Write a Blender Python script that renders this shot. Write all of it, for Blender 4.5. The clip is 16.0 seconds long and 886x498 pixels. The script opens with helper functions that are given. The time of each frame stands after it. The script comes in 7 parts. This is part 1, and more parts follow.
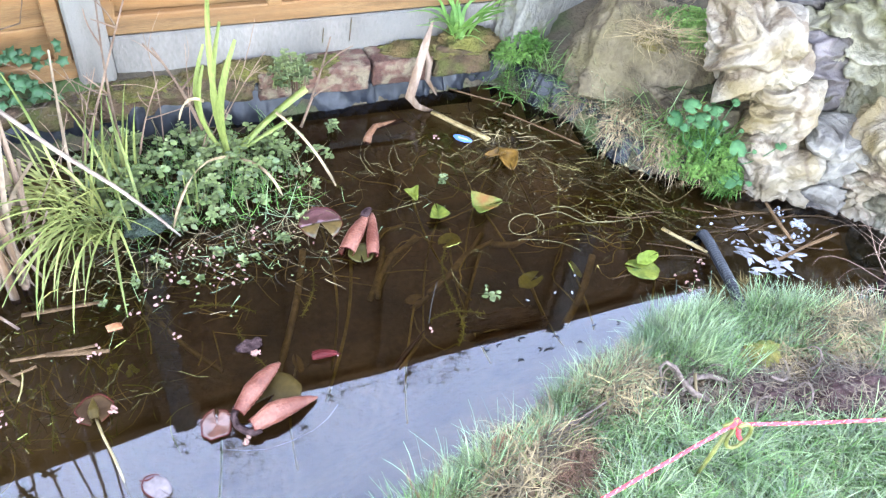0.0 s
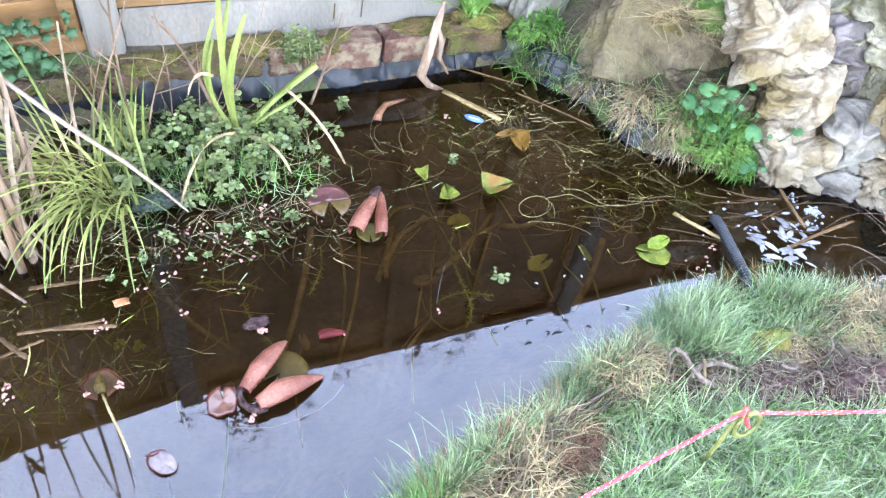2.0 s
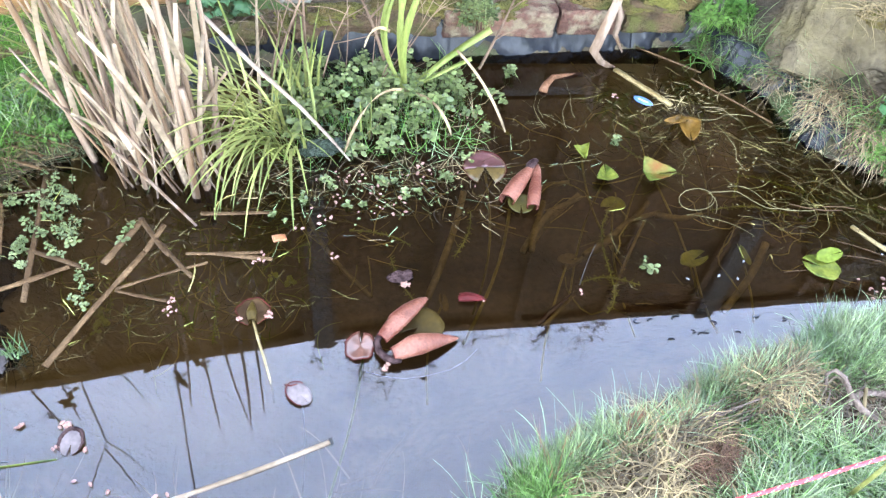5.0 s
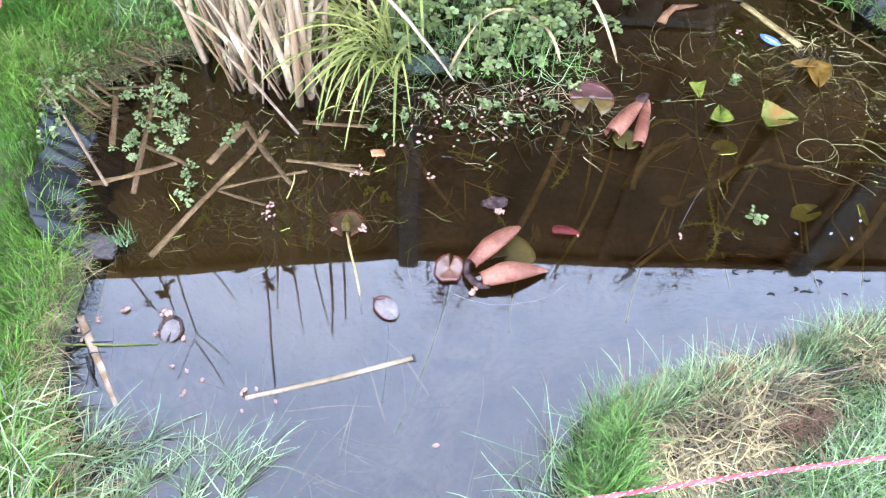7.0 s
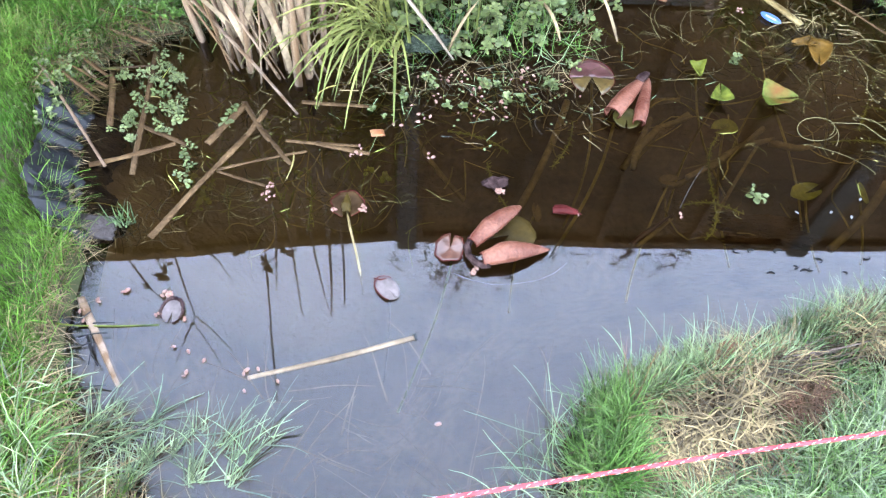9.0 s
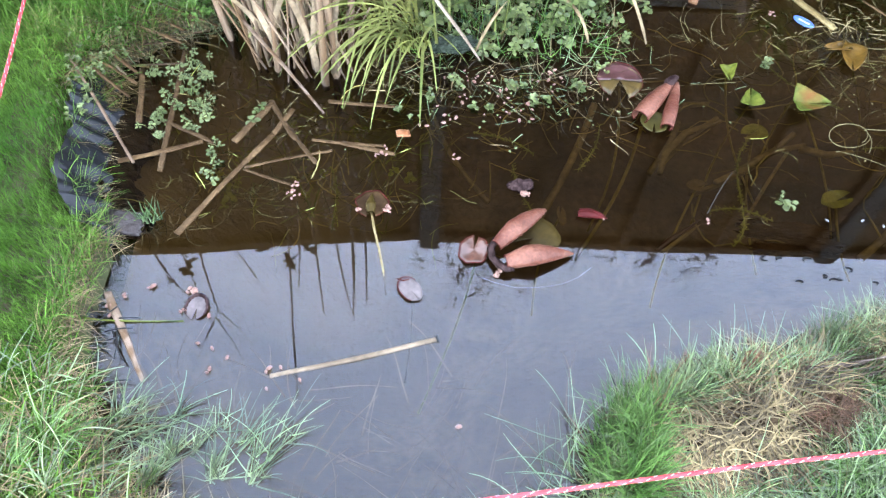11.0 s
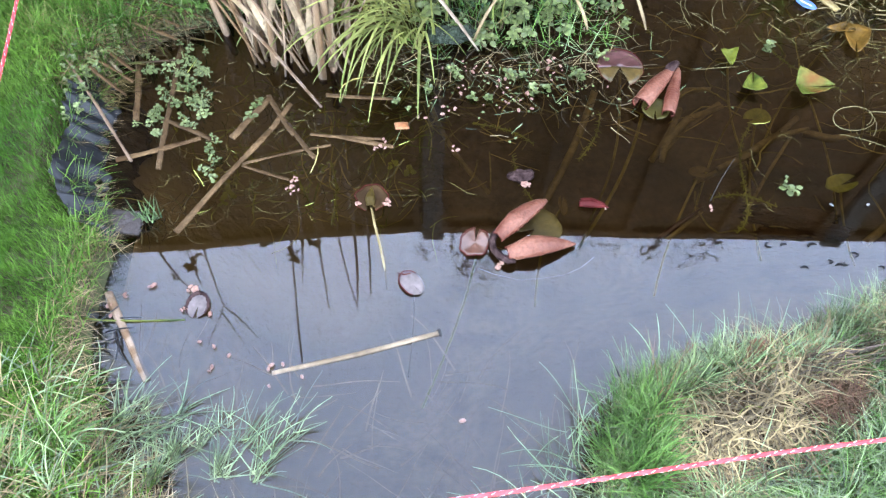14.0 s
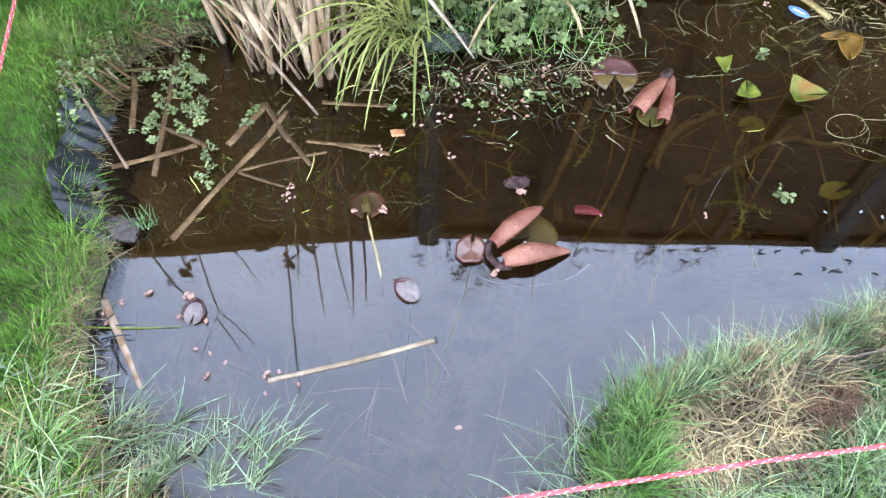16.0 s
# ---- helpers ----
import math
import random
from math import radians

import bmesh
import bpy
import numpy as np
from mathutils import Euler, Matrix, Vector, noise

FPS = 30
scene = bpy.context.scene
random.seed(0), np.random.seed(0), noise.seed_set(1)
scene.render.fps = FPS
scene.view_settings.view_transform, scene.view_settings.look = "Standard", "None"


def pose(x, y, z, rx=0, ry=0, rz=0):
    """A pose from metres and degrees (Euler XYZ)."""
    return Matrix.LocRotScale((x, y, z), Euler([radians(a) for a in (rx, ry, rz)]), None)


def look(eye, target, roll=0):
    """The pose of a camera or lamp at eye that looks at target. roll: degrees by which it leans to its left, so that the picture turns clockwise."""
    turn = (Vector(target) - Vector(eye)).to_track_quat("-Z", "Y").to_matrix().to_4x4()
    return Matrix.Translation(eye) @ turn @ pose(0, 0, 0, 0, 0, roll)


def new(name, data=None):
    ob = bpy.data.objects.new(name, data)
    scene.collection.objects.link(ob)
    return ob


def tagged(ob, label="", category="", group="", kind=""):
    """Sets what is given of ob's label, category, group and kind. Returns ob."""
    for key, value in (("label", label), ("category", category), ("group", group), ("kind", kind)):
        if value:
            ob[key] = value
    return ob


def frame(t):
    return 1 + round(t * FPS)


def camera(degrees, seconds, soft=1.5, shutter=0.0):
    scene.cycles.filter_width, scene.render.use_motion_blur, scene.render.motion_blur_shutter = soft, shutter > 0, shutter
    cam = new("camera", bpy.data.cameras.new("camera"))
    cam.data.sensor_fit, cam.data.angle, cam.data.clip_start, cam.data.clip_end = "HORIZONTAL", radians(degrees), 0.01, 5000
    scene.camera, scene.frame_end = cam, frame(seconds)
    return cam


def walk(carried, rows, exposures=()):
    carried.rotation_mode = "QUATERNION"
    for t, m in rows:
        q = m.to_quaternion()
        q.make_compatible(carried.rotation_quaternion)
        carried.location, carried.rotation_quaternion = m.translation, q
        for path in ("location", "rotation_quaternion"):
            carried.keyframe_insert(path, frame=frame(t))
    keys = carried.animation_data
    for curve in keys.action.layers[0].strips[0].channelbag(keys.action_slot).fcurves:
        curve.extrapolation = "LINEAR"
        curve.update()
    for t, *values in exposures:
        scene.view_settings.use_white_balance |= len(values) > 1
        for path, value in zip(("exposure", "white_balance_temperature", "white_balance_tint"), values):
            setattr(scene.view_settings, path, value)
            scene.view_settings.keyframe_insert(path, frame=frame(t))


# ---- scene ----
cam = camera(61.5, 16.0, 1.3)
EXPOSURES = [(0, 5.16, 6270, 12.5), (3, 5.17, 6300, 12.5), (5.5, 5.18, 6480, 9.3), (7.5, 5.17, 6530, 9), (9, 4.97, 6640, 8.4), (12, 4.83, 6690, 8), (16, 4.83, 6690, 8)]
PATH = [
    (0, (0.186, 0.435, 1.381), (0.86, 1.666, -0.044), 9.4),
    (0.5, (0.187, 0.434, 1.379), (0.852, 1.655, -0.059), 9.4),
    (1, (0.186, 0.44, 1.376), (0.845, 1.649, -0.074), 10.0),
    (1.5, (0.186, 0.443, 1.373), (0.838, 1.647, -0.085), 10.1),
    (2, (0.189, 0.446, 1.371), (0.833, 1.647, -0.092), 10.1),
    (2.5, (0.184, 0.444, 1.37), (0.794, 1.655, -0.1), 9.6),
    (3, (0.178, 0.444, 1.367), (0.71, 1.667, -0.124), 9.0),
    (5.5, (0.151, 0.453, 1.342), (0.362, 1.682, -0.222), 5.9),
    (6, (0.141, 0.453, 1.337), (0.261, 1.639, -0.269), 4.8),
    (6.5, (0.133, 0.456, 1.335), (0.214, 1.601, -0.303), 4.5),
    (7, (0.133, 0.459, 1.329), (0.204, 1.563, -0.337), 4.6),
    (7.5, (0.125, 0.458, 1.328), (0.197, 1.53, -0.359), 4.8),
    (8, (0.126, 0.458, 1.326), (0.196, 1.513, -0.372), 4.8),
    (8.5, (0.127, 0.457, 1.325), (0.203, 1.514, -0.371), 5.0),
    (9, (0.124, 0.455, 1.324), (0.206, 1.52, -0.367), 5.0),
    (9.5, (0.124, 0.456, 1.324), (0.173, 1.511, -0.375), 4.1),
    (12, (0.117, 0.466, 1.324), (0.132, 1.531, -0.369), 3.0),
    (12.5, (0.117, 0.467, 1.322), (0.127, 1.522, -0.377), 2.4),
    (13, (0.119, 0.466, 1.319), (0.13, 1.521, -0.38), 2.3),
    (13.5, (0.122, 0.47, 1.32), (0.134, 1.52, -0.383), 2.1),
    (14, (0.13, 0.474, 1.319), (0.139, 1.511, -0.391), 1.6),
    (14.5, (0.128, 0.481, 1.318), (0.143, 1.517, -0.393), 1.7),
    (15, (0.129, 0.483, 1.315), (0.143, 1.519, -0.396), 1.9),
    (15.5, (0.126, 0.478, 1.321), (0.15, 1.52, -0.386), 2.3),
    (16, (0.128, 0.476, 1.325), (0.15, 1.524, -0.378), 2.2),
]
walk(cam, [(t, look(eye, target, roll)) for t, eye, target, roll in PATH], EXPOSURES)

# ---- daylight: an even overcast sky and a weak, wide sun ----
world = bpy.data.worlds.new("overcast_sky")
scene.world = world
world.use_nodes = True
wn = world.node_tree
sky = wn.nodes.new("ShaderNodeTexSky")
sky.sky_type, sky.sun_disc = "NISHITA", False
sky.sun_elevation, sky.sun_rotation = radians(40), radians(0)
sky.air_density, sky.dust_density, sky.ozone_density = 1.0, 0.2, 1.0
grey = wn.nodes.new("ShaderNodeHueSaturation")
grey.inputs["Saturation"].default_value = 0.57
wn.links.new(sky.outputs["Color"], grey.inputs["Color"])
back = wn.nodes["Background"]
wn.links.new(grey.outputs["Color"], back.inputs["Color"])
back.inputs["Strength"].default_value = 0.15
sun = new("sun", bpy.data.lights.new("sun", "SUN"))
sun.data.energy, sun.data.angle, sun.data.color = 0.35, radians(20), (1.0, 0.96, 0.9)
sun.matrix_world = look((0.2, 4.975, 3.0), (0.2, 1.4, 0.0))

rng = np.random.default_rng(7)


# ---- materials ----
def material(name, low, high, scale=12.0, rough=0.7, bump=0.3, fine=90.0, island=0.0, spots=None, spot_scale=6.0,
             spot_amount=0.5, stretch=(1, 1, 1), leaf=0.0, gloss=0.2, per_object=0.0, metal=0.0, speck=0.6, veins=None, vein_scale=5.0):
    """Two colours mixed by coarse and fine noise, an optional third one in patches, fine relief."""
    m = bpy.data.materials.new(name)
    m.use_nodes = True
    n, l = m.node_tree.nodes, m.node_tree.links
    bsdf = n["Principled BSDF"]
    at = n.new("ShaderNodeNewGeometry")
    place = n.new("ShaderNodeMapping")
    place.inputs["Scale"].default_value = stretch
    l.new(at.outputs["Position"], place.inputs["Vector"])

    def grain(s, detail=5.0):
        t = n.new("ShaderNodeTexNoise")
        t.inputs["Scale"].default_value, t.inputs["Detail"].default_value = s, detail
        l.new(place.outputs["Vector"], t.inputs["Vector"])
        return t.outputs["Fac"]

    def mixed(kind, fac, a, b):
        x = n.new("ShaderNodeMix")
        x.data_type, x.blend_type = "RGBA", kind
        for socket, v in ((x.inputs[0], fac), (x.inputs[6], a), (x.inputs[7], b)):
            if isinstance(v, (int, float)):
                socket.default_value = v
            elif isinstance(v, tuple):
                socket.default_value = (*v, 1)
            else:
                l.new(v, socket)
        return x.outputs[2]

    def span(v, a, b, lo=0.0, hi=1.0):
        r = n.new("ShaderNodeMapRange")
        l.new(v, r.inputs[0])
        for k, x in enumerate((a, b, lo, hi)):
            r.inputs[k + 1].default_value = x
        return r.outputs[0]

    coarse, small = grain(scale), grain(fine, 3.0)
    colour = mixed("MIX", span(coarse, 0.32, 0.68), low, high)
    colour = mixed("MULTIPLY", speck, colour, mixed("MIX", span(small, 0.3, 0.7), (0.55, 0.55, 0.55), (1.25, 1.25, 1.25)))
    if spots:
        edge = 0.62 - 0.25 * spot_amount
        colour = mixed("MIX", span(grain(spot_scale, 8.0), edge - 0.05, edge + 0.13), colour, spots)
    if veins:
        off, line = n.new("ShaderNodeMath"), n.new("ShaderNodeMath")
        off.operation, line.operation = "SUBTRACT", "ABSOLUTE"
        off.inputs[1].default_value = 0.5
        l.new(grain(vein_scale, 6.0), off.inputs[0]), l.new(off.outputs[0], line.inputs[0])
        colour = mixed("MIX", span(line.outputs[0], 0.004, 0.03, 0.85, 0.0), colour, veins)
    if island:
        colour = mixed("MULTIPLY", 1.0, colour,
                       mixed("MIX", at.outputs["Random Per Island"], (1 - island,) * 3, (1 + island, 1 + island, 1 + 0.6 * island)))
    if per_object:
        info = n.new("ShaderNodeObjectInfo")
        colour = mixed("MULTIPLY", 1.0, colour, mixed("MIX", info.outputs["Random"], (1 - per_object,) * 3, (1 + per_object,) * 3))
    l.new(colour, bsdf.inputs["Base Color"])
    bsdf.inputs["Roughness"].default_value = rough
    bsdf.inputs["Specular IOR Level"].default_value = gloss
    bsdf.inputs["Metallic"].default_value = metal
    if bump:
        b = n.new("ShaderNodeBump")
        b.inputs["Strength"].default_value, b.inputs["Distance"].default_value = bump, 0.01
        h = n.new("ShaderNodeMath")
        h.operation = "ADD"
        l.new(coarse, h.inputs[0]), l.new(small, h.inputs[1])
        l.new(h.outputs[0], b.inputs["Height"])
        l.new(b.outputs[0], bsdf.inputs["Normal"])
    if leaf:
        thin, both = n.new("ShaderNodeBsdfTranslucent"), n.new("ShaderNodeMixShader")
        l.new(colour, thin.inputs["Color"])
        both.inputs[0].default_value = leaf
        l.new(bsdf.outputs[0], both.inputs[1]), l.new(thin.outputs[0], both.inputs[2])
        l.new(both.outputs[0], n["Material Output"].inputs["Surface"])
    return m


def water_material():
    """Brown clear water: tinted passage below, a mirror above that grows towards grazing angles."""
    m = bpy.data.materials.new("pond_water")
    m.use_nodes = True
    n, l = m.node_tree.nodes, m.node_tree.links
    clear, mirror, mix, fres = (n.new("ShaderNode" + k) for k in ("BsdfTransparent", "BsdfGlossy", "MixShader", "Fresnel"))
    clear.inputs["Color"].default_value = (0.36, 0.295, 0.205, 1)
    mirror.inputs["Roughness"].default_value = 0.012
    mirror.inputs["Color"].default_value = (0.83, 0.85, 0.935, 1)
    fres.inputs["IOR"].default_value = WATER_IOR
    geo, rip, shift, tilt, unit = (n.new("ShaderNode" + k) for k in ("NewGeometry", "TexNoise", "VectorMath", "VectorMath", "VectorMath"))
    rip.inputs["Scale"].default_value, rip.inputs["Detail"].default_value = 4.0, 0.0
    shift.operation, tilt.operation, unit.operation = "SUBTRACT", "MULTIPLY_ADD", "NORMALIZE"
    shift.inputs[1].default_value, tilt.inputs[1].default_value = (0.5, 0.5, 0.5), (0.006, 0.006, 0.0)
    l.new(geo.outputs["Position"], rip.inputs["Vector"]), l.new(rip.outputs["Color"], shift.inputs[0])
    l.new(shift.outputs[0], tilt.inputs[0]), l.new(geo.outputs["Normal"], tilt.inputs[2])
    l.new(tilt.outputs[0], unit.inputs[0]), l.new(unit.outputs[0], mirror.inputs["Normal"])
    l.new(fres.outputs[0], mix.inputs[0]), l.new(clear.outputs[0], mix.inputs[1]), l.new(mirror.outputs[0], mix.inputs[2])
    l.new(mix.outputs[0], n["Material Output"].inputs["Surface"])
    return m


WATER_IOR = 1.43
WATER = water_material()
SOIL = material("wet_soil", (0.0175, 0.013, 0.008), (0.055, 0.0425, 0.025), 9, 0.9, 0.8, 70, spots=(0.025, 0.0375, 0.01), spot_scale=5)
LAWN_SOIL = material("mossy_turf", (0.02, 0.048, 0.008), (0.041, 0.08, 0.0155), 2.3, 0.95, 0.9, 80, spots=(0.03, 0.034, 0.012), spot_scale=6, spot_amount=0.3, gloss=0.05)
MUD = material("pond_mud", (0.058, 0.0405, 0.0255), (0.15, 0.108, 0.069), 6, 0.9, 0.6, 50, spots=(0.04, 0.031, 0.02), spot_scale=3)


def pale_shelves(m, low, high):
    """Lays olive silt over the mud on the left and back-right shelves, thinning out into the deep; on the left its pale
    colour also stands in for reed reflections.
    """
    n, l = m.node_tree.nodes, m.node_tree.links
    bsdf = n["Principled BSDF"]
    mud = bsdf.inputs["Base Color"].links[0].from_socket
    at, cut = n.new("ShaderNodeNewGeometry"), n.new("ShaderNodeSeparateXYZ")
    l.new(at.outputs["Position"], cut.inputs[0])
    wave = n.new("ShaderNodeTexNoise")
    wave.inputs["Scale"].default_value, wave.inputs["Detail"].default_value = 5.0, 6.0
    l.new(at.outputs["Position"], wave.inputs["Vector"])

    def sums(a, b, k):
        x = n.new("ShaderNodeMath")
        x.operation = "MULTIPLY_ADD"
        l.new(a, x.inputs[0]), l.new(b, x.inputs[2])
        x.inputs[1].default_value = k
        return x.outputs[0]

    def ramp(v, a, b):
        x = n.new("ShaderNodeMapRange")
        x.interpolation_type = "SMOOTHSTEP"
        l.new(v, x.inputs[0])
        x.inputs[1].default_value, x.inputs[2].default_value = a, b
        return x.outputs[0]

    # left: silt lightened and widened to stand in for pale reed reflections
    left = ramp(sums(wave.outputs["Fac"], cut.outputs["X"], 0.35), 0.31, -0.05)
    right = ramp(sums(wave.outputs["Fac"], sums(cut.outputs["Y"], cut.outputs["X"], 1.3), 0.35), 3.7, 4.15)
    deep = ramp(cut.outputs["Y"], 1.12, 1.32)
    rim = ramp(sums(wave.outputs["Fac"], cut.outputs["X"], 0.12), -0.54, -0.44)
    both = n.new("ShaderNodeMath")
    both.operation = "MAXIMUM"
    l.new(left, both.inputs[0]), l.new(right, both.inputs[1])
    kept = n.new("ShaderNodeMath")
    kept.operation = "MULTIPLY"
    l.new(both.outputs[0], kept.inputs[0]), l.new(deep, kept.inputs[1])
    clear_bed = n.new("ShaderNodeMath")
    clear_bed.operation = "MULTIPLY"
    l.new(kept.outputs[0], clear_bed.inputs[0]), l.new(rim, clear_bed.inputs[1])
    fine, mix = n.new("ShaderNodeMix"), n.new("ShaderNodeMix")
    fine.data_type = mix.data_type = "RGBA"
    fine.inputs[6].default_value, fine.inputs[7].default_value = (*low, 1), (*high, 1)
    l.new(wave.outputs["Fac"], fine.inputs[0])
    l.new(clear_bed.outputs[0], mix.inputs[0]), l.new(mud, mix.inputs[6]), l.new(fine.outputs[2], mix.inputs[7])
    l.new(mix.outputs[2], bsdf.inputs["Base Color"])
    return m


pale_shelves(MUD, (0.133, 0.104, 0.056), (0.305, 0.247, 0.137))
LINER = material("black_liner", (0.004, 0.0045, 0.006), (0.010, 0.011, 0.014), 30, 0.36, 0.12, 80, gloss=0.18)
GRASS = material("bank_grass", (0.045, 0.083, 0.035), (0.154, 0.195, 0.106), 14, 0.42, 0, 60, island=0.75, leaf=0.35, gloss=0.6)
LAWN = material("lawn_grass", (0.031, 0.087, 0.011), (0.084, 0.152, 0.026), 5, 0.6, 0, 60, island=0.45, leaf=0.35, gloss=0.12)
STRAW = material("dry_straw", (0.032, 0.0235, 0.0135), (0.185, 0.14, 0.085), 9, 0.7, 0, 80, island=0.7, leaf=0.15)
ROOTS = material("dead_roots", (0.024, 0.0185, 0.014), (0.095, 0.072, 0.054), 9, 0.85, 0, 80, island=0.5)
REED = material("dead_reed", (0.092, 0.062, 0.043), (0.205, 0.148, 0.11), 7, 0.6, 0.35, 150, stretch=(7, 7, 0.6), per_object=0.22,
                spots=(0.085, 0.05, 0.027), spot_scale=4.5, spot_amount=0.55)
REEDBLADE = material("dead_reed_blade", (0.12, 0.086, 0.056), (0.24, 0.184, 0.13), 8, 0.6, 0.1, 90, per_object=0.15, leaf=0.15)
STICK = material("waterlogged_stick", (0.03, 0.0165, 0.0075), (0.08, 0.049, 0.024), 16, 0.6, 0.4, 120, per_object=0.3, gloss=0.08)
SEDGE = material("golden_sedge", (0.068, 0.092, 0.02), (0.225, 0.23, 0.075), 5, 0.5, 0, 60, per_object=0.4, leaf=0.35)
IRIS = material("iris_leaf", (0.1, 0.125, 0.026), (0.2, 0.22, 0.068), 5, 0.45, 0.1, 90, leaf=0.35, stretch=(4, 4, 0.6))
MINT = material("mint_leaf", (0.045, 0.07, 0.022), (0.135, 0.16, 0.064), 11, 0.42, 0, 90, island=0.45, leaf=0.25, gloss=0.5)
CRESS = material("watercress_leaf", (0.05, 0.07, 0.022), (0.15, 0.172, 0.085), 11, 0.45, 0, 90, island=0.4, leaf=0.25)
BRIGHT = material("bright_leaf", (0.045, 0.11, 0.02), (0.135, 0.225, 0.058), 9, 0.5, 0, 90, island=0.35, leaf=0.35)
TUFT = material("fresh_tuft_grass", (0.035, 0.085, 0.017), (0.1, 0.17, 0.055), 9, 0.5, 0, 80, island=0.5, leaf=0.35, gloss=0.3)
IVY = material("ivy_leaf", (0.016, 0.042, 0.018), (0.04, 0.088, 0.04), 9, 0.4, 0.1, 90, island=0.3, leaf=0.2)
MOSS = material("moss", (0.024, 0.024, 0.005), (0.078, 0.072, 0.015), 12, 0.95, 1.0, 160, spots=(0.06, 0.04, 0.014), spot_scale=14)
GOLDMOSS = material("golden_moss", (0.06, 0.05, 0.01), (0.16, 0.12, 0.028), 14, 0.95, 1.0, 160, spots=(0.06, 0.07, 0.014), spot_scale=16)
TWIG = material("dry_twig", (0.06, 0.036, 0.023), (0.15, 0.1, 0.068), 10, 0.75, 0.2, 90, per_object=0.25)
DARKTWIG = material("dark_twig", (0.015, 0.0125, 0.01), (0.035, 0.0275, 0.0225), 10, 0.8, 0, 90)
WOOD = material("fence_wood", (0.068, 0.034, 0.0113), (0.112, 0.064, 0.0255), 5, 0.65, 0.35, 60, stretch=(0.6, 4, 9), per_object=0.12,
                spots=(0.115, 0.054, 0.017), spot_scale=2.0, spot_amount=0.3)
CONCRETE = material("concrete", (0.072, 0.064, 0.055), (0.126, 0.114, 0.1), 5, 0.85, 0.5, 120, spots=(0.07, 0.066, 0.06), spot_scale=4, spot_amount=0.5, speck=0.3, stretch=(1, 1, 0.45))
POSTGREY = material("weathered_post", (0.058, 0.05, 0.042), (0.1, 0.089, 0.076), 9, 0.85, 0.4, 110, stretch=(3, 3, 0.7),
                    spots=(0.09, 0.083, 0.073), spot_scale=4, speck=0.25)
BRICKRED = material("weathered_brick", (0.036, 0.016, 0.011), (0.078, 0.04, 0.027), 12, 0.85, 0.8, 100, spots=(0.092, 0.073, 0.047), spot_scale=27, spot_amount=0.5)
SLEEPER = material("rotten_sleeper", (0.022, 0.0128, 0.007), (0.06, 0.037, 0.0195), 16, 0.9, 1.0, 110, spots=(0.036, 0.036, 0.008), spot_scale=14, spot_amount=0.45)
PALE = material("cream_limestone", (0.094, 0.07, 0.043), (0.16, 0.141, 0.111), 9, 0.6, 0.8, 70, spots=(0.075, 0.055, 0.024), spot_scale=6, spot_amount=0.45, speck=0.35, veins=(0.05, 0.034, 0.02), vein_scale=4.5)
GREYPALE = material("grey_white_limestone", (0.068, 0.058, 0.046), (0.15, 0.138, 0.118), 9, 0.6, 0.8, 60, spots=(0.03, 0.026, 0.024), spot_scale=11, spot_amount=0.32, speck=0.4, gloss=0.12)
OLIVEROCK = material("olive_stained_limestone", (0.05, 0.045, 0.027), (0.122, 0.11, 0.08), 7, 0.55, 0.8, 60, spots=(0.045, 0.042, 0.014), spot_scale=5, spot_amount=0.5, veins=(0.03, 0.025, 0.015), vein_scale=4)
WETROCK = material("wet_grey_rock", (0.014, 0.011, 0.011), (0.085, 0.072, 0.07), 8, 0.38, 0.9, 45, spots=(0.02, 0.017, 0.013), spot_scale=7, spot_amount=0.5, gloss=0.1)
SANDSTONE = material("brown_sandstone", (0.037, 0.029, 0.0175), (0.09, 0.073, 0.048), 9, 0.85, 0.8, 70, spots=(0.075, 0.062, 0.032), spot_scale=7, spot_amount=0.45, gloss=0.08, veins=(0.03, 0.022, 0.014), vein_scale=2.5)
GREYROCK = material("grey_rock", (0.038, 0.035, 0.03), (0.1, 0.095, 0.08), 6, 0.8, 0.6, 60, spots=(0.055, 0.052, 0.02), spot_scale=9, spot_amount=0.4)
PADRED = material("red_lily_leaf", (0.093, 0.030, 0.019), (0.176, 0.074, 0.05), 16, 0.42, 0.35, 170, gloss=0.22, leaf=0.12, spots=(0.075, 0.022, 0.014), spot_scale=22, spot_amount=0.3)
PADDARK = material("bronze_lily_leaf", (0.025, 0.009, 0.007), (0.07, 0.03, 0.02), 11, 0.28, 0.1, 90, gloss=0.45)
PADOLIVE = material("olive_lily_leaf", (0.02, 0.013, 0.004), (0.05, 0.034, 0.009), 11, 0.4, 0.1, 90, gloss=0.06, leaf=0.15)
PADGREEN = material("green_lily_leaf", (0.058, 0.072, 0.008), (0.125, 0.138, 0.024), 12, 0.4, 0.1, 90, gloss=0.12, leaf=0.2, spots=(0.028, 0.042, 0.008), spot_scale=28, spot_amount=0.42)
PADFRESH = material("fresh_lily_leaf", (0.085, 0.115, 0.012), (0.155, 0.19, 0.03), 12, 0.45, 0.1, 90, gloss=0.1, leaf=0.25)
PADSUNK = material("sunken_leaf", (0.165, 0.187, 0.0264), (0.33, 0.33, 0.077), 12, 0.5, 0.1, 90, leaf=0.15)
WEED = material("sunken_stem", (0.13, 0.105, 0.036), (0.35, 0.29, 0.105), 9, 0.7, 0, 90, island=0.45)
DRIFT = material("drifting_weed", (0.026, 0.022, 0.008), (0.12, 0.1, 0.042), 9, 0.8, 0, 90, island=0.5, gloss=0.02)
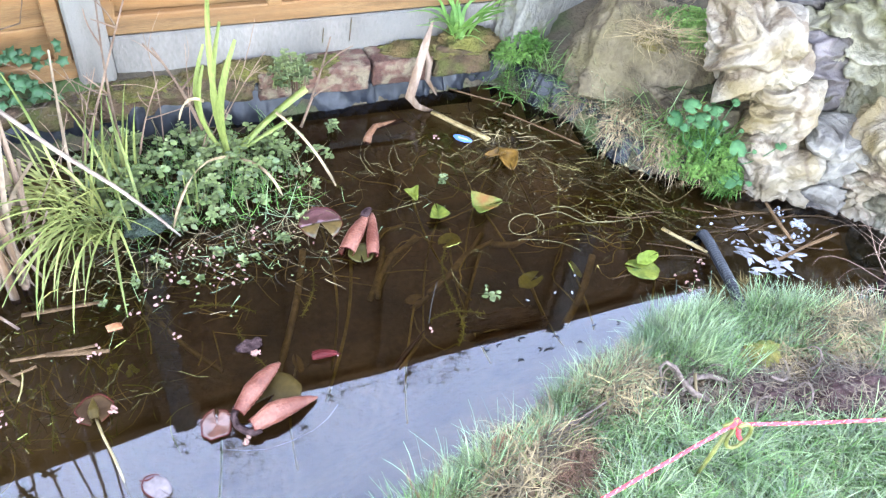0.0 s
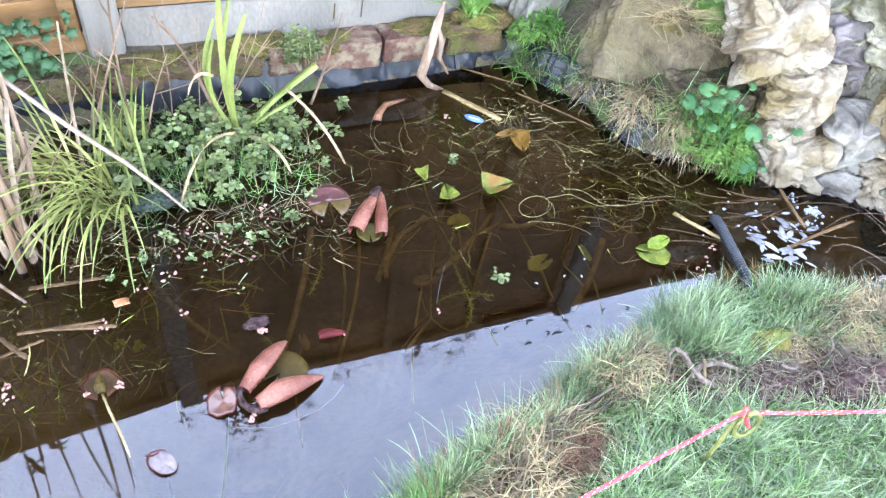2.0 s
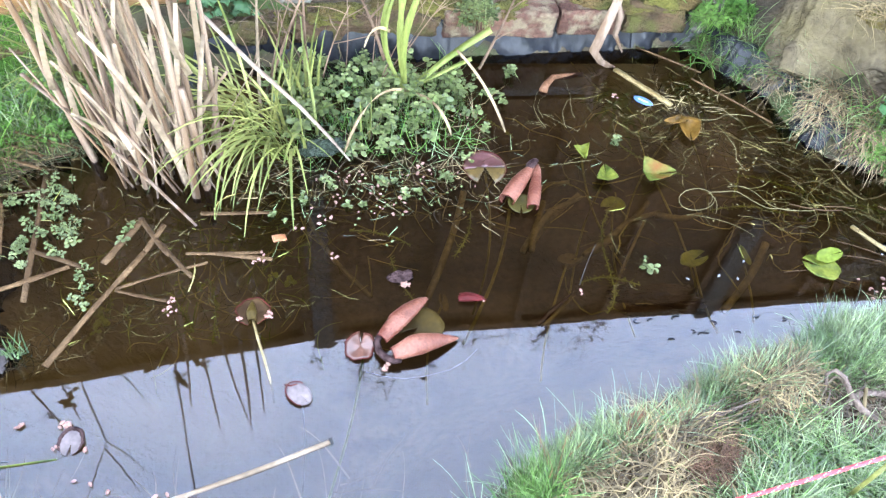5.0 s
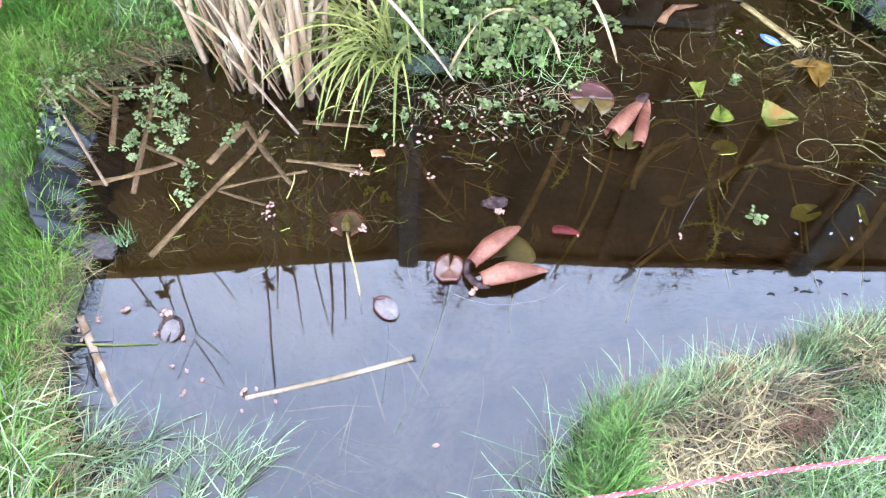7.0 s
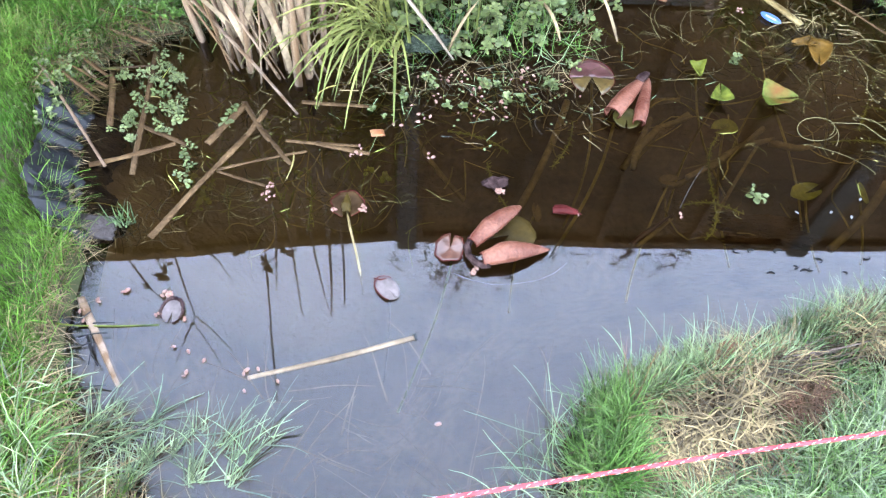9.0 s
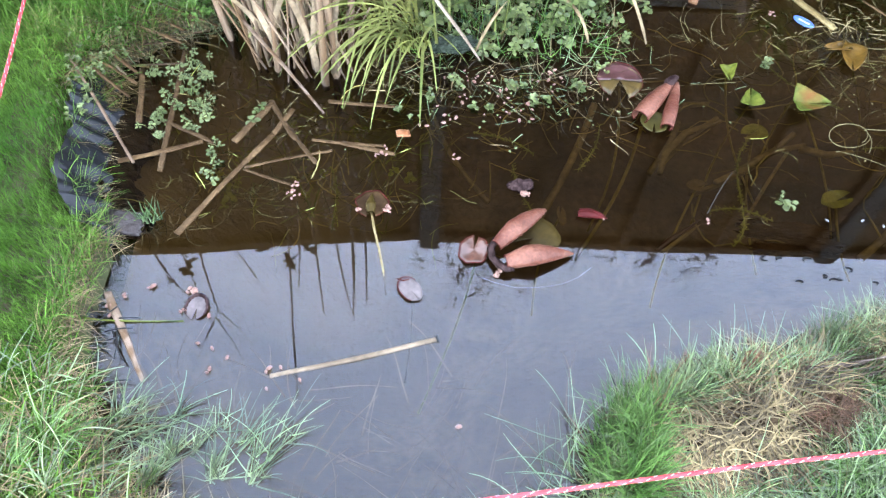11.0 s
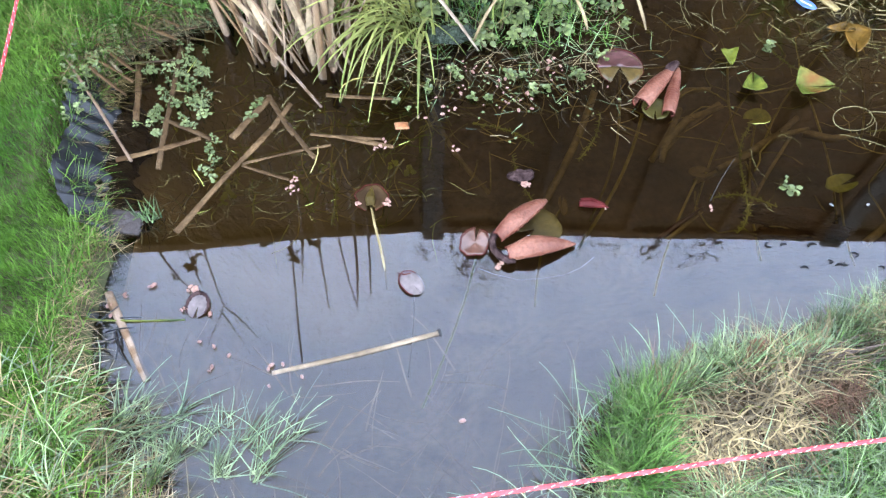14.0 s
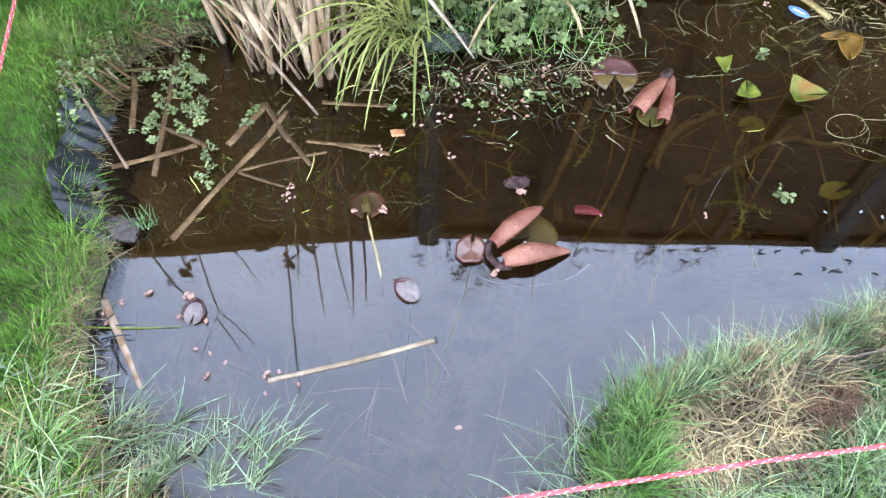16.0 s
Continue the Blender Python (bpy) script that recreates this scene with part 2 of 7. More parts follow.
RUNNER = material("tan_weed_runner", (0.07, 0.058, 0.024), (0.16, 0.135, 0.06), 9, 0.6, 0.1, 90, gloss=0.1)
PELLET = material("pink_pellet", (0.14, 0.07, 0.054), (0.215, 0.128, 0.1), 40, 0.6, 0.1, 150, per_object=0.12)
FOAM = material("white_foam", (0.13, 0.135, 0.15), (0.22, 0.225, 0.24), 30, 0.4, 0.6, 160)
GREYLEAF = material("grey_violet_leaf", (0.06, 0.05, 0.05), (0.115, 0.095, 0.095), 20, 0.55, 0.1, 90, gloss=0.08)
RUBY = material("ruby_leaf", (0.03, 0.004, 0.004), (0.078, 0.01, 0.01), 20, 0.5, 0.1, 90, gloss=0.08)
PADWET = material("wet_bronze_pad", (0.03, 0.02, 0.006), (0.07, 0.046, 0.014), 14, 0.28, 0.1, 90, gloss=0.4)
PADBROWN = material("yellow_brown_pad", (0.055, 0.032, 0.006), (0.15, 0.078, 0.016), 14, 0.35, 0.1, 90, gloss=0.2, leaf=0.15)
PALELEAF = material("bleached_leaf", (0.085, 0.084, 0.086), (0.18, 0.178, 0.18), 20, 0.7, 0.3, 120, per_object=0.3, gloss=0.06)
PIPE = material("black_hose", (0.006, 0.007, 0.009), (0.016, 0.018, 0.022), 20, 0.45, 0.1, 150, gloss=0.2)
ROPERED = material("red_rope", (0.3, 0.022, 0.03), (0.42, 0.05, 0.06), 40, 0.75, 0.4, 400)
LITTER = material("sodden_leaf_litter", (0.02, 0.014, 0.007), (0.075, 0.056, 0.026), 20, 0.8, 0, 90, island=0.6, gloss=0.02)
ROPEWHITE = material("white_rope_fleck", (0.3, 0.26, 0.25), (0.38, 0.34, 0.33), 40, 0.75, 0.4, 400)
PEG = material("green_coated_wire", (0.05, 0.055, 0.013), (0.1, 0.1, 0.03), 30, 0.4, 0.1, 150)
BLUE = material("blue_plastic", (0.04, 0.085, 0.27), (0.07, 0.135, 0.34), 30, 0.3, 0.05, 100, gloss=0.5)
WHITE = material("white_print", (0.468, 0.48, 0.504), (0.528, 0.534, 0.552), 30, 0.4, 0, 100)
TERRA = material("brown_dead_leaf", (0.07, 0.03, 0.013), (0.128, 0.062, 0.031), 18, 0.6, 0.4, 120)
ORANGE = material("orange_petal", (0.18, 0.072, 0.03), (0.25, 0.12, 0.062), 30, 0.5, 0.1, 100)
YELLOWSTEM = material("yellow_stem", (0.11, 0.075, 0.028), (0.2, 0.155, 0.07), 14, 0.5, 0.2, 110)
SUNKROOT = material("sunken_root_bark", (0.095, 0.073, 0.036), (0.25, 0.195, 0.09), 14, 0.8, 0.4, 90)
RIM = material("dark_red_rim", (0.03, 0.006, 0.005), (0.07, 0.015, 0.011), 30, 0.7, 0.1, 100, gloss=0.04)
PADMIX = material("green_leaf_turning_red", (0.05265, 0.0702, 0.0108), (0.117, 0.1242, 0.03304), 9, 0.45, 0.1, 90, gloss=0.08, leaf=0.2, spots=(0.12, 0.04, 0.012), spot_scale=12, spot_amount=0.42)
PADINNER = material("green_leaf_face", (0.022, 0.018, 0.005), (0.06, 0.05, 0.012), 14, 0.4, 0.1, 90, gloss=0.15, leaf=0.15)
FRILL = material("purple_brown_frill", (0.01, 0.005, 0.005), (0.042, 0.025, 0.024), 60, 0.7, 0.6, 160, gloss=0.05)
DRYGRASS = material("bleached_dry_grass", (0.1, 0.07, 0.042), (0.27, 0.205, 0.135), 9, 0.7, 0, 80, island=0.5, leaf=0.15)
ROUND = material("round_green_leaf", (0.018, 0.054, 0.02), (0.05, 0.108, 0.042), 9, 0.5, 0.1, 90, leaf=0.25, gloss=0.1)
PADBRONZE = material("bronze_brown_pad", (0.024, 0.013, 0.006), (0.06, 0.034, 0.014), 14, 0.6, 0.1, 90, gloss=0.05)
PALEBLADE = material("pale_dead_blade", (0.14, 0.102, 0.076), (0.25, 0.2, 0.158), 8, 0.6, 0.2, 90, leaf=0.15, stretch=(1, 5, 5))
ROOTBARK = material("grey_root_bark", (0.035, 0.024, 0.019), (0.1, 0.075, 0.062), 30, 0.8, 0.6, 120)
CUTROOT = material("red_brown_root_mat", (0.03, 0.015, 0.009), (0.085, 0.045, 0.028), 9, 0.85, 0, 80, island=0.5)
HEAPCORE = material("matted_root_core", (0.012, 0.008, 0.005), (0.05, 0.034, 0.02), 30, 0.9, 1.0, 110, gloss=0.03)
MILFOIL = material("olive_water_milfoil", (0.11, 0.1276, 0.0264), (0.286, 0.308, 0.077), 12, 0.6, 0, 90, island=0.4)
PADSHEEN = material("violet_red_sheen_pad", (0.035, 0.013, 0.013), (0.085, 0.038, 0.04), 18, 0.28, 0.1, 90, gloss=0.45)
CLOD = material("blackish_algae", (0.006, 0.009, 0.006), (0.022, 0.032, 0.02), 30, 0.5, 1.0, 120)
CHARRED = material("blackened_blade", (0.006, 0.006, 0.007), (0.015, 0.014, 0.014), 14, 0.5, 0, 90)


# ---- building helpers ----
class Geo:
    """Collects tubes, ribbons and leaves into one mesh."""

    def __init__(self):
        self.v, self.f = [], []

    def tube(self, pts, radii, n=7, flat=1.0, wobble=0.0):
        pts = [Vector(p) for p in pts]
        if isinstance(radii, (int, float)):
            radii = [radii] * len(pts)
        start, up = len(self.v), Vector((0.3, 0.2, 1)).normalized()
        for k, p in enumerate(pts):
            way = (pts[min(k + 1, len(pts) - 1)] - pts[max(k - 1, 0)]).normalized()
            if abs(way.dot(up)) > 0.95:
                up = Vector((1, 0.1, 0.2)).normalized()
            a = way.cross(up).normalized()
            b = a.cross(way)
            for j in range(n):
                t = 2 * math.pi * j / n
                r = radii[k] * (1 + wobble * math.sin(3 * t + k * 1.7))
                self.v.append(p + a * math.cos(t) * r + b * math.sin(t) * r * flat)
        for k in range(len(pts) - 1):
            for j in range(n):
                q, w = start + k * n, (j + 1) % n
                self.f.append((q + j, q + w, q + n + w, q + n + j))
        self.f.append(tuple(start + j for j in reversed(range(n))))
        self.f.append(tuple(start + (len(pts) - 1) * n + j for j in range(n)))
        return self

    def ribbon(self, pts, widths, side=(1, 0, 0), fold=0.25):
        """A leaf blade: a strip with a raised or sunken midrib."""
        pts, start = [Vector(p) for p in pts], len(self.v)
        for k, p in enumerate(pts):
            way = (pts[min(k + 1, len(pts) - 1)] - pts[max(k - 1, 0)]).normalized()
            s = Vector(side)
            s = (s - way * s.dot(way)).normalized()
            nrm = s.cross(way)
            w = widths[k] / 2
            self.v += [p - s * w, p - nrm * w * fold, p + s * w]
        for k in range(len(pts) - 1):
            q = start + 3 * k
            self.f += [(q, q + 1, q + 4, q + 3), (q + 1, q + 2, q + 5, q + 4)]
        return self

    def leaf(self, at, way, length, width, normal=(0, 0, 1), cup=0.15):
        """A small oval leaf of eight triangles."""
        at, way, nrm = Vector(at), Vector(way).normalized(), Vector(normal)
        side = way.cross(nrm).normalized()
        nrm = side.cross(way)
        q = len(self.v)
        self.v.append(at + way * length * 0.5 - nrm * cup * width * 0.3)
        for u, s in ((0, 0), (0.22, 0.72), (0.55, 1), (0.85, 0.62), (1, 0), (0.85, -0.62), (0.55, -1), (0.22, -0.72)):
            self.v.append(at + way * length * u + side * width * 0.5 * s + nrm * cup * width * abs(s))
        for k in range(8):
            self.f.append((q, q + 1 + k, q + 1 + (k + 1) % 8))
        return self


ORIGIN = {}


def thing(name, at, label, category, group="", kind=""):
    ob = new(name)
    ob.empty_display_size = 0.05
    ob.location = at
    ORIGIN[ob] = Vector(at)
    return tagged(ob, label, category, group, kind)


def mesh_of(name, verts, faces, mat, smooth=True):
    me = bpy.data.meshes.new(name)
    me.from_pydata([tuple(v) for v in verts], [], faces)
    me.materials.append(mat)
    if smooth:
        me.polygons.foreach_set("use_smooth", [True] * len(me.polygons))
    me.update()
    return me


def part(name, geo, mat, parent=None, label="", smooth=True, thick=0.0, at=None):
    """Links what geo (a Geo or a bmesh) holds, in world metres, as one mesh object under parent."""
    if isinstance(geo, bmesh.types.BMesh):
        geo.verts.index_update()
        verts, faces = [v.co.copy() for v in geo.verts], [tuple(v.index for v in f.verts) for f in geo.faces]
        geo.free()
    else:
        verts, faces = [Vector(v) for v in geo.v], geo.f
    base = ORIGIN[parent] if parent else Vector(at or (0, 0, 0))
    ob = new(name, mesh_of(name, [v - base for v in verts], faces, mat, smooth))
    ORIGIN[ob] = base
    if parent:
        ob.parent = parent
    else:
        ob.location = base
    if thick:
        s = ob.modifiers.new("thickness", "SOLIDIFY")
        s.thickness, s.offset = thick, 0
    if label:
        ob["label"] = label
    return ob


def single(name, geo, mat, at, label, category, group="", kind="", smooth=True, thick=0.0):
    return tagged(part(name, geo, mat, None, "", smooth, thick, at), label, category, group, kind)


def blade_mesh(name, base, yaw, lean, length, width, droop, mat, seg=4, floor=None, side_turn=None, parent=None):
    """Many thin blades in one mesh; arrays give each one's root, heading, lean, length, width and droop."""
    n, s = len(base), np.linspace(0, 1, seg + 1)
    heading = np.stack([np.cos(yaw), np.sin(yaw), 0 * yaw], 1)
    first = heading * np.sin(lean)[:, None] + np.array([0, 0, 1.0]) * np.cos(lean)[:, None]
    reach = length[:, None] * s
    p = base[:, None] + first[:, None] * reach[..., None]
    bend = (droop[:, None] * length[:, None] * s**2)[..., None]
    p = p + bend * (0.6 * heading[:, None] - np.array([0, 0, 1.0]))
    wave = rng.uniform(-1, 1, (n, 1)) * length[:, None] * 0.12 * s**2
    turn = yaw + np.pi / 2 if side_turn is None else side_turn
    side = np.stack([np.cos(turn), np.sin(turn), 0 * turn], 1)
    p = p + np.stack([-np.sin(yaw), np.cos(yaw), 0 * yaw], 1)[:, None] * wave[..., None]
    if floor is not None:
        p[..., 2] = np.maximum(p[..., 2], floor + 0.004 * rng.random((n, 1)))
    w = (width[:, None] * 0.5 * np.sqrt(np.clip(1.02 - s, 0, 1)))[..., None]
    verts = np.stack([p - side[:, None] * w, p + side[:, None] * w], 2).reshape(-1, 3)
    root = (np.arange(n) * 2 * (seg + 1))[:, None] + 2 * np.arange(seg)
    quads = np.stack([root, root + 1, root + 3, root + 2], -1).reshape(-1, 4)
    me = bpy.data.meshes.new(name)
    base_at = ORIGIN[parent] if parent else Vector((0, 0, 0))
    me.vertices.add(len(verts)), me.loops.add(quads.size), me.polygons.add(len(quads))
    me.vertices.foreach_set("co", (verts - np.array(base_at)).ravel())
    me.loops.foreach_set("vertex_index", quads.ravel().astype(np.int32))
    me.polygons.foreach_set("loop_start", np.arange(0, quads.size, 4, dtype=np.int32))
    me.polygons.foreach_set("use_smooth", np.ones(len(quads), dtype=bool))
    me.materials.append(mat)
    me.update(calc_edges=True)
    ob = new(name, me)
    ob.parent = parent
    return ob


def strand_mesh(name, base, yaw, lean, length, width, droop, curl, mat, seg=8, parent=None, floor=None, sway=0.5):
    """Many tangled strands in one mesh; each turns by curl and sinks by droop along its length."""
    n, s = len(base), np.linspace(0, 1, seg + 1)
    head = yaw[:, None] + curl[:, None] * s + sway * np.sin(6.0 * s + yaw[:, None])
    dip = lean[:, None] + droop[:, None] * s
    step = np.stack([np.cos(head) * np.sin(dip), np.sin(head) * np.sin(dip), np.cos(dip)], -1) * (length / seg)[:, None, None]
    p = base[:, None] + np.cumsum(step, 1) - step
    if floor is not None:
        p[..., 2] = np.maximum(p[..., 2], floor + 0.004 * rng.random((n, 1)))
    side = np.stack([-np.sin(head), np.cos(head), rng.uniform(-0.6, 0.6, (n, 1)) + 0 * head], -1)
    w = (width[:, None] * 0.5 * np.sqrt(np.clip(1.1 - s, 0, 1)))[..., None]
    verts = np.stack([p - side * w, p + side * w], 2).reshape(-1, 3)
    root = (np.arange(n) * 2 * (seg + 1))[:, None] + 2 * np.arange(seg)
    quads = np.stack([root, root + 1, root + 3, root + 2], -1).reshape(-1, 4)
    me = bpy.data.meshes.new(name)
    me.vertices.add(len(verts)), me.loops.add(quads.size), me.polygons.add(len(quads))
    me.vertices.foreach_set("co", (verts - np.array(ORIGIN[parent] if parent else (0, 0, 0))).ravel())
    me.loops.foreach_set("vertex_index", quads.ravel().astype(np.int32))
    me.polygons.foreach_set("loop_start", np.arange(0, quads.size, 4, dtype=np.int32))
    me.polygons.foreach_set("use_smooth", np.ones(len(quads), dtype=bool))
    me.materials.append(mat)
    me.update(calc_edges=True)
    ob = new(name, me)
    ob.parent = parent
    return ob


# ---- the lie of the land ----
SHORE = [(-0.64, 1.78), (-0.50, 1.90), (-0.33, 1.98), (-0.18, 2.06), (-0.14, 2.20), (-0.05, 2.24), (0.15, 2.25), (0.55, 2.27),
         (0.95, 2.285), (1.28, 2.295), (1.36, 2.16), (1.45, 2.05), (1.47, 1.88), (1.52, 1.78), (1.70, 1.67), (1.84, 1.62),
         (2.00, 1.52), (2.12, 1.46), (2.34, 1.33), (2.22, 1.20), (2.02, 1.10), (1.85, 1.085), (1.73, 1.125), (1.60, 1.165), (1.52, 1.20),
         (1.40, 1.245), (1.22, 1.21), (1.07, 1.15), (0.90, 1.115), (0.80, 1.06), (0.72, 1.045), (0.60, 1.015), (0.51, 0.97),
         (0.455, 0.915), (0.42, 0.84), (0.39, 0.76), (0.36, 0.69), (0.20, 0.66), (-0.15, 0.68), (-0.30, 0.715), (-0.40, 0.78), (-0.475, 0.89), (-0.505, 0.965),
         (-0.53, 1.07), (-0.53, 1.20), (-0.52, 1.30), (-0.56, 1.36), (-0.61, 1.45), (-0.62, 1.55), (-0.63, 1.66)]


def shore_distance(x, y):
    """Metres from the waterline, negative over the water."""
    x, y = np.asarray(x, float), np.asarray(y, float)
    a = np.array(SHORE)
    b = np.roll(a, -1, 0)
    best, inside = np.full(x.shape, 1e9), np.zeros(x.shape, bool)
    for (ax, ay), (bx, by) in zip(a, b):
        dx, dy = bx - ax, by - ay
        t = np.clip(((x - ax) * dx + (y - ay) * dy) / (dx * dx + dy * dy), 0, 1)
        best = np.minimum(best, np.hypot(x - ax - t * dx, y - ay - t * dy))
        cross = (ay > y) != (by > y)
        inside ^= cross & (x < ax + (y - ay) * dx / (dy if dy else 1e-9))
    return np.where(inside, -best, best)


def ease(v, a, b):
    t = np.clip((v - a) / (b - a), 0, 1)
    return t * t * (3 - 2 * t)


def ground_height(x, y):
    x, y = np.asarray(x, float), np.asarray(y, float)
    d = shore_distance(x, y)
    bumps = 0.010 * np.sin(7.1 * x + 2.3 * y) * np.sin(5.3 * y - 1.7 * x) + 0.006 * np.sin(19 * x + 3) * np.sin(17 * y + 1)
    land = 0.055 + 0.085 * ease(y, 2.12, 2.32) + 0.16 * ease(x, 1.35, 1.9) * ease(y, 1.6, 2.0) + bumps
    bare = ease(-x, 0.46, 0.54) * ease(y, 1.22, 1.34) * (1 - ease(y, 1.68, 1.78))
    land = np.minimum(land, -0.01 + 1.3 * d - 0.085 * bare)
    bed = np.maximum(-0.01 + 0.9 * d, -0.34 + 3 * bumps)
    near = np.hypot(np.maximum(np.abs(x - 0.4) - 2.2, 0), np.maximum(np.abs(y - 1.2) - 2.0, 0))
    return np.where(d > 0, land, bed) * (1 - 0.6 * ease(near, 0, 3))


def spread(n, x0, x1, y0, y1, keep):
    """n scattered places on the land in a rectangle, where keep(x, y, d) holds."""
    out = np.zeros((0, 3))
    for _ in range(60):
        if len(out) >= n:
            break
        x, y = rng.uniform(x0, x1, 4 * n), rng.uniform(y0, y1, 4 * n)
        ok = keep(x, y, shore_distance(x, y))
        x, y = x[ok], y[ok]
        out = np.concatenate([out, np.stack([x, y, np.maximum(ground_height(x, y) - 0.004, -0.02)], 1)])
    return out[:n]


# ---- ground, pond bed, liner, water ----
far = [4, 6, 10, 20, 50, 150, 400]
gx = np.concatenate([-np.array(far[::-1]) - 0.0, np.arange(-2.4, 3.4, 0.035), np.array(far) + 0.5])
gy = np.concatenate([-np.array(far[::-1]) - 0.0, np.arange(-1.2, 3.2, 0.035), np.array(far) + 0.5])
X, Y = np.meshgrid(gx, gy)
Z = ground_height(X, Y)
nx, ny = len(gx), len(gy)
quads = [(j * nx + i, j * nx + i + 1, (j + 1) * nx + i + 1, (j + 1) * nx + i) for j in range(ny - 1) for i in range(nx - 1)]
me = mesh_of("ground", np.stack([X, Y, Z], -1).reshape(-1, 3), quads, LAWN_SOIL)
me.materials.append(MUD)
me.materials.append(SOIL)
centre_x, centre_y = (X[:-1, :-1] + X[1:, 1:]) / 2, (Y[:-1, :-1] + Y[1:, 1:]) / 2
shore_d = shore_distance(centre_x, centre_y)
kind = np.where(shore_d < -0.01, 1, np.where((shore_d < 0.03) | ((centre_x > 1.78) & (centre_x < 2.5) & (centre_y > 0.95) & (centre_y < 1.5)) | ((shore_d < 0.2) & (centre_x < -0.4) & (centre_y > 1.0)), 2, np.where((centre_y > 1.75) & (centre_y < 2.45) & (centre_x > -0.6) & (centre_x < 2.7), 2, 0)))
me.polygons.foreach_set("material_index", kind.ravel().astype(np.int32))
tagged(new("ground", me), "garden lawn and bare soil round a sunken pond", "ground", kind="structure")

bm = bmesh.new()
rim = [bm.verts.new((x + 0.03 * (1 if x > 0.4 else -1), y + 0.03 * (1 if y > 1.5 else -1), 0.0)) for x, y in SHORE]
bm.faces.new(rim[::-1])
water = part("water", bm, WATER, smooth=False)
tagged(water, "still brown pond water mirroring fence and grey sky", "water", kind="structure")


def smooth_loop(points, per=8):
    """A closed curve through points, with steps in between."""
    p, out = [Vector(q).to_3d() for q in points], []
    for k in range(len(p)):
        a, b, c, d = p[k - 1], p[k], p[(k + 1) % len(p)], p[(k + 2) % len(p)]
        for s in range(per):
            t = s / per
            out.append(0.5 * (2 * b + (c - a) * t + (2 * a - 5 * b + 4 * c - d) * t * t + (3 * b - a - 3 * c + d) * t**3))
    return out


loop = []
for a, b in zip(dense := smooth_loop(SHORE, 10), dense[1:] + dense[:1]):
    loop += [a.lerp(b, k / max(1, round((b - a).length / 0.007))) for k in range(max(1, round((b - a).length / 0.007)))]
g = Geo()
rows = 14
for k, p in enumerate(loop):
    q = loop[(k + 4) % len(loop)] - loop[k - 4]
    out = Vector((-q.y, q.x, 0)).normalized()
    if shore_distance([p.x + out.x * 0.02], [p.y + out.y * 0.02])[0] < 0:
        out = -out
    back = float(ease(p.y, 2.05, 2.25))
    left = float(ease(-p.x, 0.44, 0.55) * ease(p.y, 1.24, 1.36) * (1 - ease(p.y, 1.66, 1.76))) * (1 - back)
    right = float(ease(p.x, 1.25, 1.36) * ease(p.y, 1.62, 1.75)) * (1 - back)
    high = 0.02 + 0.085 * back + 0.04 * left + 0.065 * right
    for r in range(rows):
        u = r / (rows - 1)
        dry = 0.2 / (0.2 + high)
        deep, above = max(0.0, 1 - u / dry), max(0.0, (u - dry) / (1 - dry))
        way = -(0.022 + 0.05 * left) * deep + 0.035 * above * (1 + 0.8 * left)
        z = (0.9 * way + 0.003 if left > 0.5 else -0.2) * deep if deep > 0 else high * above
        crease = 1 - 2 * abs(noise.noise((p.x * 15 + u * 2.5, p.y * 15, u * 1.2)))
        fold = 0.014 * noise.noise((p.x * 8, p.y * 8, u * 2.0)) + (0.016 - 0.004 * back) * crease * abs(crease) + (0.009 - 0.003 * back) * (1 - 2 * abs(noise.noise((p.x * 38 - u * 5, p.y * 38, u * 3))))
        lift = 0.03 * noise.noise((p.x * 6, p.y * 6, 4)) * u + left * u * (0.03 * noise.noise((p.x * 17 + u, p.y * 17, 2)) + 0.03 * noise.noise((p.x * 45 + 4 * u, p.y * 45, 8)))
        fine = left * 0.008 * (1 - 2 * abs(noise.noise((p.x * 70 + u * 9, p.y * 70, u * 12))))
        reach = way + fold * (1.3 - 0.5 * left) + fine
        lift += fine
        g.v.append((p.x + out.x * reach, p.y + out.y * reach, z + lift))
n = len(loop)
liner = thing("pond_liner", (0.5, 1.5, 0), "wrinkled black plastic pond liner along the bank", "pond liner")
for s in range(4):
    sheet, ring = Geo(), [k % n for k in range(s * n // 4, (s + 1) * n // 4 + 1)]
    sheet.v = [g.v[k * rows + r] for k in ring for r in range(rows)]
    sheet.f = [(k * rows + r, (k + 1) * rows + r, (k + 1) * rows + r + 1, k * rows + r + 1) for k in range(len(ring) - 1) for r in range(rows - 1)]
    part("sheet", sheet, LINER, liner, thick=0.0015)



def box(size, m, bevel=0.004, rough=0.0, seed=0.0, cuts=0):
    """A bevelled block in world metres; rough makes its faces uneven."""
    bm = bmesh.new()
    bmesh.ops.create_cube(bm, size=1, matrix=Matrix.Diagonal((*size, 1)))
    if cuts:
        bmesh.ops.subdivide_edges(bm, edges=bm.edges[:], cuts=cuts, use_grid_fill=True)
    elif bevel:
        bmesh.ops.bevel(bm, geom=bm.edges[:], offset=bevel, segments=1, affect="EDGES")
    if rough:
        for v in bm.verts:
            q = v.co * 14 + Vector((seed, seed * 2, 0))
            v.co += Vector((noise.noise(q), noise.noise(q + Vector((9, 0, 0))), noise.noise(q + Vector((0, 9, 0))))) * rough
            for k in range(3):
                if abs(v.co[k]) > size[k] * 0.49 and sum(abs(v.co[j]) > size[j] * 0.45 for j in range(3)) > 1:
                    v.co[k] *= 1 - 0.25 * min(1, 0.03 / size[k])
    bmesh.ops.transform(bm, matrix=m, verts=bm.verts[:])
    return bm


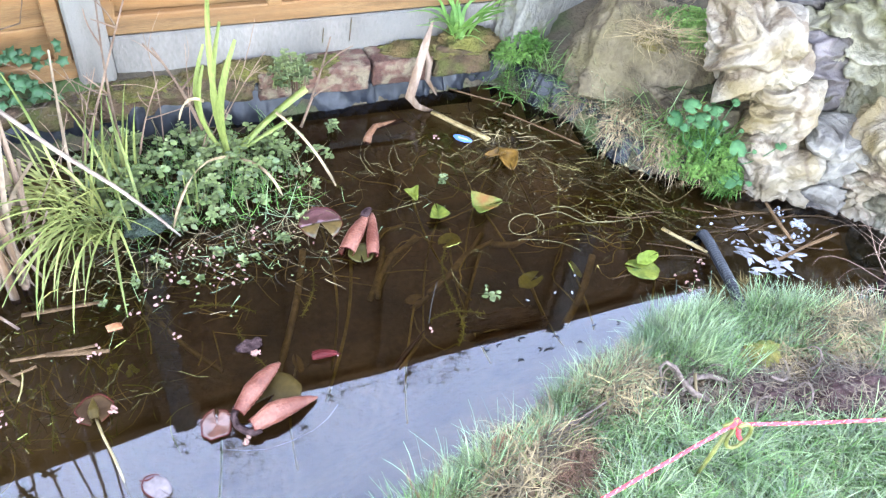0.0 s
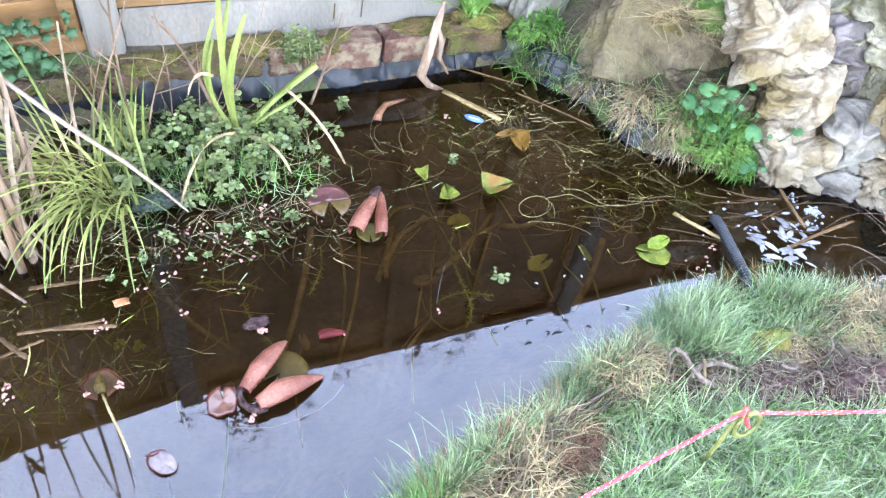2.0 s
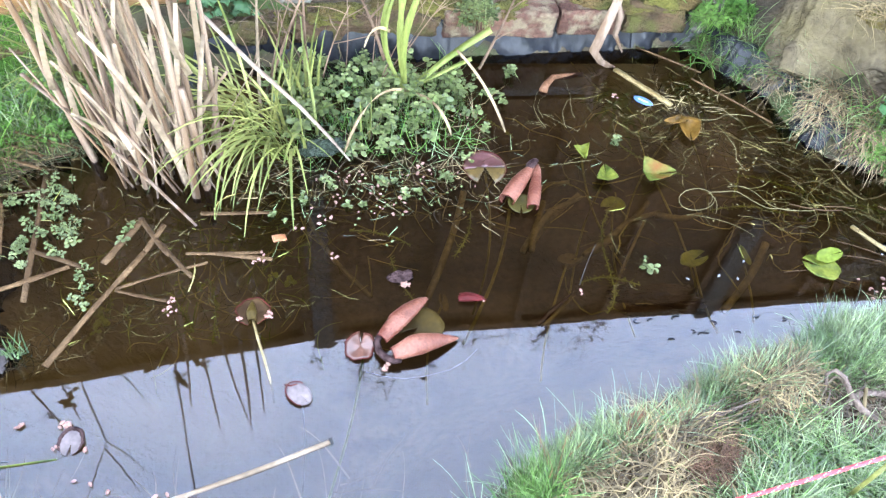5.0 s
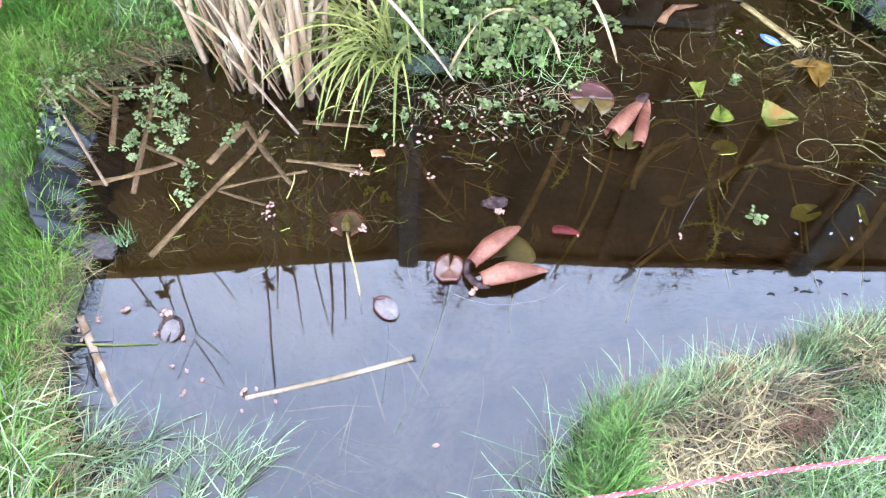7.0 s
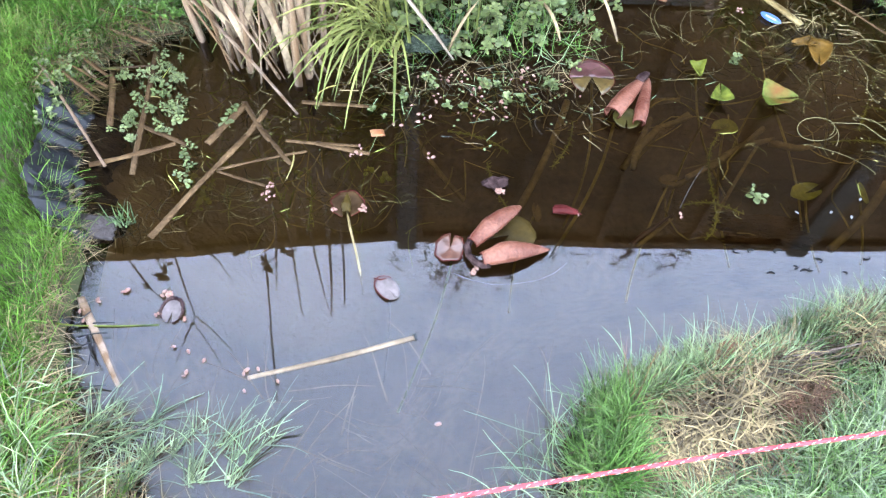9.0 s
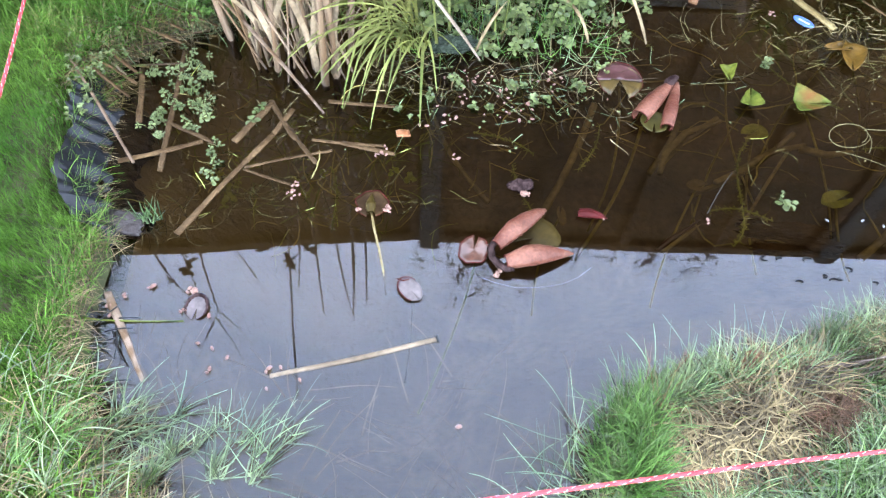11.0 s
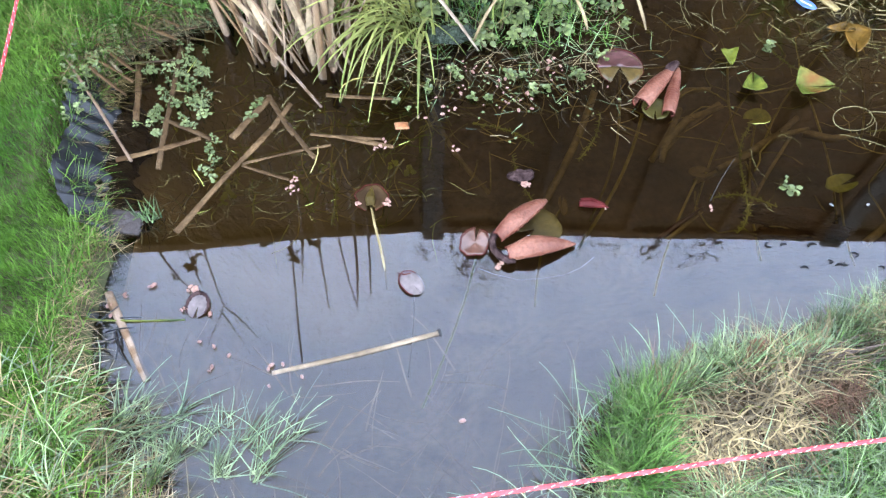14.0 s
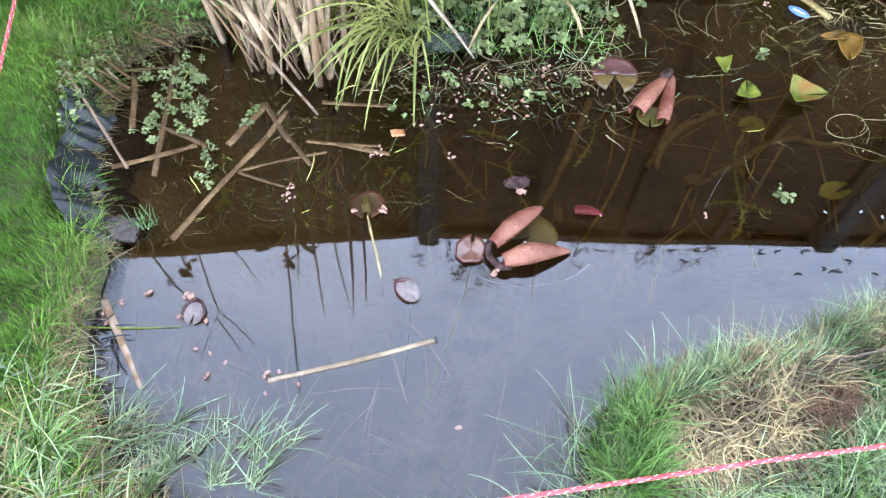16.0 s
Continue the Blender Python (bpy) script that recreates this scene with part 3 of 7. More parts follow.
# ---- the fence ----
FENCE_Y, POST_A, POST_B = 2.41, 0.095, 2.005


def fence_post(x, top):
    m = pose(x, FENCE_Y, (top + 0.0) / 2)
    bm = box((0.095, 0.10, top), m, 0.008)
    single("fence_post", bm, POSTGREY, (x, FENCE_Y, 0), "weathered grey concrete fence post", "fence post", "fence posts", smooth=False)


def fence_panel(x0, y0, x1, y1, low, high, battens, label):
    a, b = Vector((x0, y0, 0)), Vector((x1, y1, 0))
    long, turn = (b - a).length, math.degrees(math.atan2(y1 - y0, x1 - x0))
    top = thing("timber_fence", ((x0 + x1) / 2, (y0 + y1) / 2, low), label, "fence", "fence panels")
    base = pose(x0, y0, 0, 0, 0, turn)
    rows = round((high - low) / 0.135)
    step = (high - low) / rows
    for k in range(rows):
        z = low + step * (k + 0.5)
        part("board", box((long, 0.012, step + 0.022), base @ pose(long / 2, 0.012, z, 5.0), 0.003), WOOD, top, smooth=False)
    for z in (low + 0.03, high - 0.02):
        part("rail", box((long, 0.028, 0.055), base @ pose(long / 2, -0.016, z), 0.004), WOOD, top, smooth=False)
    for s in battens:
        part("batten", box((0.042, 0.026, high - low - 0.1), base @ pose(s, -0.018, (low + high) / 2), 0.004), WOOD, top, smooth=False)


for x, top in ((POST_A, 1.72), (POST_B, 1.71), (POST_B + 1.91, 1.71)):
    fence_post(x, top)
fence_panel(POST_A + 0.035, FENCE_Y, POST_B - 0.035, FENCE_Y, 0.255, 1.68, (0.02, 0.46, 0.89, 1.33, 1.79),
            "golden-brown timber fence panel above a concrete gravel board")
fence_panel(POST_B + 0.035, FENCE_Y, POST_B + 1.88, FENCE_Y, 0.255, 1.67, (0.02, 0.46, 0.89, 1.33, 1.79),
            "golden-brown timber fence panel behind the rockery")
fence_panel(-1.82, 2.20, POST_A - 0.03, FENCE_Y, 0.14, 1.66, (0.02, 0.46, 0.93, 1.40, 1.85),
            "golden-brown timber fence panel standing on the soil")
for x0, x1 in ((POST_A + 0.045, POST_B - 0.045), (POST_B + 0.045, POST_B + 1.865)):
    bm = box((x1 - x0, 0.05, 0.30), pose((x0 + x1) / 2, FENCE_Y, 0.10), 0.006)
    single("gravel_board", bm, CONCRETE, ((x0 + x1) / 2, FENCE_Y, 0.1), "pale grey concrete gravel board under the fence", "gravel board",
           "gravel boards", smooth=False)

board = bpy.data.objects["gravel_board"]
for x, z, h in ((0.73, 0.195, 0.05), (0.815, 0.205, 0.075)):
    part("rust_streak", box((0.003, 0.004, h), pose(x, FENCE_Y - 0.0265, z, 0, 4), 0.001), SLEEPER, board, "dark rusty streak", smooth=False)

# ---- edging blocks behind the liner, with moss ----


def moss_pad(at, rx, ry, h, parent=None, seed=0.0, turn=0.0):
    bm = bmesh.new()
    bmesh.ops.create_icosphere(bm, subdivisions=5, radius=1)
    for v in bm.verts:
        q = v.co * 2.2 + Vector((seed, 0, 0))
        v.co *= 1 + 0.35 * noise.noise(q) + 0.14 * noise.noise(q * 4) + 0.09 * noise.noise(q * 11) + 0.05 * noise.noise(q * 24)
        if v.co.z < 0:
            v.co.z *= 0.3
    bmesh.ops.transform(bm, matrix=pose(*at, 0, 0, turn) @ Matrix.Diagonal((rx, ry, h, 1)), verts=bm.verts[:])
    return bm


BLOCKS = [(-0.62, 2.25, 0.30, SLEEPER, 0.10), (-0.27, 2.295, 0.36, SLEEPER, 0.11), (0.0, 2.325, 0.16, SLEEPER, 0.115),
          (0.205, 2.335, 0.24, SLEEPER, 0.125), (0.415, 2.34, 0.17, SLEEPER, 0.13), (0.56, 2.34, 0.10, BRICKRED, 0.135), (0.735, 2.34, 0.24, BRICKRED, 0.14),
          (0.96, 2.342, 0.20, BRICKRED, 0.142), (1.165, 2.345, 0.20, SLEEPER, 0.15)]
for k, (x, y, w, m, z) in enumerate(BLOCKS):
    t = thing("edging_block", (x, y, 0.03), {SLEEPER: "dark rotten timber edging block grown over with moss", BRICKRED: "weathered red-brown brick edging with pale lichen and moss",
                                            GREYROCK: "grey edging stone beside the fence post"}[m], "edging block", "edging of the pond")
    part("block", box((w - 0.004, 0.105, z - 0.055), pose(x, y, 0.055 + (z - 0.055) / 2, 0, 0, rng.uniform(-4, 4) + (9 if x < -0.1 else 0)), 0, 0.009 if m is BRICKRED else 0.020, k * 3.7, 9), m, t)
    for j in range((6 if x > 0 else 3) if m is SLEEPER else 3):
        dx = rng.uniform(-0.48, 0.48) * w
        part("moss", moss_pad((x + dx, y + rng.uniform(-0.035, 0.03), z - 0.014), rng.uniform(0.02, 0.05), rng.uniform(0.018, 0.045), rng.uniform(0.010, 0.026), None, k + j * 5.1),
             MOSS, t, "yellow-green moss cushion")

for x, y, z, rx, ry, h in ((1.19, 2.345, 0.14, 0.105, 0.06, 0.05), (0.985, 2.352, 0.135, 0.075, 0.05, 0.022), (0.50, 2.35, 0.122, 0.10, 0.05, 0.03), (0.35, 2.34, 0.118, 0.07, 0.045, 0.022),
                           (0.19, 2.33, 0.115, 0.10, 0.05, 0.022)):
    t = thing("moss_cushion", (x, y, z), "thick yellow-green moss cushion on the edging", "moss", "moss cushions")
    part("cushion", moss_pad((x, y, z), rx, ry, h, None, x * 11), MOSS, t)
    n = int(90000 * rx * ry)
    a, r = rng.uniform(0, 6.28, n), np.sqrt(rng.random(n)) * 0.95
    base = np.stack([x + rx * r * np.cos(a), y + ry * r * np.sin(a), z + h * np.sqrt(1 - r * r) * 0.95], 1)
    blade_mesh("moss_growth", base, rng.uniform(0, 6.28, n), rng.uniform(0, 1.2, n), rng.uniform(0.005, 0.013, n), rng.uniform(0.0012, 0.0026, n), rng.uniform(0, 0.5, n), MOSS, 2, None, None, t)["kind"] = "stuff"

n = 420
base = np.stack([rng.uniform(-0.7, 0.62, n), rng.uniform(2.27, 2.375, n), rng.uniform(0.10, 0.135, n)], 1)
base[:, 1] -= 0.10 * np.clip(-base[:, 0], 0, 1)
strand_mesh("edging_litter", base, rng.uniform(0, 6.28, n), rng.uniform(1.1, 1.6, n), rng.uniform(0.02, 0.09, n), rng.uniform(0.001, 0.0035, n), rng.uniform(-0.1, 0.4, n), rng.normal(0, 0.8, n), ROOTS, 6)
tagged(bpy.data.objects["edging_litter"], "brown roots and dead leaves strewn on the edging", "leaf litter", kind="stuff")

# ---- rocks ----


def lump(at, size, turn=0.0, seed=0.0, sub=5, big=0.35, ridge=0.12, layers=0.0, tilt=0.0):
    bm = bmesh.new()
    bmesh.ops.create_icosphere(bm, subdivisions=sub, radius=1)
    for v in bm.verts:
        d = v.co.normalized()
        q = d * 1.3 + Vector((seed, seed * 0.7, seed * 1.3))
        r = 1 + big * noise.noise(q) + 0.5 * ridge * noise.ridged_multi_fractal(q * 1.6, 1.0, 2.1, 4, 1.0, 2.0) - 0.5 * ridge
        r += 0.07 * noise.fractal(q * 5, 0.9, 2.1, 5) - 0.10 * max(0, noise.ridged_multi_fractal(q * 2.3 + Vector((5, 1, 2)), 0.9, 2.2, 5, 1.0, 2.0) - 1.25) * (ridge > 0.2)
        box_like = (abs(d.x) ** 4 + abs(d.y) ** 4 + abs(d.z) ** 4) ** -0.25
        v.co = d * r * (0.55 + 0.45 * box_like)
        if layers:
            z = v.co.z * 7 + 2 * noise.noise(q * 1.2)
            v.co.x *= 1 + layers * math.sin(z) * 0.5
            v.co.y *= 1 + layers * math.sin(z) * 0.5
    bmesh.ops.transform(bm, matrix=pose(*at, tilt, 0, turn) @ Matrix.Diagonal((*size, 1)), verts=bm.verts[:])
    return bm




def boulder(at, size, turn=(0, 0, 0), seed=1, jitter=0.28, rough=0.05, strata=0.0, cuts=26, round_off=5):
    """An angular stone: a block with uneven corners, worn edges, cracks and bedding lines."""
    pick = random.Random(seed)
    bm = bmesh.new()
    bmesh.ops.create_cube(bm, size=2)
    for v in bm.verts:
        v.co = Vector(c * (1 - jitter * pick.random()) for c in v.co)
    bmesh.ops.subdivide_edges(bm, edges=bm.edges[:], cuts=cuts, use_grid_fill=True)
    for _ in range(round_off):
        bmesh.ops.smooth_vert(bm, verts=bm.verts[:], factor=0.5, use_axis_x=True, use_axis_y=True, use_axis_z=True)
    shift = Vector((seed * 1.37, seed * 0.71, seed * 2.13))
    bm.normal_update()
    moves = []
    for v in bm.verts:
        q = v.co * 1.2 + shift
        cell = noise.noise(q * 0.9)
        r = 0.16 * cell + rough * 2.2 * noise.fractal(q * 2.2, 0.8, 2.2, 5)
        crack = noise.ridged_multi_fractal(q * 1.1 + Vector((7, 3, 1)), 0.8, 2.2, 5, 1.0, 2.0)
        r -= rough * 2.5 * max(0.0, crack - 1.3)
        if strata:
            band = (v.co.z + 0.35 * v.co.x + 0.7 * noise.noise(q * 1.1)) * 6
            r += 0.45 * strata * (abs((band % 2) - 1) - 0.5) * (0.5 + noise.noise(q * 2.0))
            near, next_near = noise.voronoi(q * 1.15 + 0.25 * noise.noise_vector(q * 2.5))[0][:2]
            r += 0.10 * (0.5 - near) - 0.9 * strata * max(0.0, 1 - (next_near - near) / 0.14)
        moves.append(v.normal * r)
    for v, d in zip(bm.verts, moves):
        v.co += d
    bmesh.ops.transform(bm, matrix=pose(*at, *turn) @ Matrix.Diagonal((*size, 1)), verts=bm.verts[:])
    return bm


single("rock", boulder((1.72, 2.085, 0.16), (0.235, 0.15, 0.205), (-32, 12, -30), 3, 0.36, 0.045, 0.03, 34, 1), SANDSTONE, (1.655, 2.06, 0.05),
       "large brown sandstone boulder at the pond edge", "rock", "rockery stones")
single("rock", boulder((1.39, 2.34, 0.2), (0.10, 0.06, 0.16), (0, 6, 15), 8), GREYROCK, (1.39, 2.34, 0.05), "upright grey stone by the fence", "rock", "rockery stones")
single("rock", boulder((1.735, 1.84, 0.07), (0.14, 0.08, 0.11), (-15, 0, -25), 5), SANDSTONE, (1.735, 1.84, 0.05), "low brown stone with a moss cap", "rock", "rockery stones")
single("moss_cushion", moss_pad((1.715, 1.80, 0.175), 0.04, 0.03, 0.02, None, 3.3), MOSS, (1.715, 1.80, 0.17), "green moss cap on the low stone", "moss")



def worn_rock(at, half, seed, turn=(0, 0, 0), fold=0.75, square=4.2, crease=0.16):
    """A water-worn stone: swelling forms with draped folds, creases and a fine tooth."""
    bm = bmesh.new()
    bmesh.ops.create_icosphere(bm, subdivisions=6, radius=1)
    shift, mean = Vector((seed * 3.1, seed * 1.7, seed * 2.3)), sum(half) / 3
    for v in bm.verts:
        d = v.co.normalized()
        box_like = (abs(d.x) ** square + abs(d.y) ** square + abs(d.z) ** square) ** (-1 / square)
        p = Vector((d.x * half[0], d.y * half[1], d.z * half[2])) * box_like
        q = p * 6 + shift
        q += 0.5 * noise.noise_vector(q * 0.8)
        r = 0.24 * noise.noise(q * 0.8) + 0.12 * noise.noise(q * 1.7)
        r += fold * (0.22 - abs(noise.noise((q.x * 1.1 + 0.9 * q.z, q.y * 1.1, q.z * 2.6 - 0.8 * q.x))))
        r += 0.3 * fold * (0.3 - abs(noise.noise((q.x * 2.4 + 1.5 * q.z, q.y * 2.4 + 3, q.z * 5.5 - 1.6 * q.x))))
        r -= crease * max(0.0, 1 - abs(noise.noise(q * 1.2 + Vector((4, 2, 9)))) / 0.06)
        r += 0.05 * noise.fractal(q * 4, 0.9, 2.1, 4)
        v.co = p + d * r * mean
    bmesh.ops.transform(bm, matrix=pose(*at, *turn), verts=bm.verts[:])
    return bm


def at_fall(u, w, z):
    """A place by the waterfall: u along its foot, w back from the water, z up."""
    return (1.796 + 0.864 * u + 0.504 * w, 1.595 - 0.504 * u + 0.864 * w, z)


fall = thing("waterfall_rock", (2.0, 1.6, 0.0), "cream and grey limestone waterfall rock with a dark wet gully", "rock", "rockery stones")
for name, place, half, seed, turn, mat, label in (
        ("foot", (0.085, 0.10, 0.05), (0.115, 0.10, 0.105), 1, 4, PALE, ""),
        ("waist", (0.04, 0.155, 0.20), (0.085, 0.09, 0.13), 2, -4, PALE, ""),
        ("head", (-0.085, 0.20, 0.375), (0.115, 0.12, 0.12), 3, 10, PALE, ""),
        ("shoulder", (-0.01, 0.20, 0.31), (0.085, 0.10, 0.09), 4, 0, PALE, ""),
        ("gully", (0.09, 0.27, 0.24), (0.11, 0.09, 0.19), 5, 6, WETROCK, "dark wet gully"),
        ("ledge", (0.03, 0.32, 0.42), (0.13, 0.09, 0.05), 6, 0, OLIVEROCK, "olive ledge at the top"),
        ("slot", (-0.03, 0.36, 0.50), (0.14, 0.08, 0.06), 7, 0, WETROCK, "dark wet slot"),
        ("middle_block", (0.235, 0.12, 0.08), (0.095, 0.09, 0.13), 8, -8, GREYPALE, "grey-white splashed block"),
        ("lip", (0.20, 0.05, 0.0), (0.15, 0.05, 0.06), 9, -4, GREYPALE, ""),
        ("side_block", (0.39, 0.10, 0.13), (0.11, 0.13, 0.155), 10, 12, PALE, ""),
        ("far_foot", (0.52, 0.03, 0.04), (0.16, 0.12, 0.15), 11, 0, OLIVEROCK, ""),
        ("upper_mass", (0.27, 0.33, 0.38), (0.16, 0.14, 0.24), 12, -6, OLIVEROCK, "olive-stained upper mass"),
        ("back_mass", (0.50, 0.30, 0.30), (0.16, 0.16, 0.28), 13, 8, PALE, "")):
    part(name, worn_rock(at_fall(*place), half, seed, (0, 0, turn - 30)), mat, fall, label)

# ---- plants at the back ----


def wander(a, b, bow=0.1, n=8, lift=0.0):
    """Points from a to b on a slightly bent line."""
    a, b = Vector(a), Vector(b)
    side = Vector((rng.normal(), rng.normal(), rng.normal() * 0.5)).normalized() * (b - a).length * bow
    return [a.lerp(b, s) + side * math.sin(math.pi * s) + Vector((0, 0, lift)) * math.sin(math.pi * s) for s in np.linspace(0, 1, n)]


def arching(at, yaw, lean, length, droop, n=9, floor=0.004):
    """Points of a blade that rises and bends over."""
    out, p = [], Vector(at)
    for k in range(n):
        s = k / (n - 1)
        a = lean + droop * s
        out.append(p.copy())
        p = p + Vector((math.cos(yaw) * math.sin(a), math.sin(yaw) * math.sin(a), math.cos(a))) * (length / (n - 1))
        p.z = max(p.z, floor)
    return out


def leafy(name, at, label, category, count, rx, ry, high, size, mat, leaves=6, upright=0.35, stem_mat=None, mound=True, group=""):
    """A cushion of leafy shoots: stems and rosettes of small round leaves."""
    t = thing(name, at, label, category, group)
    g, st = Geo(), Geo()
    for _ in range(count):
        a, r = rng.uniform(0, 2 * math.pi), math.sqrt(rng.random())
        x, y = at[0] + rx * r * math.cos(a), at[1] + ry * r * math.sin(a)
        h = at[2] + high * ((1 - r * r) * 0.75 + 0.25 if mound else 1) * rng.uniform(0.35, 1.0)
        st.tube([(x + rng.normal() * 0.01, y + rng.normal() * 0.01, at[2] - 0.02), (x, y, h)], 0.0011, 4)
        for lvl in range(2):
            for k in range(leaves // 2 + 1):
                w = rng.uniform(0, 2 * math.pi)
                s = size * rng.uniform(0.6, 1.2) * (1.0 if lvl == 0 else 0.75)
                up = rng.uniform(0.0, upright)
                g.leaf((x, y, h - 0.012 + 0.012 * lvl), (math.cos(w), math.sin(w), up), s, s * 0.8, (rng.normal() * 0.2, rng.normal() * 0.2, 1))
    part("stem_growth", st, stem_mat or mat, t)["kind"] = "stuff"
    part("foliage", g, mat, t)["kind"] = "stuff"
    return t




def shoots(name, at, label, spots, size, mat, lift=(0.01, 0.05), tiers=3, group="", tilt=0.25):
    """Shoots of a water plant at the given places: each a stem with crossed pairs of round leaves."""
    t = thing(name, at, label, "water plant", group)
    g, st = Geo(), Geo()
    for x, y in spots:
        h, first, big = at[2] + rng.uniform(*lift), rng.uniform(0, 6.28), size * rng.uniform(0.7, 1.15)
        lean = Vector((rng.normal() * 0.012, rng.normal() * 0.012, 0))
        st.tube([(x, y, at[2] - 0.03), Vector((x, y, h - 0.01)) + lean * 0.5, Vector((x, y, h)) + lean], 0.0012, 4)
        up = Vector((rng.normal() * tilt, rng.normal() * tilt - 0.1, 1)).normalized()
        for k in range(tiers):
            s = big * (1.0 - 0.27 * k)
            for j in range(2 if k else 3):
                a = first + k * 1.57 + j * (3.14 if k else 2.1) + rng.normal() * 0.25
                way = Vector((math.cos(a), math.sin(a), 0.12 * k - 0.05 + rng.normal() * 0.1))
                root = Vector((x, y, h - 0.009 + 0.005 * k)) + lean + way * s * 0.12
                g.leaf(root, way, s, s * rng.uniform(0.72, 0.92), up, rng.uniform(-0.12, 0.16))
    part("stem_growth", st, mat, t)["kind"] = "stuff"
    part("foliage", g, mat, t)["kind"] = "stuff"


def scatter(n, x, y, rx, ry, turn=0.0):
    a, r = rng.uniform(0, 6.28, n), np.sqrt(rng.random(n))
    u, v, c, q = rx * r * np.cos(a), ry * r * np.sin(a), math.cos(turn), math.sin(turn)
    return np.stack([x + c * u - q * v, y + q * u + c * v], 1).tolist()


shoots("water_mint", (0.28, 2.07, 0.02), "hummock of grey-green water mint with round leaf pairs", scatter(150, 0.28, 2.08, 0.26, 0.15, -0.1), 0.021, MINT, (0.01, 0.07))
shoots("water_mint", (0.28, 1.93, 0.008), "low water mint along the hummock's foot", scatter(34, 0.30, 1.93, 0.21, 0.06, 0.1), 0.020, MINT, (0.006, 0.03))
shoots("water_mint", (0.53, 2.10, 0.005), "water mint shoots reaching into the open water", scatter(26, 0.55, 2.10, 0.11, 0.10), 0.018, MINT, (0.006, 0.025))
shoots("water_mint", (0.08, 2.08, 0.02), "water mint between the sedge blades", scatter(34, 0.07, 2.05, 0.09, 0.16), 0.020, MINT, (0.01, 0.05))
leafy("hummock_moss", (0.28, 2.08, -0.01), "dark green small-leaved growth under the mint", "water plant", 260, 0.27, 0.16, 0.028, 0.009, IVY)
CRESS_AT = [(-0.507, 1.818), (-0.517, 1.745), (-0.441, 1.749), (-0.473, 1.718), (-0.463, 1.666), (-0.422, 1.646), (-0.508, 1.664), (-0.532, 1.618), (-0.576, 1.76),
            (-0.462, 1.60), (-0.391, 1.529), (-0.385, 1.473), (-0.465, 1.784), (-0.426, 1.668), (-0.515, 1.581)]
for x, y in CRESS_AT:
    many = 5 if y > 1.6 else 3
    shoots("watercress", (x, y, 0.002), "floating cluster of pale green watercress leaves", scatter(many + 2, x, y, 0.022, 0.026), 0.0115, CRESS, (0.004, 0.018), 4, "watercress clusters", 0.15)
shoots("watercress", (-0.30, 1.65, 0.002), "watercress sprig between reed stalks", scatter(3, -0.313, 1.64, 0.012, 0.012), 0.016, CRESS, (0.004, 0.014))
shoots("watercress", (-0.34, 1.42, -0.012), "sunken yellow-green watercress sprig", scatter(4, -0.34, 1.42, 0.015, 0.02), 0.016, PADSUNK, (0.0, 0.006))
leafy("weed_clump", (1.71, 1.72, 0.05), "fine-leaved green weeds under the round leaves", "plant", 330, 0.13, 0.09, 0.14, 0.012, BRIGHT)
leafy("cress_clump", (1.73, 1.99, 0.335), "bright green cress growing over the boulder", "plant", 620, 0.13, 0.10, 0.06, 0.010, BRIGHT)
leafy("cress_clump", (1.75, 1.635, 0.015), "bright green cress clump at the waterline", "plant", 240, 0.06, 0.045, 0.09, 0.011, BRIGHT)
leafy("cress_clump", (1.36, 2.27, 0.12), "soft green weeds between stones", "plant", 150, 0.10, 0.05, 0.10, 0.014, BRIGHT)
leafy("bittercress", (0.60, 2.27, 0.13), "small white-flowered bittercress on the edging", "plant", 34, 0.06, 0.03, 0.13, 0.018, MINT)
leafy("weed_mat", (-0.50, 2.05, 0.05), "mixed green weeds on the bank behind the reeds", "plant", 300, 0.26, 0.15, 0.06, 0.013, BRIGHT)
leafy("weed_mat", (-0.75, 1.85, 0.05), "thin green weeds on the bank", "plant", 40, 0.14, 0.14, 0.03, 0.011, MINT)

# round-leaved plant beside the waterfall
g_at = (1.74, 1.70, 0.03)
t = thing("round_leaved_plant", g_at, "round-leaved fresh green plant beside the waterfall rock", "plant")
for k in range(34):
    a, r = rng.uniform(0, 2 * math.pi), rng.uniform(0.03, 0.21)
    high = rng.uniform(0.02, 0.25)
    top = Vector((g_at[0] + r * math.cos(a) - 0.25 * (high - 0.1), g_at[1] + 0.7 * r * math.sin(a), g_at[2] + high))
    stalk = part("stalk", Geo().tube(wander(g_at, top, 0.1, 5), 0.0016, 4), ROUND, t)
    size, w = (rng.uniform(0.032, 0.05) if k < 9 else rng.uniform(0.012, 0.028)), rng.uniform(0, 2 * math.pi)
    g = Geo()
    way, nrm = Vector((math.cos(w), math.sin(w), -0.1)).normalized(), Vector((-0.35 + rng.normal() * 0.25, -0.35 + rng.normal() * 0.25, 1)).normalized()
    side = way.cross(nrm).normalized()
    way = nrm.cross(side)
    g.v.append(top)
    for ring in (0.55, 1.0):
        for j in range(17):
            b = -2.85 + 5.7 * j / 16
            rad = ring * size * (0.60 + 0.16 * math.cos(b) ** 3 + 0.025 * math.cos(9 * b))
            g.v.append(top + way * math.cos(b) * rad + side * math.sin(b) * rad + nrm * (0.14 * abs(math.sin(b)) - 0.1 * ring) * rad)
    g.f = [(0, j, j + 1) for j in range(1, 17)] + [(j, j + 17, j + 18, j + 1) for j in range(1, 17)]
    part("leaf", g, ROUND, stalk, thick=0.0006)

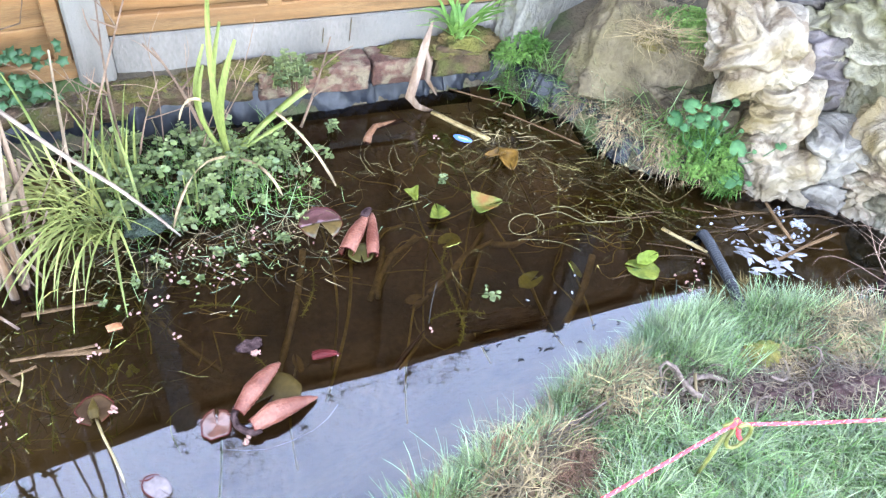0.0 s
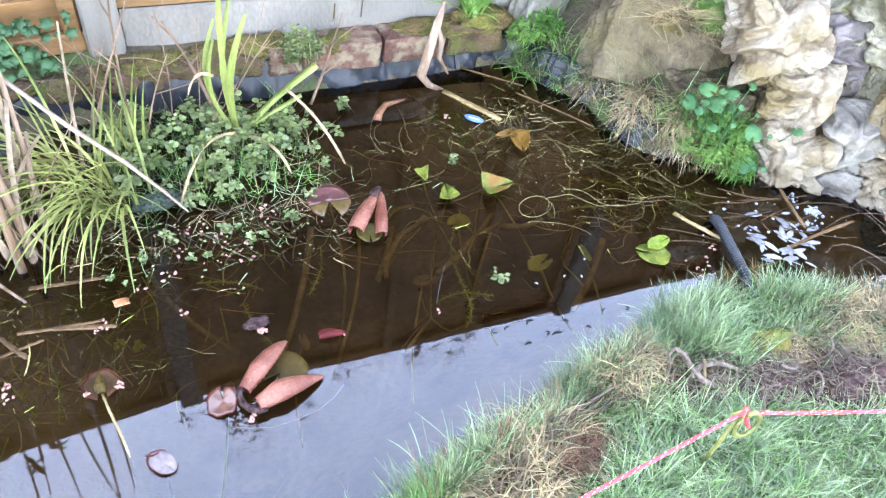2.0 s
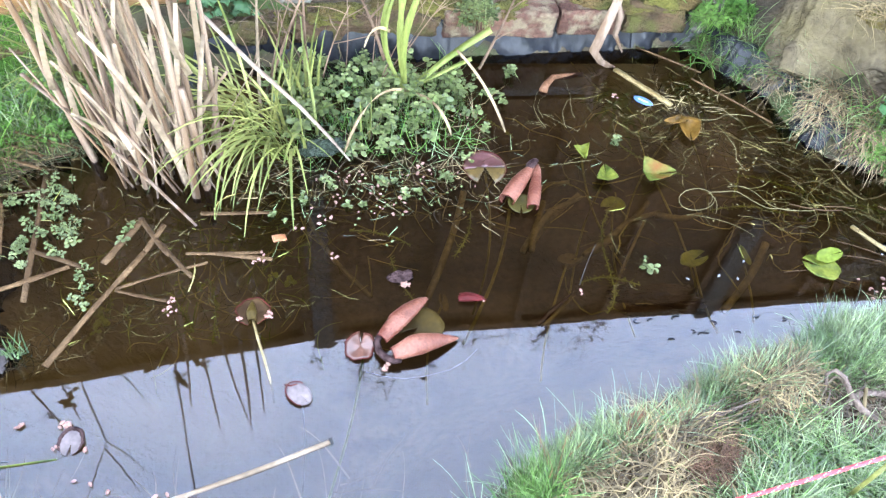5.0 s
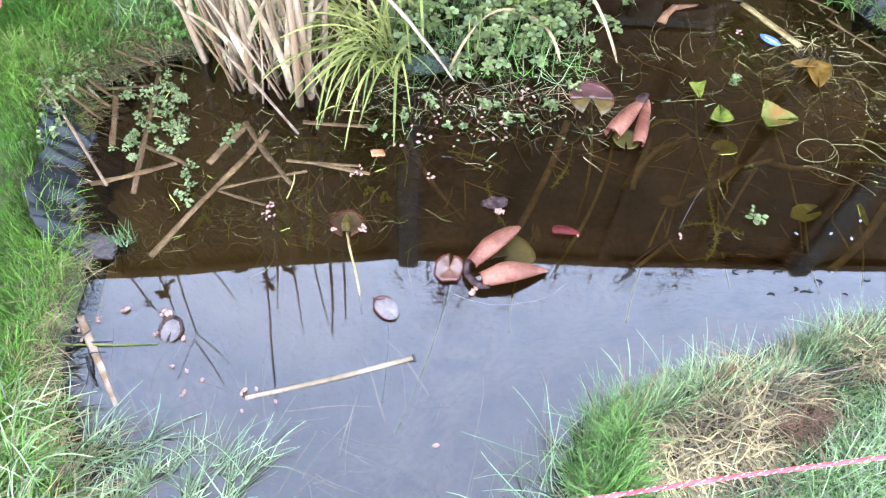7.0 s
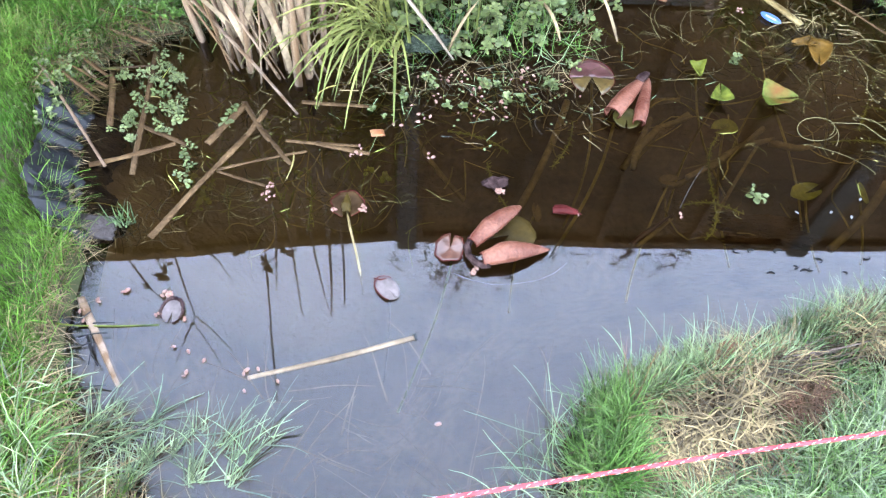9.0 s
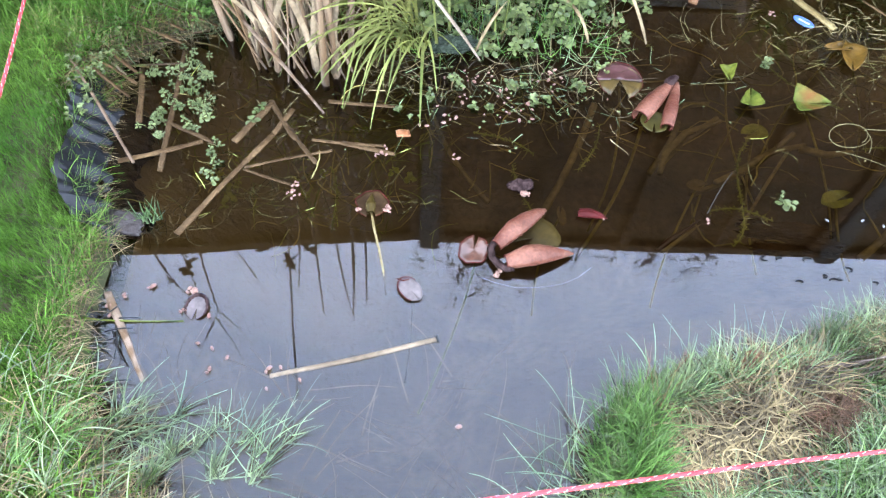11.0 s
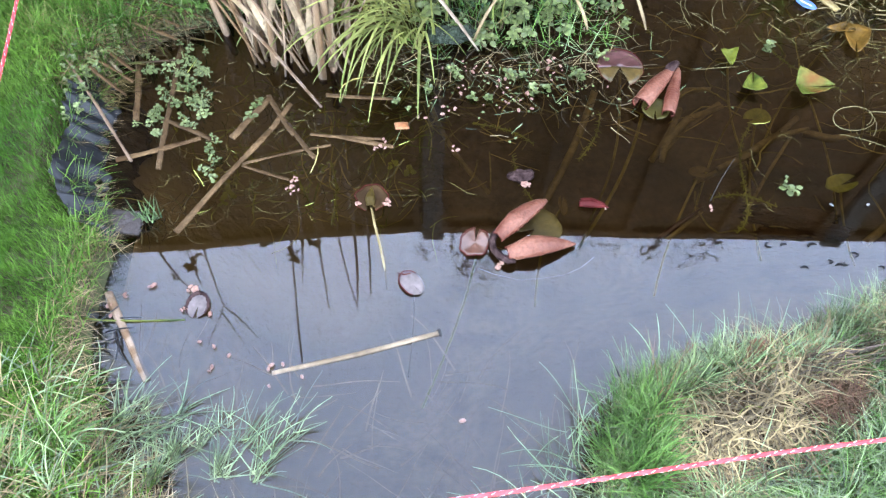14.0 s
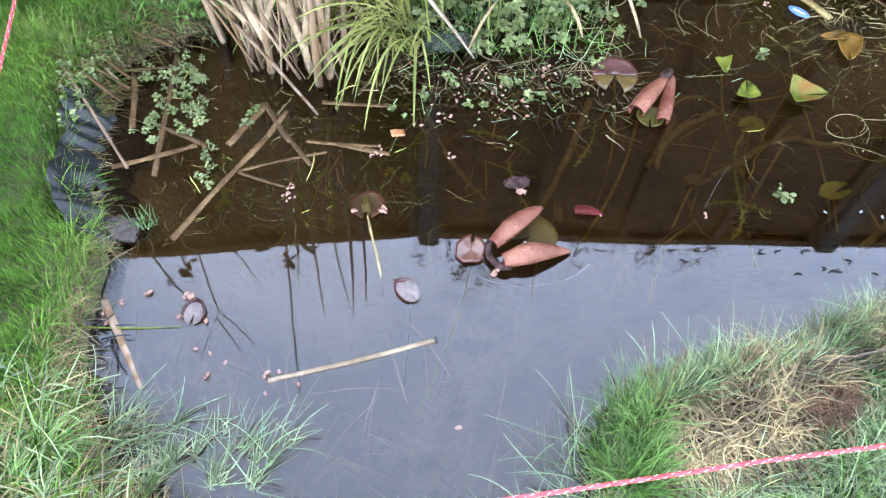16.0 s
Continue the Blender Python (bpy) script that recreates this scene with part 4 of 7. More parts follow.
# strap-leaved plant by the fence
t = thing("strap_leaved_plant", (1.15, 2.33, 0.17), "clump of arching strap-shaped green leaves on moss", "plant")
for k in range(30):
    yaw = rng.uniform(0, 2 * math.pi)
    long = rng.uniform(0.14, 0.26)
    pts = arching((1.15 + rng.normal() * 0.012, 2.33 + rng.normal() * 0.01, 0.17), yaw, rng.uniform(0.25, 0.8), long, rng.uniform(0.6, 1.4), 8, 0.18)
    pts = [Vector((p.x, min(p.y, 2.375), p.z)) for p in pts]
    part("leaf", Geo().ribbon(pts, [0.013 * (1 - (j / 7.3) ** 2.5) for j in range(8)], (-math.sin(yaw), math.cos(yaw), 0)), BRIGHT, t)

# ivy on the soil by the left panel
t = thing("ivy", (-0.12, 2.33, 0.13), "dark blue-green ivy leaves at the fence foot", "plant")
for k in range(64):
    at = Vector((-0.13 + rng.normal() * 0.055, 2.30 + abs(rng.normal()) * 0.02, 0.13 + rng.uniform(0.0, 0.15)))
    at.y = min(at.y, 2.35 + (at.x - 0.05) * 0.11)
    w, s = rng.uniform(0, 2 * math.pi), rng.uniform(0.011, 0.022)
    nrm = Vector((rng.normal() * 0.3, -0.6, 0.8)).normalized()
    way = Vector((math.cos(w), 0, math.sin(w))).cross(nrm).normalized()
    side = way.cross(nrm)
    g = Geo()
    g.v.append(at)
    for j in range(10):
        b = 2 * math.pi * j / 10
        rad = s * (1.0 if j % 2 == 0 else 0.62)
        g.v.append(at + way * math.cos(b) * rad + side * math.sin(b) * rad - nrm * 0.1 * rad)
    g.f = [(0, 1 + j, 1 + (j + 1) % 10) for j in range(10)]
    part("leaf", g, IVY, t, thick=0.0006)
part("vine", Geo().tube([(-0.35, 2.31, 0.33), (-0.18, 2.33, 0.31), (-0.05, 2.355, 0.33), (-0.02, 2.36, 0.42)], 0.0022, 5), TWIG, t)

# yellow-green flag iris rising from the mint
t = thing("flag_iris", (0.385, 2.09, 0.02), "young yellow-green flag iris with bent blades", "iris")
for tip, width, bend in (((0.385, 2.12, 0.55), 0.014, 0.02), ((0.43, 2.10, 0.38), 0.018, 0.03), ((0.35, 2.13, 0.30), 0.012, 0.04),
                         ((0.36, 2.16, 0.34), 0.014, 0.05), ((0.40, 2.12, 0.42), 0.014, 0.03)):
    pts = [Vector((0.385, 2.09, 0.02)).lerp(Vector(tip), s) + Vector((-bend * math.sin(math.pi * s), 0, 0)) for s in np.linspace(0, 1, 9)]
    part("leaf", Geo().ribbon(pts, [width * (0.75 + 0.5 * s - 1.2 * max(0, s - 0.6) ** 1.2 * 2) for s in np.linspace(0, 1, 9)], (0.94, -0.33, 0)), IRIS, t, thick=0.0012)
for tip, width in (((0.61, 2.12, 0.20), 0.022), ((0.56, 2.09, 0.13), 0.013)):
    pts = wander((0.395, 2.08, 0.04), tip, 0.03, 7)
    part("leaf", Geo().ribbon(pts, [width * (0.7 + 0.3 * s) for s in np.linspace(0, 1, 7)], (-0.3, 0.9, 0.3)), IRIS, t, thick=0.0012)
for a, mid, b in (((0.39, 2.06, 0.05), (0.27, 1.97, 0.17), (0.20, 1.86, 0.01)), ((0.40, 2.05, 0.05), (0.46, 1.97, 0.10), (0.49, 1.92, 0.01)),
                  ((0.52, 2.10, 0.15), (0.60, 2.02, 0.10), (0.64, 1.93, 0.005)), ((0.34, 2.12, 0.2), (0.29, 2.1, 0.25), (0.27, 2.08, 0.18))):
    pts = [(1 - s) ** 2 * Vector(a) + 2 * s * (1 - s) * Vector(mid) + s * s * Vector(b) for s in np.linspace(0, 1, 10)]
    part("withered_leaf", Geo().ribbon(pts, [0.008] * 9 + [0.004], (0.6, 0.5, 0.4)), DRYGRASS, t, "pale withered blade", thick=0.0008)
for dx in (0, 0.02):
    part("stub", Geo().tube(wander((0.25 + dx, 1.93, 0), (0.25 + dx * 1.4, 1.96, 0.10 + dx), 0.02, 4), [0.007, 0.006, 0.005, 0.003], 6, 0.5), SEDGE, t)

# ---- dead reed clump ----
t = thing("reed_clump", (-0.24, 1.84, 0.0), "clump of tall dead buff reed stalks standing in the water", "reeds")
STALKS = [(-0.40, 1.89, -0.46, 0.7), (-0.36, 1.88, -0.42, 0.95), (-0.30, 1.82, -0.36, 1.10), (-0.28, 1.79, -0.33, 0.8), (-0.24, 1.92, -0.28, 1.0),
          (-0.21, 1.88, -0.25, 0.75), (-0.19, 1.80, -0.26, 1.45), (-0.16, 1.75, -0.20, 1.3), (-0.14, 1.77, -0.17, 0.6), (-0.11, 1.87, -0.13, 1.15),
          (-0.13, 1.79, -0.15, 0.9), (-0.33, 1.90, -0.50, 1.4), (-0.26, 1.85, -0.42, 1.5), (-0.22, 1.83, -0.30, 0.55), (-0.18, 1.86, -0.10, 1.3)]
for k, (x, y, tx, h) in enumerate(STALKS):
    r = rng.uniform(0.0065, 0.0135)
    tx = x + 0.45 * (tx - x)
    top = (tx + rng.normal() * 0.02, y + rng.uniform(-0.05, 0.10), h if k % 3 == 1 or h > 1.25 else h * rng.uniform(0.35, 0.9))
    stalk = part("stalk", Geo().tube(wander((x, y, -0.12 if k % 4 == 0 else -0.015), top, 0.03, 12), [r * (1.12 - 0.8 * s * min(1.0, top[2] / 0.9)) for s in np.linspace(0, 1, 12)], 9, 0.7, 0.1), REED, t)
    # sheaths that peel off the stalk
    for j in range(2):
        z0 = rng.uniform(0.0, 0.35)
        a = Vector((x, y, 0)).lerp(Vector(top), z0 / h) + Vector((rng.normal() * 0.006, -0.008, 0))
        yaw = rng.uniform(-math.pi, math.pi)
        pts = arching(a, yaw, rng.uniform(0.03, 0.35), rng.uniform(0.15, 0.5), rng.uniform(-0.1, 0.6), 8)
        part("sheath", Geo().ribbon(pts, [0.016 * (1 - 0.5 * s) for s in np.linspace(0, 1, 8)], (1, 0.3 * rng.normal(), 0), 0.4), REEDBLADE, stalk, thick=0.0008)
for k in range(30):
    x, y = rng.uniform(-0.36, -0.09), rng.uniform(1.75, 1.93)
    top = (x + rng.normal() * 0.07 - 0.03, y + rng.normal() * 0.05 + 0.02, rng.uniform(0.08, 0.7))
    r = rng.uniform(0.0025, 0.0065)
    part("thin_stalk", Geo().tube(wander((x, y, -0.012), top, 0.03, 7), [r * (1.1 - 0.5 * s) for s in np.linspace(0, 1, 7)], 6, 0.6), REED if k % 3 else REEDBLADE, t)
part("broken_stalk", Geo().tube([(-0.52, 1.95, 0.22), (-0.38, 1.84, 0.15), (-0.25, 1.73, 0.08), (-0.15, 1.645, 0.01)], [0.006, 0.006, 0.0055, 0.004], 8, 0.5), REED, t)
part("bent_blade", Geo().ribbon([(-0.10, 1.92, 0.40), (0.0, 1.90, 0.27), (0.10, 1.90, 0.14), (0.17, 1.87, 0.06), (0.215, 1.845, 0.005)], [0.011, 0.013, 0.012, 0.010, 0.005], (0.25, 0.9, 0.25)),
     PALEBLADE, t, thick=0.001)
part("tall_stem", Geo().tube([(-0.30, 1.80, 0), (-0.37, 1.80, 0.8), (-0.44, 1.79, 1.4), (-0.46, 1.78, 1.62), (-0.50, 1.77, 2.05), (-0.52, 1.77, 2.2)], [0.005, 0.004, 0.003, 0.0045, 0.0025, 0.005], 6), REED, t)

# ---- golden sedge ----


def sedge(at, count, long, droop, heading, wide, label, spread_at=0.035):
    t = thing("golden_sedge", at, label, "sedge", "golden sedges")
    for k in range(count):
        yaw = rng.normal(*heading) if heading else rng.uniform(0, 6.28)
        size = rng.uniform(*long)
        pts = arching((at[0] + rng.normal() * spread_at, at[1] + rng.normal() * spread_at * 0.7, at[2]), yaw, rng.uniform(0.1, 0.55), size, rng.uniform(*droop), 10, -0.06)
        w = rng.uniform(*wide)
        part("blade", Geo().ribbon(pts, [w * (0.8 + 0.2 * s) * math.sqrt(1.02 - s) for s in np.linspace(0, 1, 10)], (-math.sin(yaw), math.cos(yaw), 0), 0.3), SEDGE, t)


sedge((-0.01, 1.99, 0.0), 60, (0.26, 0.46), (1.3, 2.4), (3.3, 0.9), (0.006, 0.012), "arching tuft of golden-yellow striped sedge", 0.05)
sedge((0.04, 1.96, 0.0), 9, (0.22, 0.32), (0.1, 0.6), None, (0.008, 0.012), "upright golden sedge shoots beside the mint", 0.03)
sedge((0.05, 1.83, 0.05), 34, (0.24, 0.4), (1.5, 2.2), (-2.3, 0.35), (0.006, 0.0115), "small golden sedge tuft drooping into the water", 0.02)
sedge((-0.45, 2.12, 0.05), 60, (0.2, 0.38), (0.6, 1.8), None, (0.006, 0.010), "golden sedge tuft behind the dead reeds")
t = thing("iris_shoot", (0.11, 2.10, 0.02), "upright yellow-green iris shoots by the mint", "iris")
for k in range(7):
    yaw = rng.uniform(0, 6.28)
    x0 = 0.11 + rng.normal() * 0.015
    pts = arching((x0, 2.08 + rng.normal() * 0.01, 0.01), yaw, rng.uniform(0.02, 0.3), rng.uniform(0.18, 0.32), 0.2, 7)
    part("leaf", Geo().ribbon(pts, [0.008 * (1 - (j / 6.2) ** 2) for j in range(7)], (1, 0.2, 0)), SEDGE, t)

# ---- dry twigs at the back ----


def twig(name, pts, r, mat=TWIG, label="dry reddish-brown twig leaning over the liner", forks=3):
    t = thing(name, pts[0], label, "twig", "dry twigs")
    stem = part("stem", Geo().tube(pts, [r * (1 - 0.55 * k / (len(pts) - 1)) for k in range(len(pts))], 6), mat, t)
    for k in range(forks):
        a = Vector(pts[0]).lerp(Vector(pts[-1]), rng.uniform(0.3, 0.9))
        a = min((Vector(p) for p in pts), key=lambda p: (p - a).length)
        part("fork", Geo().tube(wander(a, a + Vector((rng.normal() * 0.06, rng.normal() * 0.03, rng.uniform(0.02, 0.10))), 0.1, 5), [r * 0.6, r * 0.5, r * 0.45, r * 0.4, r * 0.25], 5), mat, stem)


twig("twig", wander((0.12, 2.15, 0.02), (0.14, 2.16, 0.50), 0.03, 8), 0.0045)
twig("twig", wander((0.00, 2.12, 0.00), (0.20, 2.20, 0.46), 0.05, 8), 0.0045)
twig("twig", wander((0.33, 2.16, 0.08), (0.24, 2.20, 0.32), 0.03, 7), 0.006)
twig("twig", wander((0.60, 2.15, 0.05), (0.70, 2.20, 0.30), 0.02, 7), 0.0045, forks=2)
twig("twig", wander((0.16, 2.13, 0.05), (0.24, 2.18, 0.24), 0.05, 7), 0.0028)
twig("twig", wander((0.02, 2.14, 0.05), (0.10, 2.2, 0.28), 0.05, 7), 0.0028)
for _ in range(9):
    x = rng.uniform(-0.12, 0.36)
    twig("twig", wander((x, rng.uniform(2.1, 2.2), 0.04), (x + rng.normal() * 0.10, 2.2 + rng.uniform(-0.03, 0.08), rng.uniform(0.16, 0.40)), 0.06, 7), rng.uniform(0.0013, 0.0026), forks=3)
twig("dry_stem", wander((-0.01, 2.02, 0.0), (0.02, 2.10, 0.40), 0.01, 8), 0.006, REEDBLADE, "pale hollow dead stem", 0)

# straw-coloured dead leaf standing in the back corner
t = thing("withered_leaf", (0.97, 2.21, 0.0), "folded straw-coloured dead iris leaf in the water", "leaf")
part("blade", Geo().ribbon([(1.03, 2.20, 0.0), (0.985, 2.21, 0.02), (0.96, 2.22, 0.05), (0.99, 2.25, 0.12), (1.02, 2.28, 0.19), (1.05, 2.31, 0.25)], [0.016, 0.022, 0.03, 0.028, 0.024, 0.006], (0.9, -0.3, 0.2), 0.4), REED, t, thick=0.001)
part("blade", Geo().ribbon([(1.02, 2.28, 0.18), (1.035, 2.27, 0.13), (1.03, 2.26, 0.08), (1.06, 2.24, 0.03)], [0.016, 0.02, 0.016, 0.004], (0.9, -0.3, 0.2), 0.4), REED, t, thick=0.001)

single("algae_clod", moss_pad((0.15, 1.88, 0.015), 0.06, 0.022, 0.028, None, 5.2, 8), CLOD, (0.15, 1.88, 0.0), "blackish-green clod of algae at the mint's edge", "algae")

def drift(count, x0, x1, y0, y1, reach, label, mat=DRIFT, curl=0.16, thin=(0.0005, 0.001), margin=-0.02, clumps=0):
    """Thin stems afloat that curl about at random, strewn or gathered in clumps."""
    g = Geo()
    heart = [(rng.uniform(x0, x1), rng.uniform(y0, y1), rng.uniform(0, 6.28)) for _ in range(clumps)]
    for _ in range(count):
        x, y, a = rng.uniform(x0, x1), rng.uniform(y0, y1), rng.uniform(0, 6.28)
        if heart and rng.random() < 0.8:
            x, y, a = heart[rng.integers(clumps)]
            x, y, a = x + rng.normal() * 0.03, y + rng.normal() * 0.022, a + rng.normal() * 0.6
        if shore_distance([x], [y])[0] > margin:
            continue
        bend, p, pts = rng.normal() * curl, Vector((x, y, -0.001)), []
        step = rng.uniform(*reach) / 13
        for k in range(14):
            pts.append(p.copy())
            if k == 7:
                bend = -bend if rng.random() < 0.4 else bend * 1.5
            a += bend + rng.normal() * 0.16
            p = p + Vector((math.cos(a), math.sin(a), 0)) * step
            p.z = min(0.001, max(-0.009, p.z + rng.normal() * 0.0014))
        r = rng.uniform(*thin)
        g.tube(pts, [r * (1.15 - 0.05 * k) for k in range(14)], 5)
    single("water_weed", g, mat, ((x0 + x1) / 2, (y0 + y1) / 2, 0), label, "water weed", kind="stuff")


# ---- floating and sunken leaves ----


def pad(at, r, turn, mat, notch=0.35, cup=0.0, tilt=0.0, roll=0.0, label="", name="lily_pad", wave=0.04, squash=1.0, fold=0.0, taper=0.0):
    """A round leaf with a notch; cup lifts its rim, fold its two halves, taper draws it towards a triangle."""
    g, rings, n = Geo(), 5, 28
    m = pose(*at, tilt, roll, turn)
    g.v.append(m @ Vector((0, 0, 0)))
    for k in range(1, rings + 1):
        for j in range(n):
            a = notch + (2 * math.pi - 2 * notch) * j / (n - 1)
            rr = r * k / rings * (1 + wave * noise.noise((math.cos(a) * 2, math.sin(a) * 2, at[0] * 9))) * (1 - taper + taper * 0.55 / math.cos(min(1.0, abs((a % 2.0944) - 1.0472))))
            z = cup * r * (k / rings) ** 2 + wave * 0.25 * r * (k / rings) * math.sin(3 * a + at[0] * 20)
            g.v.append(m @ Vector((rr * math.cos(a), rr * math.sin(a) * squash, z + fold * abs(rr * math.sin(a)))))
    for j in range(n - 1):
        g.f.append((0, 1 + j, 2 + j))
    for k in range(rings - 1):
        for j in range(n - 1):
            q = 1 + k * n + j
            g.f.append((q, q + n, q + n + 1, q + 1))
    return g


def rolled(a, b, r, start=-2.6, stop=2.2, lift=0.0, blunt=0.5, n=24, turn=0.0, wide=0.7):
    """A leaf half rolled into a long curl from a to b, open along one side."""
    a, b, g, m = Vector(a), Vector(b), Geo(), 12
    way = (b - a).normalized()
    side = way.cross(Vector((0, 0, 1))).normalized()
    up = side.cross(way)
    for k in range(n + 1):
        s = k / n
        rad = r * min(1.0, wide + (1 - wide) * 3 * s) * max(0.03, 1 - s ** 2.0) ** (blunt * 1.9) * (1 + 0.04 * math.sin(7 * s + a.x * 40))
        c = a.lerp(b, s) + up * (rad * 0.8 + lift * math.sin(math.pi * s)) 
        for j in range(m + 1):
            t = start + (stop - start) * j / m + turn
            q = rad * (1 - 0.34 * j / m) * (1 + (0.09 * math.sin(k * 2.9) if j in (0, m) else 0.02 * math.sin(k * 1.1 + j)))
            g.v.append(c + side * math.sin(t) * q + up * math.cos(t) * q * 0.8)
    for k in range(n):
        for j in range(m):
            q = k * (m + 1) + j
            g.f.append((q, q + 1, q + m + 2, q + m + 1))
    return g


def red_roll(parent, *way, **form):
    """A rolled red leaf with a dark worn edge along its open side and mouth."""
    g = rolled(*way, **form)
    roll = part("roll", g, PADRED, parent, thick=0.0012)
    mouth = [v + Vector((0, 0, 0.0006)) for v in g.v[:13]]
    for pts in (g.v[0::13], g.v[12::13], mouth):
        part("rim", Geo().tube(pts, [0.0009 + 0.0005 * math.sin(k * 2.3) for k in range(len(pts))], 5), RIM, roll, "dark red worn edge")


def edge(parent, at, r, turn, notch=0.35, cup=0.0, tilt=0.0, roll=0.0, wave=0.04, squash=1.0, thick=0.0022, start=0.0, stop=1.0, mat=None):
    """The turned-up rim of a round leaf."""
    m, pts = pose(*at, tilt, roll, turn), []
    for k in range(40):
        a = notch + (2 * math.pi - 2 * notch) * (start + (stop - start) * k / 39)
        rr = r * (1 + wave * noise.noise((math.cos(a) * 2, math.sin(a) * 2, at[0] * 9)))
        z = cup * r + wave * 0.25 * r * math.sin(3 * a + at[0] * 20)
        pts.append(m @ Vector((rr * math.cos(a), rr * math.sin(a) * squash, z + 0.001)))
    part("rim", Geo().tube(pts, [thick * (0.45 + 0.55 * math.sin(math.pi * k / 39)) for k in range(40)], 6, 1, 0.2), mat or RIM, parent, "dark red turned-up rim")


def lily(name, at, label, group="water lily leaves"):
    return thing(name, at, label, "lily leaf", group)


def stalk_down(parent, at, to, r=0.003, mat=WEED):
    at, to = Vector((at[0], at[1], min(at[2], -0.005))), Vector(to)
    pts = [Vector((p.x, p.y, min(p.z, -0.005))) for p in wander(at, to, 0.08, 8)]
    part("stalk", Geo().tube(pts, r, 6), mat, parent)


t = lily("lily_leaf", (0.56, 1.80, 0.01), "round bronze-red lily pad floating flat")
whole = pad((0.56, 1.800, 0.005), 0.060, -95, PADWET, 0.42, -0.03, wave=0.14, squash=0.95)
near, away = Geo(), Geo()
for half, test in ((near, lambda y: y < 1.801), (away, lambda y: y >= 1.801)):
    half.v = whole.v
    half.f = [f for f in whole.f if test(sum(whole.v[k].y for k in f) / len(f))]
blade = part("blade", near, PADWET, t, thick=0.001)
# far half: red leaf with the sky's violet reflection put into its colour
part("blade", away, PADSHEEN, t, "far half coloured violet-red for its sky reflection", thick=0.001)
edge(blade, (0.56, 1.800, 0.005), 0.060, -95, 0.42, -0.03, wave=0.14, squash=0.95, thick=0.0012)
stalk_down(t, (0.56, 1.79, 0.0), (0.52, 1.55, -0.3), 0.0035)
t = lily("lily_leaf", (0.63, 1.70, 0.01), "salmon-red lily leaf rolled into two tubes")
red_roll(t, (0.592, 1.664, 0.002), (0.690, 1.795, 0.008), 0.0265, -2.5, 2.3, blunt=0.3, wide=1.0)
red_roll(t, (0.654, 1.642, 0.002), (0.700, 1.795, 0.008), 0.0205, -2.3, 2.5, blunt=0.3, wide=0.8)
part("blade", pad((0.628, 1.664, 0.006), 0.033, -100, PADINNER, 0.1, 0.1), PADINNER, t, thick=0.001)
part("tip", rolled((0.668, 1.772, 0.012), (0.700, 1.805, 0.016), 0.015, blunt=0.25), FRILL, t, "withered grey-brown tip", thick=0.001)
stalk_down(t, (0.60, 1.66, 0.0), (0.48, 1.46, -0.3), 0.0045)
t = lily("lily_leaf", (0.32, 1.31, 0.01), "large red lily leaf curled up at both sides")
red_roll(t, (0.250, 1.292, 0.006), (0.356, 1.391, 0.012), 0.028, -2.7, 1.7, blunt=0.26, wide=0.62)
red_roll(t, (0.268, 1.252, 0.004), (0.412, 1.288, 0.006), 0.030, -1.8, 2.7, blunt=0.40, wide=0.62)
part("blade", pad((0.330, 1.326, 0.003), 0.056, 215, PADOLIVE, 0.35, 0.02, wave=0.1), PADOLIVE, t, thick=0.001)
part("base", Geo().tube([(0.262, 1.312, 0.028), (0.247, 1.304, 0.022), (0.238, 1.288, 0.016), (0.240, 1.268, 0.014), (0.252, 1.250, 0.015), (0.270, 1.238, 0.018), (0.284, 1.236, 0.022)],
                        [0.004, 0.007, 0.0075, 0.007, 0.0075, 0.006, 0.0035], 10, 1, 0.25), FRILL, t, "dark frilled leaf base")
stalk_down(t, (0.21, 1.28, -0.002), (0.10, 1.02, -0.25), 0.003, SEDGE)
t = lily("lily_leaf", (0.205, 1.295, 0.0), "small dark bronze lily pad with a turned rim")
blade = part("blade", pad((0.203, 1.290, 0.003), 0.036, 80, PADDARK, 0.15, 0.06, wave=0.2, squash=0.85), PADDARK, t, thick=0.001)
edge(blade, (0.203, 1.290, 0.003), 0.036, 80, 0.15, 0.06, wave=0.2, squash=0.85, thick=0.0012)
t = lily("lily_leaf", (-0.02, 1.395, 0.0), "brown upright lily leaf with pale pellets on it")
blade = part("blade", pad((-0.018, 1.395, 0.003), 0.035, -90, PADBRONZE, 0.3, 0.06, wave=0.15), PADBRONZE, t, thick=0.001)
edge(blade, (-0.018, 1.395, 0.003), 0.035, -90, 0.3, 0.06, wave=0.15, thick=0.0012)
part("blade", rolled((-0.018, 1.37, 0.002), (-0.02, 1.425, 0.004), 0.014), PADOLIVE, t, thick=0.001)
part("stalk", Geo().tube([(-0.018, 1.375, 0.004), (-0.008, 1.33, 0.002), (0.006, 1.28, 0.001), (0.018, 1.23, -0.001), (0.026, 1.18, -0.006)], [0.0028, 0.0028, 0.0026, 0.0024, 0.002], 7), YELLOWSTEM, t)
t = lily("lily_leaf", (0.068, 1.20, 0.0), "grey-pink curled lily leaf with a dark red rim")
blade = part("blade", pad((0.075, 1.190, 0.002), 0.031, -50, GREYLEAF, 0.02, 0.10, squash=0.7), GREYLEAF, t, thick=0.001)
edge(blade, (0.075, 1.190, 0.002), 0.031, -50, 0.12, 0.10, squash=0.7, start=0.3, stop=0.9, thick=0.0015)
part("crease", Geo().tube([(0.046, 1.212, 0.006), (0.06, 1.208, 0.006), (0.072, 1.212, 0.005)], [0.0012, 0.0016, 0.0008], 5), RIM, t, "dark fold")
